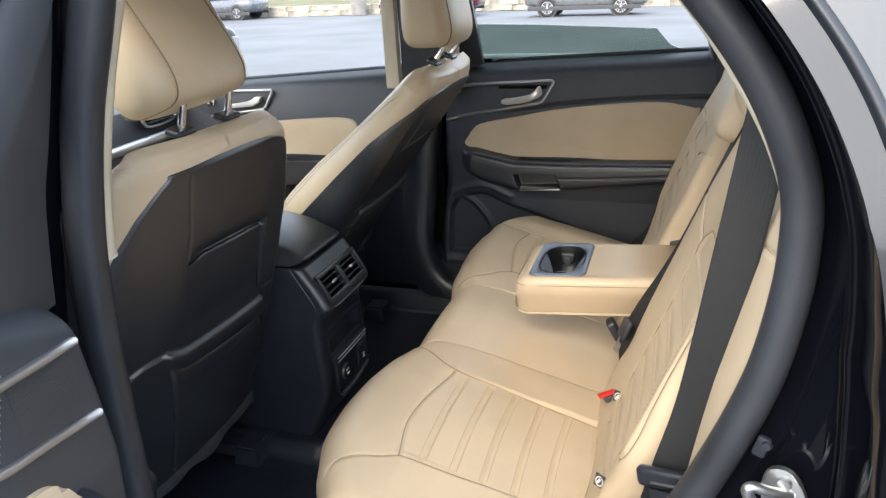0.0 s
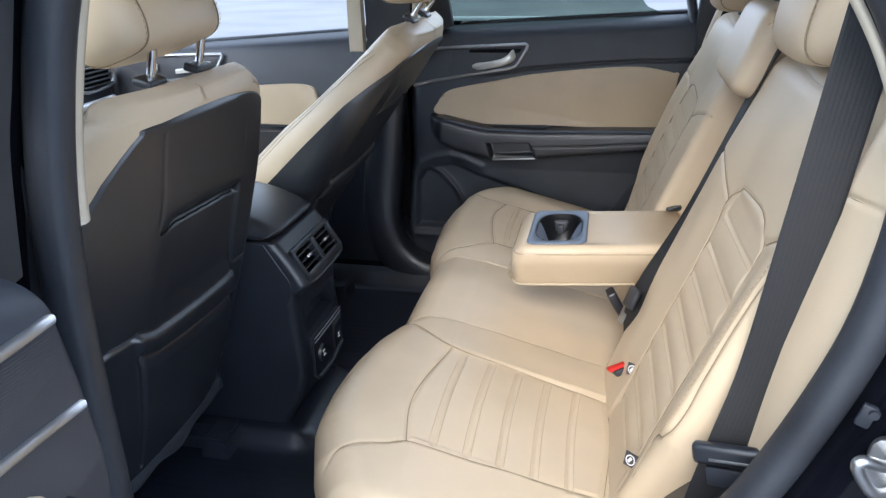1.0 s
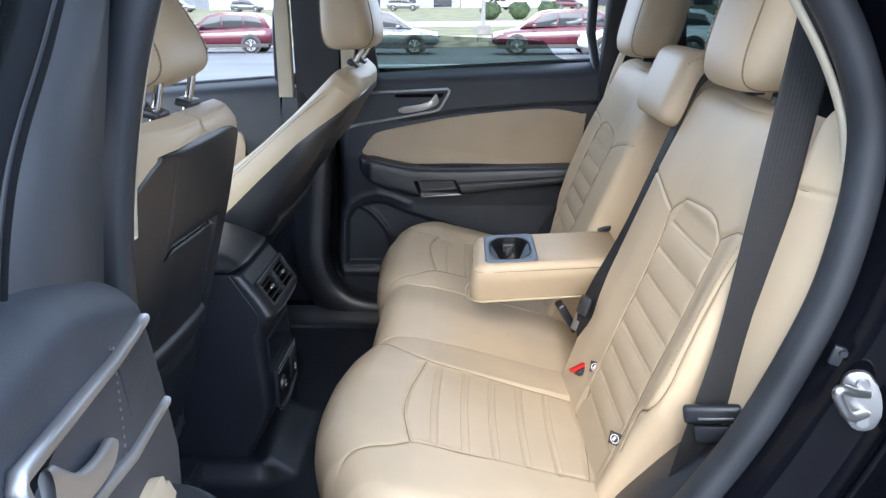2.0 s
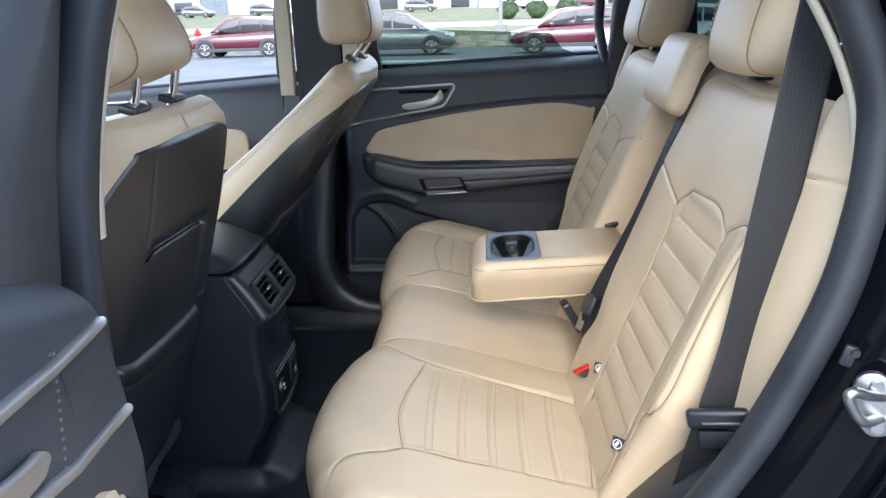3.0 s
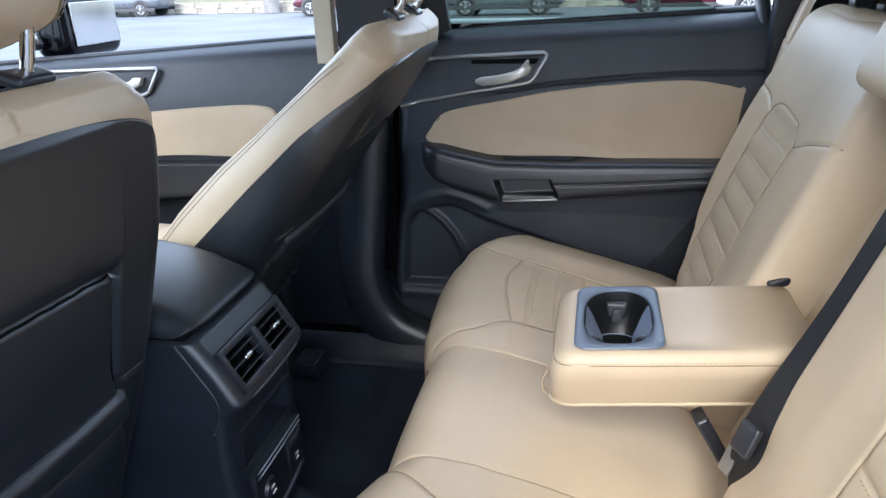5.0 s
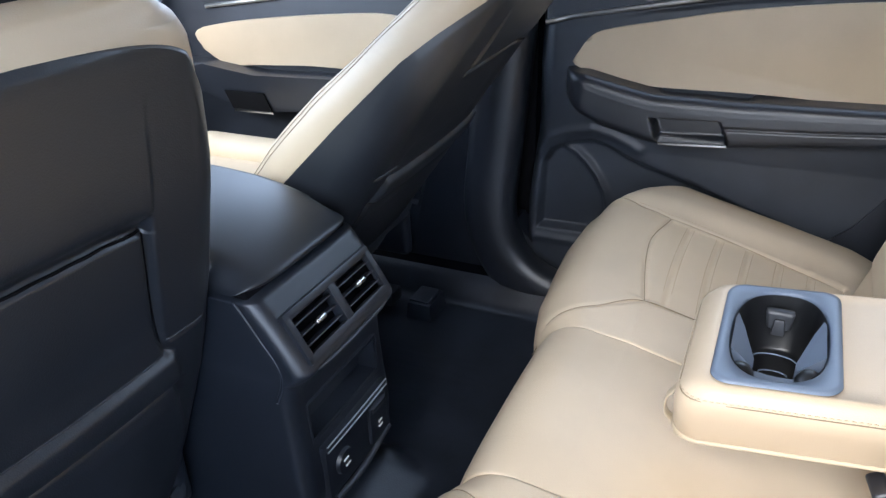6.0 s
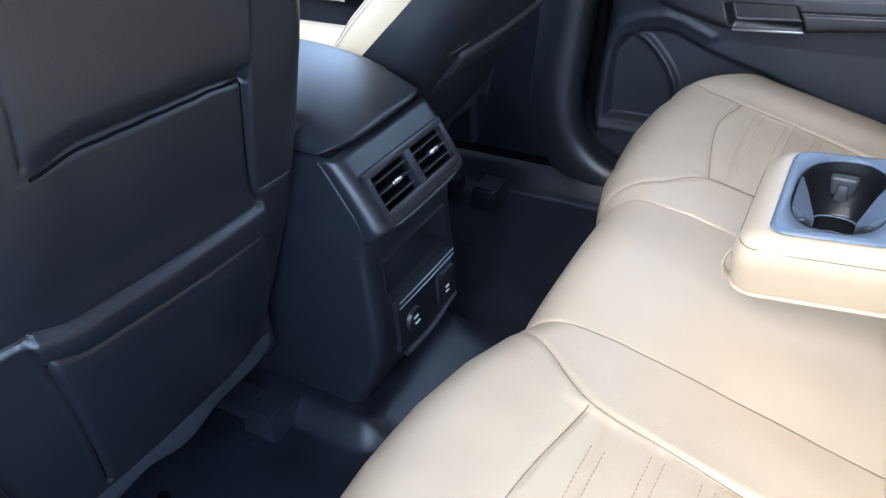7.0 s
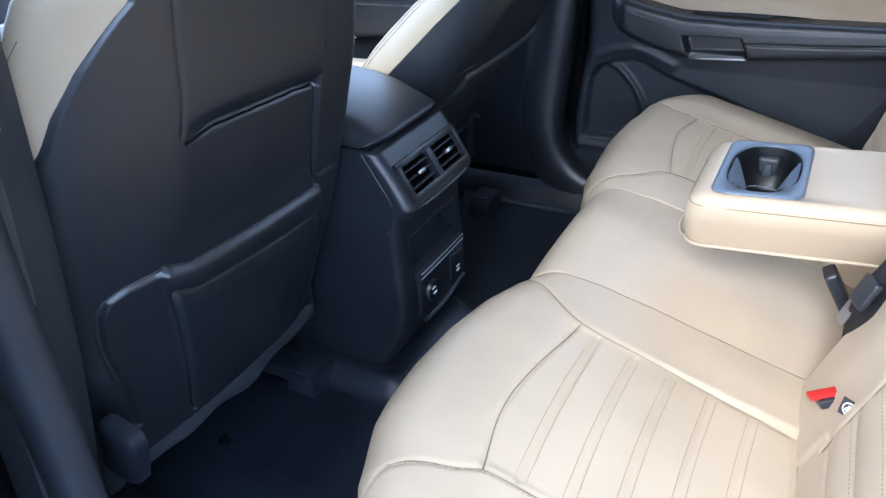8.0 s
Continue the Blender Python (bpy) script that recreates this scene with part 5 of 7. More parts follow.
    for k in range(3):
        for s in (-1, 1):
            bm = bmesh.new()
            rbox(bm, 0.016, 0.086, 0.0020, (-0.008, s * 0.0505, -0.0155 + 0.0155 * k), 0.0007, 1)
            local(bm, "slat", BLACK_PLASTIC, vent)
            bm = bmesh.new()
            rbox(bm, 0.0016, 0.086, 0.0022, (0.0006, s * 0.0505, -0.0155 + 0.0155 * k), 0.0005, 1)
            local(bm, "slat_edge", DARK_GREY, vent)
    for s in (-1, 1):
        bm = bmesh.new()
        rbox(bm, 0.010, 0.022, 0.007, (0.001, s * 0.0505 + 0.004, 0.001), 0.003, 3)
        local(bm, "tab", SATIN, vent, "bright vent tab")
    # lighter grey tube paints the highlight on the ledge under the vent
    tube("face_edge_highlight", [Vector((-0.742, CY - 0.100, 0.746)) - off, Vector((-0.7365, CY - 0.07, 0.744)) - off, Vector((-0.7352, CY, 0.7435)) - off, Vector((-0.7365, CY + 0.07, 0.744)) - off, Vector((-0.742, CY + 0.10, 0.746)) - off], 0.003, DARK_GREY, body)
    # storage slot and outlet panel
    bm = bmesh.new()
    for sx, sy, sz, x, y, z in ((0.004, 0.180, 0.070, -0.800, 0, 0.645), (0.040, 0.180, 0.003, -0.782, 0, 0.613), (0.040, 0.180, 0.003, -0.782, 0, 0.678), (0.040, 0.003, 0.066, -0.782, -0.090, 0.645), (0.040, 0.003, 0.066, -0.782, 0.090, 0.645)):
        rbox(bm, sx, sy, sz, Vector((x, CY + y, z)) - off, 0)
    part("storage_slot", bm, BLACK_PLASTIC, console, "open storage slot")
    bm = bmesh.new()
    rbox(bm, 0.014, 0.176, 0.095, Vector((-0.757, CY + 0.004, 0.553)) - off, 0.005)
    panel = part("outlet_panel", bm, BLACK_PLASTIC, console)
    for z in (0.602, 0.592):
        tube("bright_line", [Vector((-0.7485, CY - 0.080, z)) - off, Vector((-0.7478, CY, z)) - off, Vector((-0.7485, CY + 0.086, z)) - off], 0.0012, SILVER_TRIM, panel)
    bm = bmesh.new()
    bmesh.ops.create_cone(bm, cap_ends=True, segments=28, radius1=0.021, radius2=0.019, depth=0.008, matrix=Matrix.Translation(Vector((-0.748, CY - 0.045, 0.550)) - off) @ pose(0, 0, 0, 0, 90, 0))
    sock = part("power_outlet", bm, BLACK_PLASTIC, panel, "round power outlet cap")
    for dz, dy in ((0.006, -0.002), (-0.006, 0.002)):
        bm = bmesh.new()
        rbox(bm, 0.002, 0.012, 0.003, Vector((-0.7435, CY - 0.045 + dy, 0.550 + dz)) - off, 0)
        part("print", bm, LABEL_WHITE, sock)
    bm = bmesh.new()
    rbox(bm, 0.010, 0.052, 0.068, Vector((-0.749, CY + 0.052, 0.552)) - off, 0.006)
    cov = part("outlet_cover", bm, BLACK_PLASTIC, panel, "hinged mains outlet cover")
    bm = bmesh.new()
    rbox(bm, 0.006, 0.040, 0.010, Vector((-0.745, CY + 0.052, 0.578)) - off, 0.003)
    part("catch", bm, DARK_GREY, cov)
    for dz in (0.004, -0.005):
        bm = bmesh.new()
        rbox(bm, 0.002, 0.010, 0.003, Vector((-0.7435, CY + 0.052, 0.545 + dz)) - off, 0)
        part("print", bm, LABEL_WHITE, cov)
    tube("lower_edge", [Vector((-0.752, CY - 0.070, 0.496)) - off, Vector((-0.748, CY, 0.497)) - off, Vector((-0.752, CY + 0.088, 0.508)) - off], 0.005, DARK_GREY, body)
    tube("side_edge", [Vector((-0.826, CY - 0.1225, 0.842)) - off, Vector((-0.800, CY - 0.1215, 0.80)) - off, Vector((-0.772, CY - 0.1205, 0.748)) - off, Vector((-0.785, CY - 0.1212, 0.70)) - off], 0.0022, BLACK_PLASTIC, body)


console_parts()


# ---------------------------------------------------------------- doors
def door_parts(door, s, glass_top):
    """A rear door's inside, drawn for the side s (1 far, -1 near); parts hang on the door."""
    # lining: a curved sheet with a slanted rear edge
    zs = np.linspace(0, 1, 240)
    xs = np.concatenate([np.linspace(0, 0.14, 40)[:-1], np.linspace(0.14, 1, 200)])
    Z0, T = np.meshgrid(zs, xs, indexing="ij")
    top = 1.180 + 0.035 * T - (0.045 * np.clip(1 - T / 0.14, 0, 1) ** 2.2 if s > 0 else 0.068 * np.clip(1 - T / 0.30, 0, 1) ** 1.5)
    Z = 0.40 + Z0 * (top - 0.40)
    rear = np.interp(Z, [0.40, 0.60, 0.80, 0.90, 1.0, 1.225], [-0.28, -0.13, 0.02, 0.07, 0.09, 0.09])
    front = np.interp(Z, [0.40, 0.60, 0.80, 1.225], [-0.765, -0.765, -0.742, -0.735] if s > 0 else [-0.782, -0.782, -0.772, -0.766])
    X = front + T * (rear - front)
    Y = np.interp(Z, [0.40, 0.52, 0.66, 0.76, 0.86, 0.92, 1.00, 1.08, 1.14, 1.19], [0.775, 0.768, 0.765, 0.768, 0.758, 0.755, 0.762, 0.772, 0.782, 0.788])
    Y = Y + roll(top - Z, 0.045) * 1.15
    # pocket in the lower lining, with a folded lip
    pocket = [(-0.735, 0.55), (-0.735, 0.61), (-0.728, 0.715), (-0.703, 0.752), (-0.667, 0.769), (-0.614, 0.780), (-0.582, 0.773), (-0.523, 0.745), (-0.46, 0.725), (-0.395, 0.705), (-0.245, 0.654), (-0.16, 0.610), (-0.16, 0.55)]
    rim = [(-0.60, 0.528), (-0.738, 0.530), (-0.752, 0.555), (-0.749, 0.64), (-0.741, 0.735), (-0.708, 0.770), (-0.667, 0.789), (-0.614, 0.800), (-0.575, 0.792), (-0.515, 0.764)]
    Y = Y - line_distance(X, Z, [(rim, 0.006, 0.011)])
    Y = Y + 0.020 * inside_polygon(X, Z, pocket, 0.018)
    ridge = [(-0.672, 0.752), (-0.650, 0.742), (-0.627, 0.722), (-0.601, 0.690), (-0.582, 0.655), (-0.572, 0.60), (-0.570, 0.54)]
    Y = Y - line_distance(X, Z, [(ridge, 0.010, 0.007)])
    # crease above the soft insert
    crease = np.interp(X, [-0.60, -0.50, -0.362, -0.20, -0.073, 0.06], [1.028, 1.046, 1.066, 1.080, 1.088, 1.090])
    Y = Y + 0.007 * np.exp(-((Z - crease) / 0.0035) ** 2) * smoothstep(-0.60, -0.45, X)
    Y = Y + (0.05 if s > 0 else 0.03) * np.clip(1 - T / (0.06 if s > 0 else 0.035), 0, 1) ** 3
    V = np.stack([X, s * Y, Z], -1)
    lip = V[:, :1].copy()
    lip[..., 1] = s * 0.91
    V = np.concatenate([lip, V], 1)
    m = V.shape[1]
    crown = V[-1:].copy()
    crown[..., 1] = s * 0.865
    crown[..., 2] += 0.006
    V = np.concatenate([V, crown], 0)
    mesh_object("door_lining", V.reshape(-1, 3), grid_faces(241, m, flip=s > 0), DOOR_SKIN, door, "black door lining")
    # outer skin, edges
    plate("door_skin", [(-0.77, 0.36), (-0.26, 0.36), (-0.10, 0.60), (0.05, 0.80), (0.13, 0.95), (0.14, 1.20), (-0.76, 1.20)], 0.10, side_place(0.93, s), PAINT, door, "gloss black door shell", bevel=0.02)
    # soft beige insert
    out = [(-0.655, 0.935), (-0.645, 0.965), (-0.622, 0.995), (-0.58, 1.010), (-0.474, 1.030), (-0.362, 1.050), (-0.20, 1.067), (-0.073, 1.074), (0.0, 1.066), (0.045, 1.055), (0.048, 1.045), (0.010, 0.905), (-0.15, 0.902), (-0.32, 0.906), (-0.489, 0.905), (-0.568, 0.915)]
    drop = 0.0 if s > 0 else 0.026
    plate("soft_insert", [(p[0], p[1] - drop) for p in smooth_line([(a, b, 0) for a, b in out], 4, closed=True)], 0.014, side_place(0.762, s, 0.10, 0.95), LEATHER, door, "padded beige door insert", bevel=0.007)
    # armrest ledge: a rolled moulding with a pull cup sunk into its face and a tray in its top
    xs = np.linspace(0, 1, 170)
    ledge_x = -0.670 + 0.705 * xs ** 1.15
    zt = np.interp(ledge_x, [-0.67, -0.62, -0.56, -0.49, -0.33, -0.16, 0.035], [0.930, 0.928, 0.914, 0.900, 0.898, 0.902, 0.906])
    zb = np.interp(ledge_x, [-0.67, -0.655, -0.63, -0.58, -0.49, -0.34, -0.02, 0.035], [0.892, 0.872, 0.852, 0.828, 0.806, 0.812, 0.846, 0.852])
    nose = np.sqrt(np.clip(1 - np.clip(1 - (ledge_x + 0.671) / 0.05, 0, 1) ** 2, 0.0, 1))
    deep = 0.078 * np.maximum(nose, 0.05)
    prof = [(0.0, 1.08), (0.12, 1.06), (0.3, 1.04), (0.5, 1.02), (0.66, 1.0)]
    prof += [(0.70 + 0.26 * math.sin(a), 1 - 0.27 * (1 - math.cos(a))) for a in np.linspace(0.1, math.pi / 2, 10)]
    prof += [(0.965 + 0.035 * math.sin(math.pi * k / 2), 0.73 - 0.55 * k) for k in np.linspace(0.05, 1, 22)]
    prof += [(0.99, 0.12), (0.95, 0.05), (0.86, 0.01), (0.6, -0.01), (0.3, 0.0), (0.0, 0.02)]
    pd = np.array([p[0] for p in prof])
    ph = np.array([p[1] for p in prof])
    LX = ledge_x[:, None] * np.ones_like(ph)
    LZ = zb[:, None] + (zt - zb)[:, None] * ph
    LY = 0.772 - deep[:, None] * pd
    front_face = (pd > 0.9)[None, :]
    cup = inside_polygon(LX, LZ, [(-0.490, 0.858), (-0.474, 0.813), (-0.340, 0.819), (-0.362, 0.861)], 0.005)
    LY = LY + 0.034 * cup * front_face
    LY = LY + line_distance(LX, LZ, [([(-0.36, 0.848), (-0.20, 0.856), (0.03, 0.874)], 0.0035, 0.0025)]) * front_face
    LZ = LZ - 0.009 * inside_polygon(LX, LY, [(-0.49, 0.80), (-0.475, 0.722), (-0.315, 0.722), (-0.300, 0.80)], 0.006) * (pd < 0.70)[None, :]
    mesh_object("arm_ledge", np.stack([LX, s * LY, LZ], -1).reshape(-1, 3), grid_faces(170, len(prof), flip=s < 0), BLACK_PLASTIC, door, "black moulded door armrest with pull cup")
    plate("pull_strip", [(-0.468, 0.806), (-0.342, 0.813), (-0.344, 0.8175), (-0.469, 0.811)], 0.006, side_place(0.699, s), BEZEL, door, "silver strip under the pull", bevel=0.002)
    bm = bmesh.new()
    rbox(bm, 0.034, 0.022, 0.008, (-0.590, s * 0.722, 0.907), 0.003, turn=Euler((0, radians(11), 0)).to_matrix())
    sw = part("window_switch", bm, BLACK_PLASTIC, door, "window switch")
    bm = bmesh.new()
    rbox(bm, 0.012, 0.004, 0.002, (-0.590, s * 0.720, 0.9118), 0)
    part("print", bm, LABEL_WHITE, sw)
    # bezel, handle
    by = 0.778
    # the strip runs up the lower side, round the rear tip and back along the upper side
    if s > 0:
        low, up = [(-0.720, 1.014), (-0.667, 1.027), (-0.556, 1.046), (-0.428, 1.067)], [(-0.385, 1.135), (-0.487, 1.130), (-0.629, 1.124), (-0.720, 1.114)]
    else:
        low, up = [(-0.738, 0.983), (-0.655, 1.003), (-0.579, 1.020), (-0.496, 1.047), (-0.428, 1.067)], [(-0.385, 1.135), (-0.507, 1.113), (-0.600, 1.096), (-0.670, 1.086), (-0.738, 1.077)]
    pts = low + [(-0.413, 1.072), (-0.404, 1.082), (-0.380, 1.122), (-0.379, 1.131)] + up

    def up_z(x):
        return float(np.interp(x, [p[0] for p in up[::-1]], [p[1] for p in up[::-1]]))

    def low_z(x):
        return float(np.interp(x, [p[0] for p in low], [p[1] for p in low]))
    plate("bezel_plate", pts, 0.004, side_place(by + 0.002, s, 0.10, 1.08), BLACK_PLASTIC, door, bevel=0.001)
    v, f = sweep([(x, s * (by - 0.008 + 0.10 * (z - 1.08)), z) for x, z in pts], ring(0.006, 0.0050, 10, 0.7), (0, 1, 0))
    mesh_object("bezel", v, f, BRUSHED if s < 0 else BEZEL, door, "satin silver bezel strip")
    x0, xg = low[0][0] + 0.008, -0.605
    plate("grille_panel", [(x0, low_z(x0) + 0.008), (xg, low_z(xg) + 0.008), (xg, up_z(xg) - 0.008), (x0, up_z(x0) - 0.008)], 0.005, side_place(by - 0.001, s, 0.10, 1.08), DARK_GREY, door, "ribbed dark speaker grille", bevel=0.001)
    for k in range(22):
        q = (k + 0.5) / 22
        za = low_z(x0) + 0.010 + q * (up_z(x0) - low_z(x0) - 0.020)
        zb = low_z(xg) + 0.010 + q * (up_z(xg) - low_z(xg) - 0.020)
        plate("grille_rib", [(x0 + 0.003, za - 0.0009), (xg - 0.010, zb - 0.0009), (xg - 0.010, zb + 0.0009), (x0 + 0.003, za + 0.0009)], 0.0062, side_place(by - 0.001, s, 0.10, 1.08), DARK_GREY, door, bevel=0)
    if s < 0:
        for k in range(13):
            z = low_z(xg) + 0.012 + 0.0062 * k
            xp = xg - 0.008 + 0.045 * (1 - k / 12)
            plate("perforation", [(xp - 0.004, z), (xp + 0.001, z + 0.001), (xp + 0.001, z + 0.0035), (xp - 0.004, z + 0.0025)], 0.0066, side_place(by - 0.001, s, 0.10, 1.08), BEZEL, door, bevel=0)
    # flat near-black plate paints the shade of a handle recess
    plate("handle_recess", [(-0.565, low_z(-0.565) + 0.012), (-0.42, 1.080), (-0.395, 1.122), (-0.55, up_z(-0.55) - 0.008)], 0.003, side_place(by - 0.001, s, 0.10, 1.08), SHADE_BLACK, door, bevel=0.001)
    lever = [(-0.535, 0.012, 1.060), (-0.505, 0.014, 1.066), (-0.465, 0.013, 1.076), (-0.435, 0.009, 1.087), (-0.410, 0.005, 1.100)]
    line = np.array(smooth_line(lever if s < 0 else [(-0.540, 0.010, 1.071), (-0.515, 0.016, 1.073), (-0.480, 0.020, 1.078), (-0.448, 0.021, 1.086), (-0.428, 0.018, 1.097), (-0.415, 0.010, 1.110)], 8))
    V = []
    for k, (x, d, z) in enumerate(line):
        t = k / (len(line) - 1)
        half = 0.0105 * min(1.0, 0.45 + 4 * t, 0.55 + 5 * (1 - t)) + (0.004 if s > 0 else 0.012) * smoothstep(0.6, 1.0, np.array(t))
        for a in np.linspace(0, 2 * math.pi, 16, endpoint=False):
            c, q = math.cos(a), math.sin(a)
            V.append((x - 0.35 * half * math.copysign(abs(q) ** 0.7, q) * t, s * (by - d + 0.005 * math.copysign(abs(c) ** 0.7, c)), z + half * math.copysign(abs(q) ** 0.7, q)))
    m = len(line)
    mesh_object("door_handle", V, grid_faces(m, 16, close_v=True) + [tuple(range(16)), tuple(range((m - 1) * 16, m * 16))], HANDLE if s > 0 else BRUSHED, door, "satin silver inside door handle")
    # window: sill strip, frame, glass
    v, f = sweep(smooth_line([(-0.70, s * 0.842, 1.178), (-0.5, s * 0.842, 1.190), (0.085, s * 0.842, 1.218)], 6), ring(0.010, 0.008, 8), (0, 1, 0))
    mesh_object("sill_strip", v, f, RUBBER, door)
    if s > 0:
        frame_line = smooth_line([(-0.685, s * 0.835, 1.19), (-0.675, s * 0.785, 1.38), (-0.66, s * 0.745, 1.53), (-0.62, s * 0.735, 1.575), (-0.4, s * 0.72, 1.60), (0.0, s * 0.73, 1.575), (0.06, s * 0.74, 1.53)], 6)
        v, f = sweep(frame_line, ring(0.026, 0.022, 10, 0.7), (0, 1, 0))
        mesh_object("window_frame", v, f, RUBBER, door)
        v, f = sweep([(0.055, s * 0.745, 1.55), (0.058, s * 0.80, 1.30), (0.082, s * 0.815, 1.195)], ring(0.026, 0.014, 10, 0.7), (0, 1, 0))
        mesh_object("window_divider", v, f, RUBBER, door)
        plate("sail_trim", [(-0.738, 1.13), (-0.60, 1.185), (-0.612, 1.30), (-0.622, 1.40), (-0.625, 1.56), (-0.69, 1.56), (-0.70, 1.40), (-0.718, 1.25)], 0.02, side_place(0.808, s, -0.26, 1.17), SOFT_PLASTIC, door, "dark grey window frame trim", bevel=0.006)
        plate("window_glass", glass_top, 0.004, side_place(0.842, s, -0.25, 1.2), TINT, door, "tinted window glass", bevel=0)
        return
    # the open door's frame: a creased trim between the pillar side and the window groove, leaning inwards
    edges = ([(-0.797, 1.10), (-0.797, 1.16), (-0.801, 1.23), (-0.819, 1.29), (-0.843, 1.38), (-0.862, 1.46), (-0.905, 1.58)],
             [(-0.655, 1.10), (-0.660, 1.17), (-0.680, 1.235), (-0.722, 1.290), (-0.795, 1.370), (-0.845, 1.44), (-0.895, 1.58)],
             [(-0.535, 1.10), (-0.542, 1.18), (-0.562, 1.237), (-0.600, 1.282), (-0.690, 1.350), (-0.782, 1.44), (-0.875, 1.58)])
    E = [np.array(smooth_line([(x, z, 0) for x, z in e], 8))[:, :2] for e in edges]
    strip = [(E[0], 0.030), (E[0] + (0.002, 0), 0.004), (E[0] + (0.008, 0), 0.0), (E[1] * 0.9 + E[0] * 0.1, -0.002), (E[1], -0.002), (E[1] * 0.9 + E[2] * 0.1, 0.0), (E[2], 0.016), (E[2] + (0.003, 0), 0.045)]
    V = [(x, s * (0.806 + d - 0.13 * (z - 1.15)), z) for e, d in strip for x, z in e]
    # same trim as the far door's, in a lighter grey that paints the skylight in
    mesh_object("sail_trim", V, grid_faces(len(strip), len(E[0])), PILLAR_GREY, door, "dark grey window frame trim")
    for d, r, mat in ((0.012, 0.008, FLOCK), (0.026, 0.004, RUBBER), (0.038, 0.008, FLOCK)):
        v, f = sweep([(x + d, s * (0.832 - 0.13 * (z - 1.15)), z + 0.3 * d) for x, z in E[2]], ring(0.014, r, 12, 0.7), (0, 1, 0))
        mesh_object("window_seal", v, f, mat, door)
    plate("window_glass", [(-0.51, 1.19), (0.05, 1.20), (0.02, 1.45), (-0.2, 1.56), (-0.84, 1.56), (-0.75, 1.44), (-0.66, 1.358), (-0.57, 1.282)], 0.004, side_place(0.840, s, -0.13, 1.15), PANE, door, "window glass", bevel=0)


GLASS = [(-0.68, 1.15), (0.05, 1.15), (0.03, 1.20), (-0.045, 1.232), (-0.085, 1.279), (-0.25, 1.288), (-0.45, 1.298), (-0.67, 1.304)]
far_door = empty("rear_door", label="closed far rear door with beige insert and half-lowered window", category="car door", group="rear doors")
door_parts(far_door, 1, GLASS)
near_door = empty("rear_door", label="open rear door with silver handle bezel and beige insert", category="car door", group="rear doors")
door_parts(near_door, -1, GLASS)
HINGE = Vector((-0.76, -0.92, 0))
near_door.matrix_world = Matrix.Translation((-0.031, -0.019, 0.015)) @ Matrix.Translation(HINGE) @ pose(0, 0, 0, 0, 0, -75) @ Matrix.Translation(-HINGE)


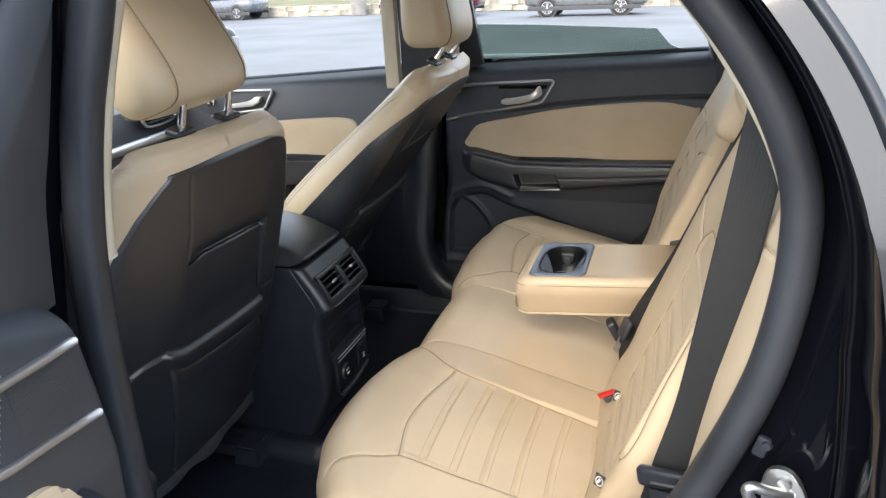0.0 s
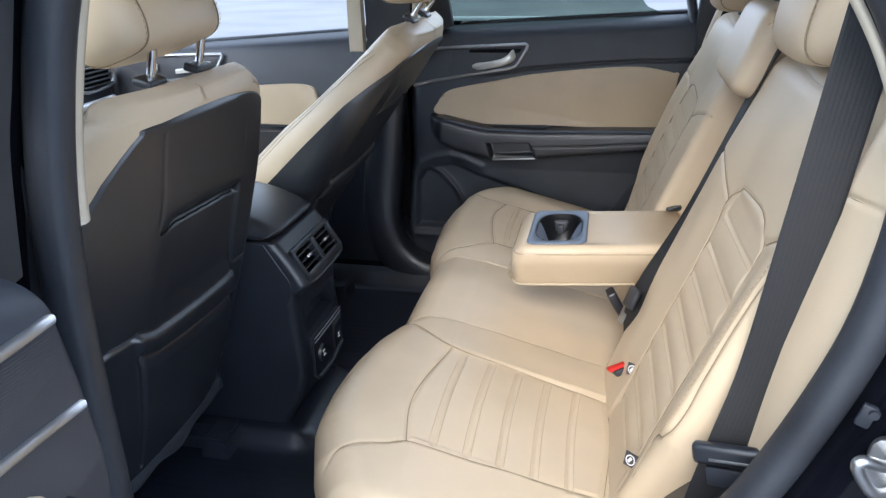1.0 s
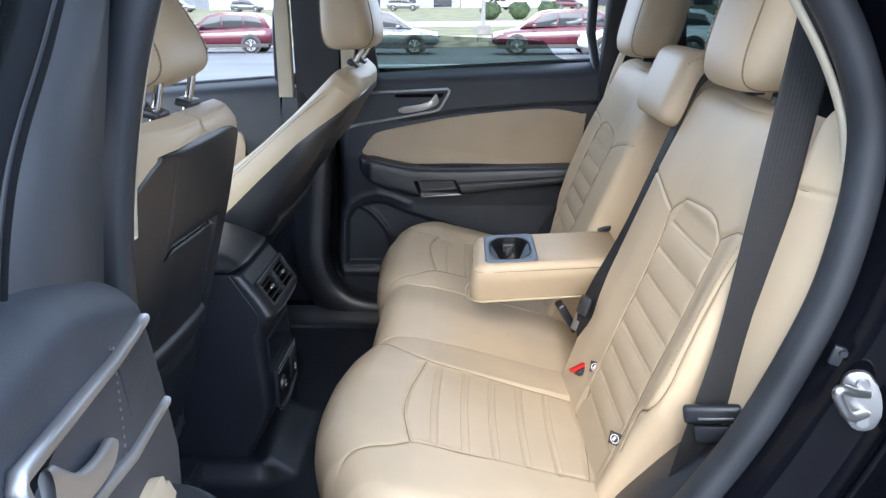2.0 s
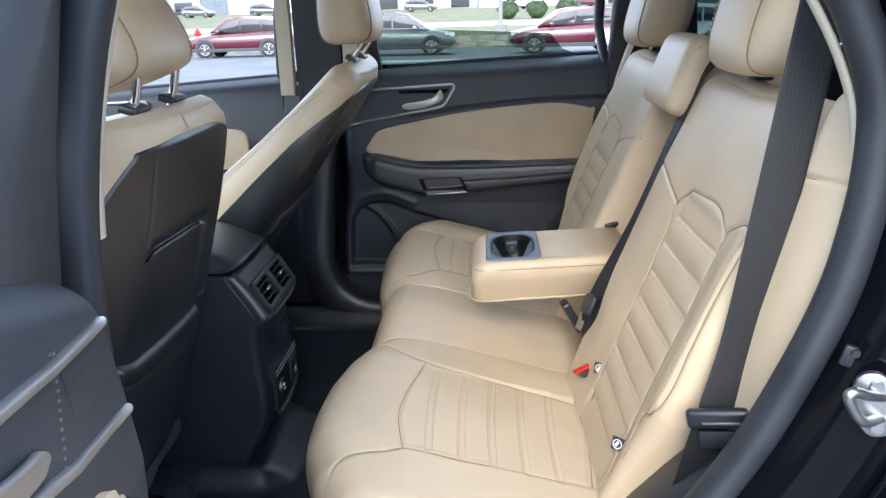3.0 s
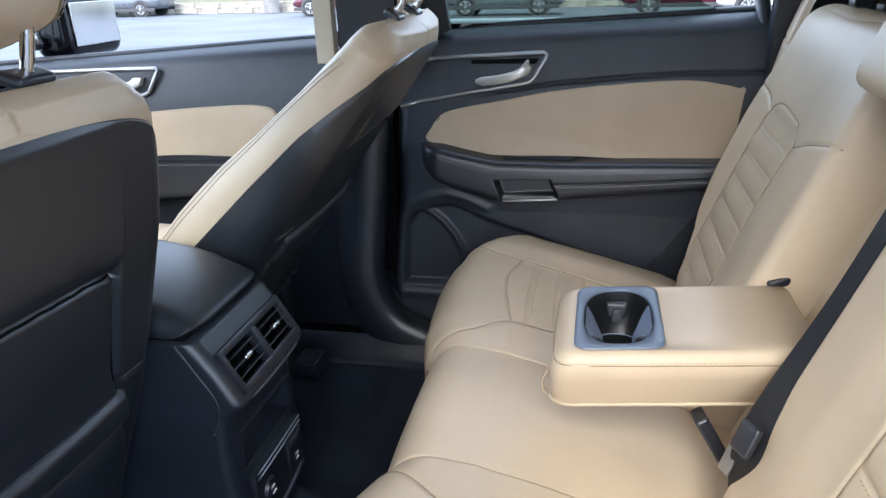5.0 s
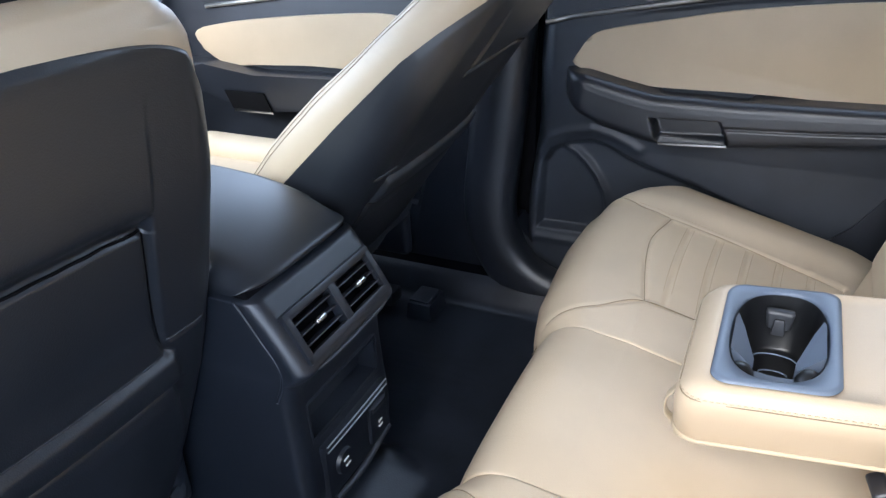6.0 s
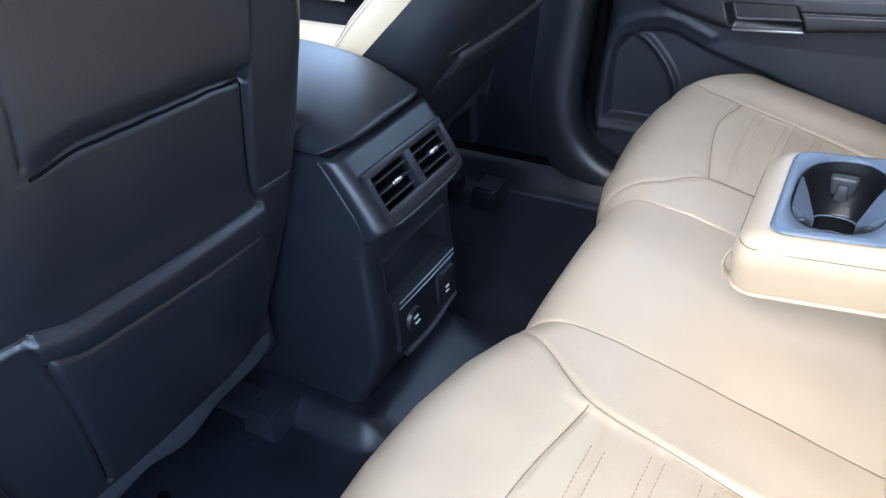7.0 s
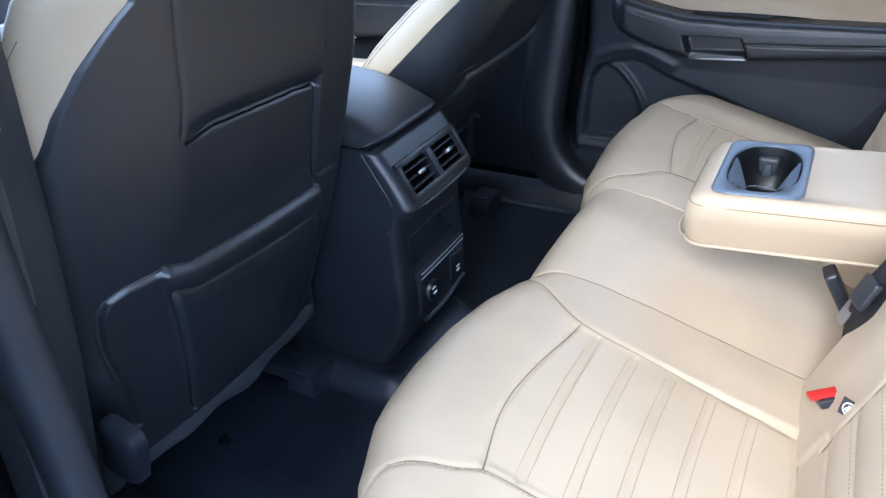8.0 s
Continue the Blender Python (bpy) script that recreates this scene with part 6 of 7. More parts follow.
def front_door():
    door = empty("front_door", label="closed far front door with beige insert", category="car door")
    zs = np.linspace(0.36, 1.20, 60)
    Z, T = np.meshgrid(zs, np.linspace(0, 1, 40), indexing="ij")
    X = -1.98 + T * (1.98 - 0.925)
    Y = np.interp(Z, [0.36, 0.6, 0.76, 0.86, 0.92, 1.00, 1.08, 1.14, 1.17, 1.19, 1.20], [0.80, 0.795, 0.795, 0.785, 0.782, 0.788, 0.80, 0.812, 0.82, 0.835, 0.86])
    Z = 0.36 + (Z - 0.36) * (1.165 + 0.068 * (X + 0.97) - 0.36) / 0.84
    mesh_object("door_lining", np.stack([X, Y, Z], -1).reshape(-1, 3), grid_faces(60, 40, flip=True), SOFT_PLASTIC, door, "black door lining")
    plate("door_skin", [(-2.0, 0.36), (-0.93, 0.36), (-0.93, 1.15), (-2.0, 1.08)], 0.06, side_place(0.94, 1), PAINT, door)
    out = [(-1.66, 0.940), (-1.573, 0.968), (-1.40, 0.990), (-1.20, 1.006), (-1.094, 1.008), (-1.05, 0.99), (-1.045, 0.93), (-1.07, 0.885), (-1.30, 0.883), (-1.45, 0.876), (-1.58, 0.874)]
    plate("soft_insert", [(p[0], p[1]) for p in smooth_line([(a, b, 0) for a, b in out], 4, closed=True)], 0.014, side_place(0.790, 1, 0.10, 0.95), LEATHER, door, "padded beige door insert", bevel=0.007)
    out = [(-1.70, 0.88), (-1.66, 0.82), (-1.56, 0.785), (-1.40, 0.770), (-1.00, 0.81), (-0.98, 0.875), (-1.25, 0.868), (-1.45, 0.862), (-1.60, 0.88)]
    plate("arm_ledge", out, 0.075, side_place(0.795, 1), BLACK_PLASTIC, door, "black moulded door armrest", bevel=0.016)
    # flat near-black plate paints the shade inside the pull cup
    plate("pull_cup_shade", [(-1.54, 0.82), (-1.52, 0.775), (-1.40, 0.775), (-1.42, 0.82)], 0.004, side_place(0.7185, 1), SHADE_BLACK, door, bevel=0.001)
    plate("pull_strip", [(-1.52, 0.766), (-1.40, 0.768), (-1.402, 0.775), (-1.52, 0.774)], 0.006, side_place(0.724, 1), SATIN, door, bevel=0.002)
    pts = [(-1.79, 1.087), (-1.50, 1.096), (-1.372, 1.099), (-1.366, 1.093), (-1.395, 1.040), (-1.41, 1.033), (-1.62, 1.007)]
    v, f = sweep([(x, 0.796 + 0.10 * (z - 1.05), z) for x, z in pts], ring(0.006, 0.005, 8, 0.7), (0, 1, 0))
    mesh_object("bezel", v, f, BEZEL, door, "satin silver bezel strip")
    plate("bezel_plate", [(-1.77, 1.083), (-1.375, 1.095), (-1.405, 1.038), (-1.63, 1.012)], 0.003, side_place(0.803, 1, 0.10, 1.05), DARK_GREY, door, bevel=0.001)
    plate("handle_recess", [(-1.55, 1.03), (-1.41, 1.045), (-1.385, 1.09), (-1.56, 1.086)], 0.004, side_place(0.803, 1, 0.10, 1.05), DARK_GREY, door, bevel=0.001)
    plate("door_handle", [(-1.53, 1.038), (-1.44, 1.045), (-1.412, 1.058), (-1.405, 1.077), (-1.43, 1.077), (-1.45, 1.06), (-1.53, 1.052)], 0.018, side_place(0.797, 1, 0.10, 1.05), HANDLE, door, "satin silver inside door handle", bevel=0.005)
    for x in (-1.625, -1.605):
        bm = bmesh.new()
        rbox(bm, 0.012, 0.008, 0.026, (x, 0.795, 1.055), 0.003)
        part("seat_switch", bm, SATIN, door)
    v, f = sweep(smooth_line([(-1.98, 0.865, 1.100), (-1.5, 0.867, 1.130), (-0.92, 0.867, 1.168)], 6), ring(0.010, 0.008, 8), (0, 1, 0))
    mesh_object("sill_strip", v, f, RUBBER, door)
    v, f = sweep(smooth_line([(-0.93, 0.86, 1.15), (-0.91, 0.81, 1.36), (-0.87, 0.75, 1.54), (-1.2, 0.73, 1.58), (-1.7, 0.76, 1.42), (-2.05, 0.80, 1.18)], 6), ring(0.02, 0.02, 10, 0.7), (0, 1, 0))
    mesh_object("window_frame", v, f, RUBBER, door)


front_door()


# ---------------------------------------------------------------- belts and buckles
def belt(name, label, pts, normals, width=0.047, thick=0.0016):
    """A webbing strap through the points; normals face its flat side."""
    th = empty(name, tuple(pts[-1]), label, "seat belt")
    P = np.array(smooth_line(pts, 10))
    N = np.array(smooth_line(normals, 10))
    T = np.gradient(P, axis=0)
    W = np.cross(T, N)
    W /= np.linalg.norm(W, axis=1)[:, None]
    N = np.cross(W, T)
    N /= np.linalg.norm(N, axis=1)[:, None]
    V = []
    k = 55
    for p, w, n in zip(P, W, N):
        for j in range(k):
            t = j / (k - 1) - 0.5
            ridge = 0.00009 * math.cos(t * math.pi * 2 * 11)
            V.append(p + w * width * t + n * (thick * 0.5 + ridge - 0.0006 * (abs(t) > 0.45)))
        for j in range(k - 1, -1, -1):
            V.append(p + w * width * (j / (k - 1) - 0.5) - n * thick * 0.5)
    o = Vector(pts[-1])
    n = len(P)
    mesh_object("webbing", [Vector(v) - o for v in V], grid_faces(n, 2 * k, close_v=True), WEBBING, th)
    return th


def belts():
    b = belt("seat_belt", "black seat belt hanging beside the backrest with a parked tongue",
             [(0.128, -0.648, 1.60), (0.106, -0.655, 1.43), (0.085, -0.662, 1.27), (0.065, -0.668, 1.12), (0.042, -0.676, 0.96), (0.018, -0.686, 0.862), (-0.004, -0.688, 0.76), (-0.035, -0.685, 0.60)],
             [(-0.14, -0.98, 0.1)] * 6 + [(-0.33, -0.93, 0.1)] * 2, width=0.050)
    o = Vector((-0.035, -0.68, 0.60))
    wdir = Vector((0.90, -0.36, 0.22)).normalized()
    ndir = Vector((-0.36, -0.92, 0.08)).normalized()
    udir = ndir.cross(wdir).normalized()
    ndir = wdir.cross(udir)
    m = Matrix.Translation(Vector((0.014, -0.694, 0.861)) - o) @ Matrix((wdir, udir, ndir)).transposed().to_4x4()
    bm = bmesh.new()
    rbox(bm, 0.078, 0.026, 0.016, (0, 0, 0.004), 0.0075, 3)
    t = part("tongue_cover", bm, BLACK_PLASTIC, b, "black tongue cover")
    t.matrix_local = m
    bm = bmesh.new()
    rbox(bm, 0.046, 0.0035, 0.004, (0.004, -0.004, 0.0115), 0.001)
    part("slot", bm, STEEL, t, "bright steel slot edge")
    bm = bmesh.new()
    rbox(bm, 0.054, 0.024, 0.008, (0, -0.030, 0.001), 0.003, 2)
    part("loop_stop", bm, BLACK_PLASTIC, t)
    # middle belt from behind the near backrest down to the bight
    p = [back_point(0.73, -0.15, -0.05), back_point(0.672, -0.125, 0.0), back_point(0.58, -0.108, 0.004), back_point(0.35, -0.118, 0.006), back_point(0.20, -0.148, 0.016), back_point(0.14, -0.165, 0.018), back_point(0.07, -0.172, -0.012)]
    c = belt("seat_belt", "narrow view of the black middle belt lying along the backrest edge", [tuple(q) for q in p], [(-0.931, 0.0, 0.365)] * 4 + [(-0.80, -0.45, 0.36)] * 3)
    q = Vector(back_point(0.165, -0.166, 0.030)) - Vector(p[-1])
    bm = bmesh.new()
    rbox(bm, 0.011, 0.031, 0.040, (0, 0, 0), 0.0045, 3)
    tg = part("tongue_cover", bm, BLACK_PLASTIC, c, "black tongue cover")
    tg.matrix_local = Matrix.Translation(q) @ pose(0, 0, 0, 0, 22, 25)
    bm = bmesh.new()
    rbox(bm, 0.0025, 0.020, 0.036, (0, 0, 0), 0.001)
    pl = part("tongue_plate", bm, STEEL, c)
    pl.matrix_local = Matrix.Translation(q + Vector((-0.012, 0.02, -0.045))) @ pose(0, 0, 0, 0, 22, 25)
    # buckles in the bight
    for at, turn, red in (((-0.090, -0.262, 0.699), (-14, -14, 26), True), ((-0.108, -0.062, 0.742), (0, -30, 10), False), ((-0.06, 0.30, 0.675), (0, -55, 20), False)):
        th = empty("belt_buckle", at, "black belt buckle with red button in the seat bight" if red else "black belt buckle half hidden in the seat bight", "buckle", "buckles in the rear bench")
        bm = bmesh.new()
        if red:
            rbox(bm, 0.050, 0.023, 0.012, (0.008, 0, -0.001), 0.003, 2)
        else:
            rbox(bm, 0.018, 0.034, 0.075, (0, 0, -0.020), 0.005, 3)
        o1 = part("buckle_body", bm, BLACK_PLASTIC, th)
        o1.matrix_local = pose(0, 0, 0, *turn)
        if red:
            bm = bmesh.new()
            rbox(bm, 0.042, 0.015, 0.006, (-0.004, 0.002, 0.0065), 0.0015, 2)
            o2 = part("button", bm, RED, th, "red release button")
            o2.matrix_local = pose(0, 0, 0, *turn)
    # dark belt guide on the far backrest's inner edge
    th = empty("belt_guide", (0.018, 0.140, 0.872), "small black plastic belt guide beside the armrest", "belt guide")
    bm = bmesh.new()
    rbox(bm, 0.052, 0.020, 0.018, (0, 0, 0), 0.007, 3, turn=Euler((0, radians(-20), radians(12))).to_matrix())
    part("guide_body", bm, BLACK_PLASTIC, th)
    # sewn cloth tags
    for at, turn in (((-0.075, -0.312, 0.729), (0, 15, 58)), ((-0.082, -0.553, 0.726), (0, 15, 50))):
        th = empty("anchor_tag", tuple(at), "small dark cloth tag with white round mark", "tag", "anchor tags")
        bm = bmesh.new()
        rbox(bm, 0.0015, 0.021, 0.021, (0, 0, 0), 0.0004, 1)
        o1 = part("cloth", bm, LABEL_DARK, th)
        o1.matrix_local = pose(0, 0, 0, *turn)
        bm = bmesh.new()
        bmesh.ops.create_circle(bm, segments=20, radius=0.0078)
        bmesh.ops.create_circle(bm, segments=20, radius=0.0062)
        bmesh.ops.bridge_loops(bm, edges=bm.edges)
        bmesh.ops.transform(bm, matrix=Matrix.Translation((-0.0014, 0, 0)) @ pose(0, 0, 0, 0, 90, 0), verts=bm.verts)
        rbox(bm, 0.0006, 0.004, 0.008, (-0.0012, 0.001, 0), 0, turn=Euler((radians(30), 0, 0)).to_matrix())
        o2 = part("mark", bm, LABEL_WHITE, th, smooth=False)
        o2.matrix_local = pose(0, 0, 0, *turn)


belts()
belt("seat_belt", "black front seat belt hanging down the far pillar", [(-0.80, 0.722, 1.60), (-0.808, 0.735, 1.40), (-0.818, 0.745, 1.20), (-0.83, 0.752, 0.95), (-0.845, 0.74, 0.70)], [(0.1, -1, 0)] * 5, width=0.048)


# ---------------------------------------------------------------- floor mat
def floor_mat():
    th = empty("floor_mat", (0, 0, 0.36), "black moulded rubber floor mat covering the rear footwell", "floor mat")
    xs = np.linspace(-1.35, -0.42, 90)
    ys = np.linspace(-0.72, 0.72, 140)
    X, Y = np.meshgrid(xs, ys, indexing="ij")
    Z = 0.004 + 0.0 * X
    Z += 0.020 * np.exp(-((np.abs(Y - CY) - 0.155) / 0.02) ** 4) * smoothstep(-0.74, -0.80, X)       # raised lip along the tunnel
    Z += 0.035 * smoothstep(0.17, 0.12, np.abs(Y - CY)) * smoothstep(-0.70, -0.80, X)
    Z += 0.06 * smoothstep(0.66, 0.72, np.abs(Y)) + 0.05 * smoothstep(-0.47, -0.42, X)
    Z += 0.0022 * np.sin(Y * 260) * (1 - smoothstep(0.40, 0.46, np.abs(np.abs(Y) - 0.02))) * smoothstep(-1.08, -1.05, X) * (1 - smoothstep(-0.76, -0.72, X)) * smoothstep(0.20, 0.24, np.abs(Y)) * 0.5
    V = np.stack([X, Y, Z], -1).reshape(-1, 3)
    mesh_object("mat_sheet", V, grid_faces(90, 140), MAT_RUBBER, th)
    bm = bmesh.new()
    bmesh.ops.create_cone(bm, cap_ends=True, segments=20, radius1=0.011, radius2=0.009, depth=0.006, matrix=Matrix.Translation((-1.0, -0.396, 0.006)))
    part("stud", bm, SHADE_BLACK, th, "black fixing stud")


floor_mat()


# ---------------------------------------------------------------- dashboard
def dashboard():
    th = empty("dashboard", (-1.80, 0, 0.60), "black dashboard with a silver-trimmed air vent", "dashboard")
    bm = bmesh.new()
    prism(bm, [(-2.2, 0.62), (-1.80, 0.62), (-1.74, 0.75), (-1.76, 0.92), (-1.80, 1.06), (-1.90, 1.10), (-2.25, 1.06)], 1.58,
          Matrix(((1, 0, 0, 1.80), (0, 0, 1, -0.79), (0, 1, 0, -0.60), (0, 0, 0, 1))), 0.02)
    part("dash_body", bm, SOFT_PLASTIC, th)
    v, f = sweep(smooth_line([(-1.745 + 1.8, -0.75, 0.955 - 0.6), (-1.74 + 1.8, 0.2, 0.955 - 0.6), (-1.745 + 1.8, 0.74, 0.960 - 0.6)], 6), ring(0.012, 0.016, 10, 0.7), (1, 0, 0))
    mesh_object("trim_strip", v, f, SILVER_TRIM, th, "brushed silver dash strip")
    vent = empty("air_vent", (0.035, 0.70, 0.44))
    vent.parent = th
    vent["label"] = "slatted dash vent with silver surround"
    v, f = sweep(smooth_line([(0, -0.085, 0.045), (0, 0.05, 0.042), (0, 0.088, 0.0), (0, 0.06, -0.036), (0, -0.085, -0.036)], 4, closed=True), ring(0.007, 0.006, 8), (1, 0, 0), closed=True)
    mesh_object("surround", v, f, SILVER_TRIM, vent)
    # near-black back paints the shade behind the slats
    bm = bmesh.new()
    rbox(bm, 0.01, 0.15, 0.075, (-0.004, -0.01, 0.003), 0.004)
    part("vent_back", bm, SHADE_BLACK, vent)
    for k in range(5):
        bm = bmesh.new()
        rbox(bm, 0.016, 0.145, 0.004, (0.006, -0.01, -0.026 + 0.0145 * k), 0.001, 1)
        part("slat", bm, DARK_GREY, vent)


dashboard()


def side_mirror():
    th = empty("side_mirror", (-1.71, 1.03, 1.185), "black far side door mirror", "mirror")
    hm = bmesh.new()
    rbox(hm, 0.12, 0.28, 0.19, (-0.03, 0.0, 0.015), 0.055, 5, taper=(0.85, 0.92))
    part("housing", hm, PAINT, th)
    bm = bmesh.new()
    rbox(bm, 0.004, 0.20, 0.115, (0.029, 0.0, 0.015), 0.001, 1)
    part("mirror_glass", bm, CHROME, th, "mirror glass")
    bm = bmesh.new()
    rbox(bm, 0.06, 0.08, 0.035, (-0.06, -0.13, -0.03), 0.015, 2)
    part("arm", bm, PAINT, th)


side_mirror()


# ---------------------------------------------------------------- outside: parked cars, wall, grass, poles, buildings
def parked_car(label, colour_mat, x, y, heading, group="parked cars"):
    """A mid-size crossover built nose towards +x, about 4.8 m long."""
    car = empty("parked_car", (0, 0, 0), label, "car", group)
    car.matrix_world = place_flat(x, y, heading)
    stations = [(-2.38, 0.60, 0.95, 0.72), (-2.32, 0.42, 1.08, 0.84), (-2.0, 0.34, 1.12, 0.92), (-1.2, 0.28, 1.10, 0.95), (0.0, 0.26, 1.06, 0.96), (1.0, 0.28, 1.03, 0.95), (1.55, 0.32, 0.98, 0.93), (2.1, 0.34, 0.88, 0.86), (2.33, 0.40, 0.74, 0.70), (2.40, 0.48, 0.62, 0.55)]
    V = []
    ringn = 20
    for sx, z0, z1, w in stations:
        for j in range(ringn):
            a = 2 * math.pi * j / ringn
            c, s = math.cos(a), math.sin(a)
            V.append((sx, w * math.copysign(abs(c) ** 0.45, c), (z0 + z1) / 2 + (z1 - z0) / 2 * math.copysign(abs(s) ** 0.6, s)))
    F = grid_faces(len(stations), ringn, close_v=True) + [tuple(range(ringn)), tuple(range((len(stations) - 1) * ringn, len(stations) * ringn))[::-1]]
    mesh_object("body", V, F, colour_mat, car)
    # cabin: roof and pillars with glass inset
    cab = [(-2.28, 1.02), (-2.02, 1.46), (-1.72, 1.62), (-0.9, 1.70), (-0.1, 1.70), (0.45, 1.62), (1.30, 1.04)]
    bm = bmesh.new()
    prism(bm, cab, 1.36, Matrix(((1, 0, 0, 0), (0, 0, 1, -0.68), (0, 1, 0, 0), (0, 0, 0, 1))), 0.08, 3)
    part("roof", bm, colour_mat, car)
    for s in (-1, 1):
        for pane in ([(-1.98, 1.12), (-1.78, 1.47), (-1.12, 1.56), (-1.12, 1.12)], [(-1.06, 1.11), (-1.06, 1.565), (-0.18, 1.575), (-0.18, 1.09)], [(-0.12, 1.09), (-0.12, 1.575), (0.36, 1.52), (0.98, 1.07)]):
            plate("side_window", pane, 0.03, Matrix(((1, 0, 0, 0), (0, 0, s, s * 0.665), (0, 1, 0, 0), (0, 0, 0, 1))), DARK_PANE, car, "dark side window", bevel=0.004)
        plate("lower_cladding", [(-2.2, 0.26), (2.2, 0.26), (2.2, 0.40), (-2.2, 0.42)], 0.03, Matrix(((1, 0, 0, 0), (0, 0, s, s * 0.945), (0, 1, 0, 0), (0, 0, 0, 1))), CLADDING, car)
        bm = bmesh.new()
        rbox(bm, 0.36, 0.14, 0.13, (2.12, s * 0.70, 0.78), 0.04, 2, turn=Euler((0, radians(10), s * radians(-24))).to_matrix())
        part("headlight", bm, LABEL_WHITE, car, "clear headlight")
        bm = bmesh.new()
        rbox(bm, 0.16, 0.20, 0.12, (0.78, s * 0.98, 1.10), 0.04, 2)
        part("door_mirror", bm, colour_mat, car)
        for wx in (-1.42, 1.43):
            wheel = empty("wheel", (wx, s * 0.86, 0.36))
            wheel.parent = car
            V, F = sweep([(0.29 * math.cos(a), 0, 0.29 * math.sin(a)) for a in [2 * math.pi * k / 28 for k in range(28)]], ring(0.11, 0.075, 10, 0.6), (0, 1, 0), closed=True)
            mesh_object("tyre", V, F, TYRE, wheel)
            bm = bmesh.new()
            bmesh.ops.create_cone(bm, cap_ends=True, segments=24, radius1=0.235, radius2=0.235, depth=0.10, matrix=pose(0, s * 0.03, 0, 90, 0, 0))
            part("brake_shadow", bm, TYRE, wheel)
            bm = bmesh.new()
            for k in range(10):
                a = 2 * math.pi * (k + 0.17 * (-1) ** k) / 10
                rbox(bm, 0.19, 0.03, 0.030, (0.135 * math.cos(a), s * 0.090, 0.135 * math.sin(a)), 0.006, 1, turn=Euler((0, -a, 0)).to_matrix())
            for k in range(28):
                a = 2 * math.pi * k / 28
                rbox(bm, 0.022, 0.05, 0.055, (0.226 * math.cos(a), s * 0.085, 0.226 * math.sin(a)), 0, turn=Euler((0, -a, 0)).to_matrix())
            bmesh.ops.create_cone(bm, cap_ends=True, segments=14, radius1=0.05, radius2=0.045, depth=0.04, matrix=pose(0, s * 0.10, 0, 90, 0, 0))
            part("rim", bm, ALLOY, wheel)
            bm = bmesh.new()
            bmesh.ops.create_cone(bm, cap_ends=True, segments=28, radius1=0.43, radius2=0.42, depth=0.10, matrix=pose(wx, s * 0.90, 0.38, 90, 0, 0))
            part("wheel_arch", bm, CLADDING, car)
    bm = bmesh.new()
    rbox(bm, 0.06, 0.95, 0.26, (2.36, 0, 0.60), 0.03, 2)
    part("grille", bm, CLADDING, car)
    return car


MAROON = material("maroon_paint", (0.085, 0.010, 0.020), 0.22, coat=1.0, stain=0.05)
SILVER = material("silver_paint", (0.15, 0.16, 0.17), 0.30, metal=0.2, coat=1.0, stain=0.05)
WHITE = material("white_paint", (0.75, 0.76, 0.78), 0.25, coat=1.0, stain=0.04)
GREY_CAR = material("grey_paint", (0.09, 0.10, 0.12), 0.25, coat=1.0, stain=0.04)


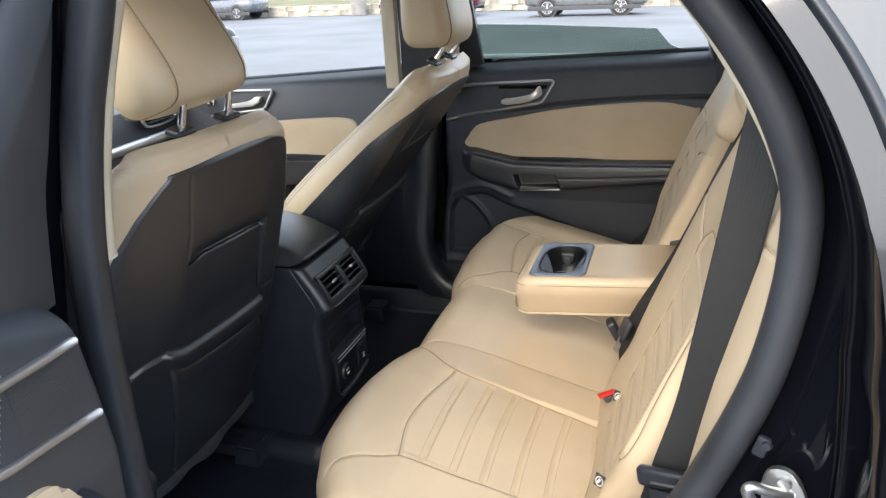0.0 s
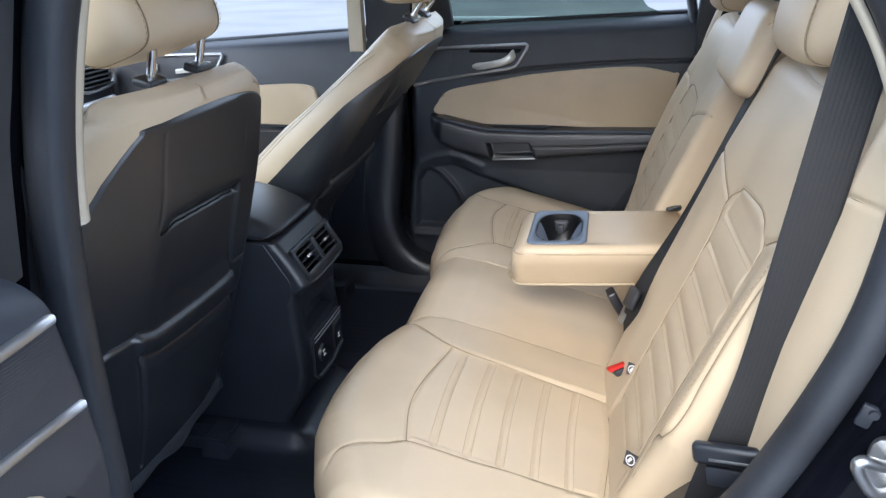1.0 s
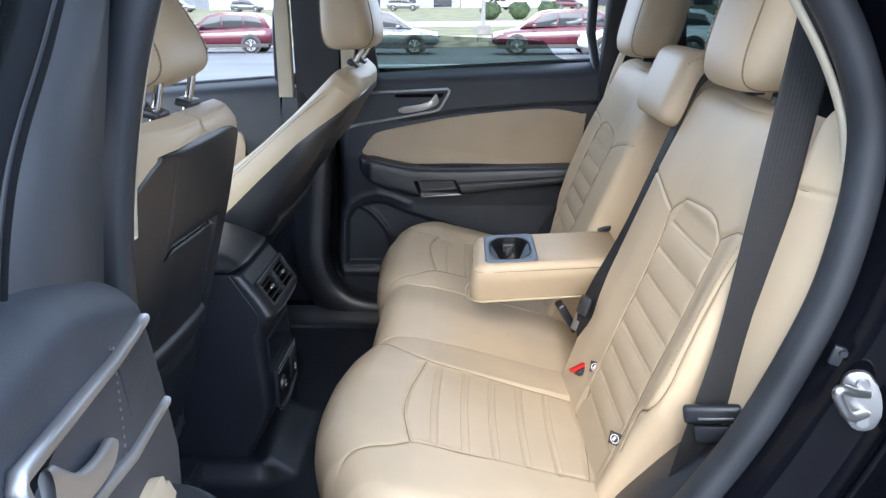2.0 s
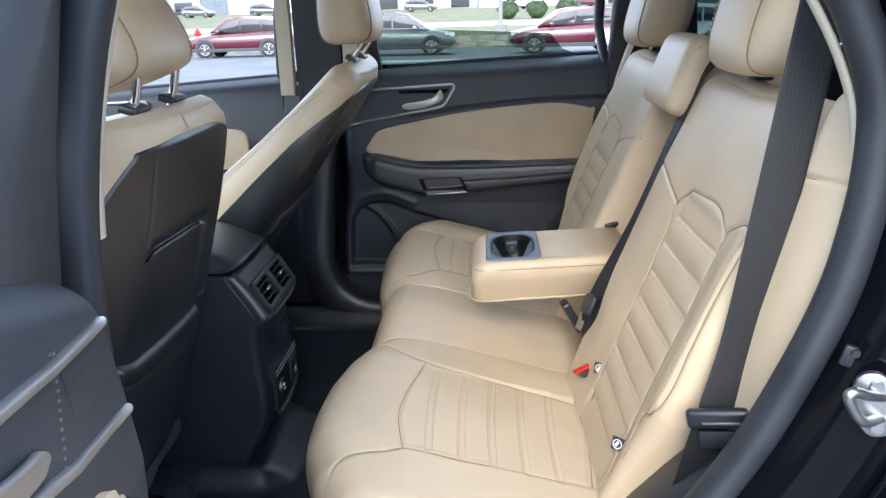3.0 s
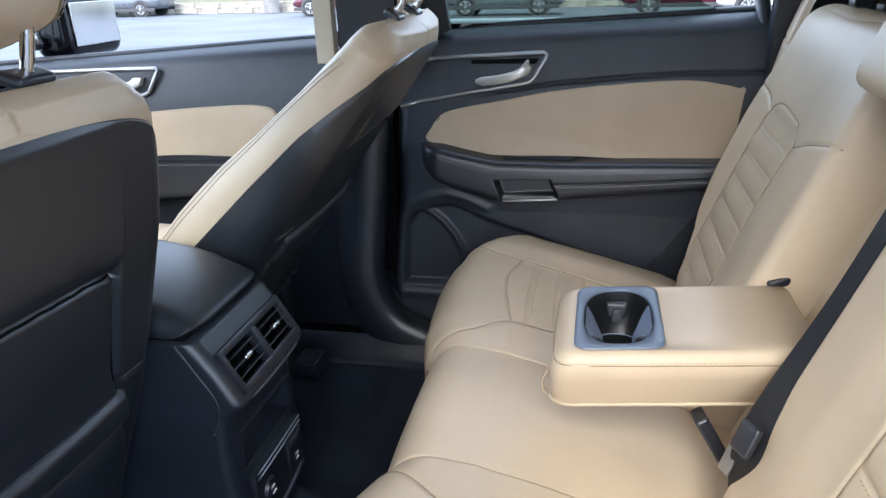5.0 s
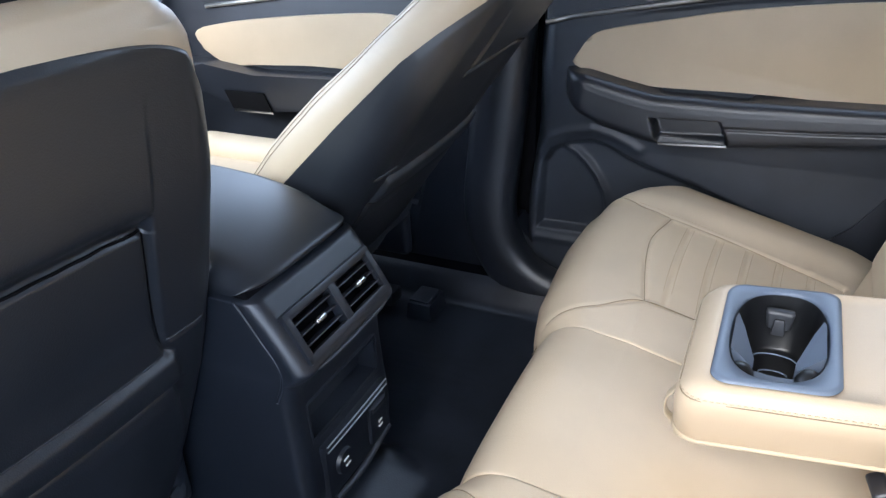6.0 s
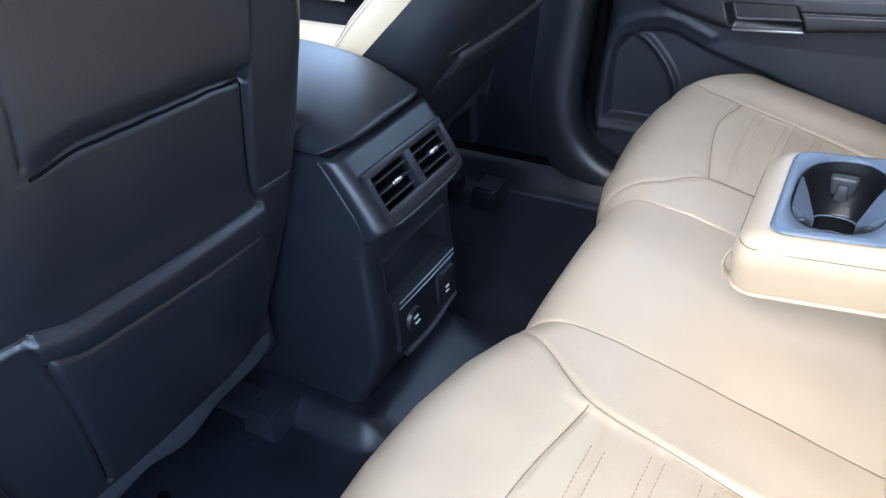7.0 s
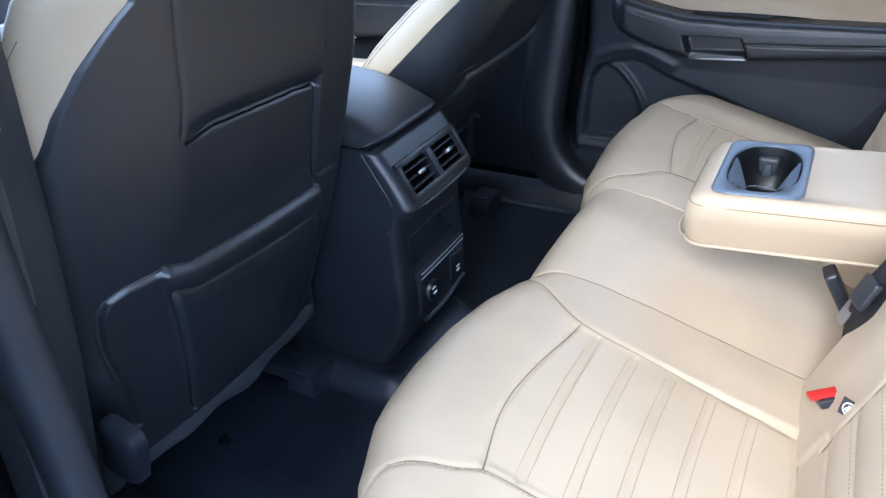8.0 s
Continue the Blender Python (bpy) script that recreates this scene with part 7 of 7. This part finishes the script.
def street():
    parked_car("dark red crossover parked along the lot edge", MAROON, -11.2, 32.3, 180)
    parked_car("silver crossover parked along the lot edge", SILVER, -3.95, 30.1, 0)
    parked_car("dark red crossover parked beside a white car", MAROON, 2.95, 29.2, 180)
    parked_car("white crossover with its nose towards the lane", WHITE, 5.9, 25.6, 172)
    parked_car("dark grey crossover parked far down the lot", GREY_CAR, -24.0, 35.0, 180)
    # low stone wall of rough blocks
    wall = empty("stone_wall", (0, 36.5, lot_z(36.5)), "low pale stone retaining wall along the lot", "wall", kind="structure")
    rnd = random.Random(4)
    shapes = []
    for k in range(6):
        bm = bmesh.new()
        rbox(bm, 0.9 + 0.12 * k, 0.35, 0.26, (0, 0, 0), 0.03, 2)
        for v in bm.verts:
            v.co += Vector((rnd.uniform(-0.015, 0.015), rnd.uniform(-0.02, 0.02), rnd.uniform(-0.012, 0.012)))
        me = bpy.data.meshes.new("block")
        bm.to_mesh(me)
        bm.free()
        me.materials.append(STONE)
        shapes.append((0.9 + 0.12 * k, me))
    for row in range(2):
        x = -38 + 0.4 * row
        while x < 18:
            w, me = rnd.choice(shapes)
            b = new("block", me)
            b.parent = wall
            b.location = (x + w / 2, rnd.uniform(-0.04, 0.04) + 0.08 * row, 0.14 + 0.27 * row)
            x += w + 0.02
    # grass verge, pale road, rising lawn
    def sheet(name, y0, y1, z0, z1, mat, label, cat):
        V = []
        for x in np.linspace(-170, 120, 80):
            for t in np.linspace(0, 1, 16):
                y = y0 + (y1 - y0) * t
                V.append((x, y, z0 + (z1 - z0) * t + 0.05 * noise.noise(Vector((x * 0.2, y * 0.2, 0)))))
        tagged(mesh_object(name, V, grid_faces(80, 16, flip=True), mat), label, cat, kind="structure")
    zw = lot_z(36.5)
    sheet("grass_verge", 36.7, 50, zw + 0.50, zw + 0.62, GRASS, "dry yellow-green grass verge behind the wall", "grass")
    sheet("far_road", 50, 63, zw + 0.60, zw + 0.72, CONCRETE, "pale far road beyond the verge", "road")
    sheet("lawn", 63, 140, zw + 0.72, zw + 1.55, GRASS, "yellow-green lawn rising beyond the road", "grass")
    # lamp poles on concrete feet
    for x, y in ((-16.3, 35.6), (0.4, 39.0)):
        p = empty("lamp_pole", (x, y, lot_z(y)), "grey lamp pole on a round concrete foot", "lamp pole", "lamp poles")
        bm = bmesh.new()
        bmesh.ops.create_cone(bm, cap_ends=True, segments=24, radius1=0.40, radius2=0.37, depth=1.0, matrix=Matrix.Translation((0, 0, 0.5)))
        bmesh.ops.bevel(bm, geom=[e for e in bm.edges if e.calc_face_angle(0) > 1], offset=0.03, segments=2, affect="EDGES")
        part("foot", bm, CONCRETE, p)
        bm = bmesh.new()
        bmesh.ops.create_cone(bm, cap_ends=True, segments=14, radius1=0.11, radius2=0.08, depth=8.0, matrix=Matrix.Translation((0, 0, 5.0)))
        part("pole", bm, POLE, p)
    # hydrant
    h = empty("fire_hydrant", (-15.6, 38.5, lot_z(36.5) + 0.50), "red fire hydrant on the grass", "hydrant")
    bm = bmesh.new()
    for r1, r2, d, z in ((0.16, 0.16, 0.05, 0.02), (0.11, 0.11, 0.5, 0.28), (0.15, 0.15, 0.05, 0.52), (0.13, 0.06, 0.14, 0.61), (0.03, 0.03, 0.06, 0.70)):
        bmesh.ops.create_cone(bm, cap_ends=True, segments=16, radius1=r1, radius2=r2, depth=d, matrix=Matrix.Translation((0, 0, z)))
    part("barrel", bm, RED, h)
    for s in (-1, 1):
        bm = bmesh.new()
        bmesh.ops.create_cone(bm, cap_ends=True, segments=12, radius1=0.06, radius2=0.06, depth=0.12, matrix=Matrix.Translation((s * 0.14, 0, 0.40)) @ pose(0, 0, 0, 0, 90, 0))
        part("outlet", bm, RED, h)
    # far cars and buildings
    base = lot_z(36.5) + 1.30
    for x, y, mat in ((-70, 112, WHITE), (-57, 112, GREY_CAR), (-44, 114, SILVER), (-33, 112, GREY_CAR), (4, 112, WHITE), (14, 114, MAROON), (-10, 112, SILVER), (24, 112, WHITE)):
        c = parked_car("small far-off parked car", mat, x, y, 20 if x > 0 else 0, "far parked cars")
        c.location.z = base
    for x0, w, y, hgt, trim in ((-100, 46, 142, 5.5, ORANGE), (-36, 34, 146, 6.5, RED), (14, 50, 142, 5.0, ORANGE)):
        b = empty("shop_building", (x0 + w / 2, y, base), "long white shop building with wide windows", "building", "shop buildings")
        bm = bmesh.new()
        rbox(bm, w, 16, hgt, (0, 8, hgt / 2), 0.1, 1)
        part("wall", bm, WALL_WHITE, b)
        bm = bmesh.new()
        rbox(bm, w + 0.6, 16.6, 0.5, (0, 8, hgt + 0.2), 0.05, 1)
        part("roof_edge", bm, CONCRETE, b)
        bm = bmesh.new()
        rbox(bm, w * 0.5, 0.3, 1.6, (-w * 0.12, -0.1, hgt - 1.6), 0.05, 1)
        part("fascia", bm, trim, b)
        n = int(w / 6.0)
        for k in range(n):
            bm = bmesh.new()
            rbox(bm, 3.4, 0.2, 2.2, (-w / 2 + (k + 0.5) * w / n, -0.02, 1.5), 0.03, 1)
            part("window", bm, DARK_PANE, b)
    for x in (1.5, 4.0, 6.5):
        s = empty("shrub", (x, 66, lot_z(36.5) + 0.72), "clipped dark green shrub by the far road", "shrub", "shrubs")
        V, F = [], []
        rr = random.Random(int(x * 10))
        for k in range(500):
            a, c = rr.uniform(0, 6.283), rr.uniform(-0.2, 1)
            r = 0.9 * rr.uniform(0.8, 1.05)
            p = Vector((r * math.cos(a) * math.sqrt(max(0, 1 - c * c * 0.7)), r * math.sin(a) * math.sqrt(max(0, 1 - c * c * 0.7)), 0.75 + 0.75 * c))
            q = Euler((rr.uniform(0, 6), rr.uniform(0, 6), 0)).to_matrix()
            i = len(V)
            V += [p + q @ Vector(t) for t in ((-0.09, 0, 0), (0, 0.05, 0.02), (0.09, 0, 0), (0, -0.05, 0.02))]
            F.append((i, i + 1, i + 2, i + 3))
        mesh_object("leaves", V, F, LEAF, s, smooth=False)
        bm = bmesh.new()
        bmesh.ops.create_icosphere(bm, subdivisions=3, radius=0.82, matrix=Matrix.Translation((0, 0, 0.75)) @ Matrix.Diagonal((1, 1, 0.92, 1)))
        for v in bm.verts:
            v.co += v.co.normalized() * 0.08 * noise.noise(v.co * 4)
        part("inner_growth", bm, LEAF, s)


street()
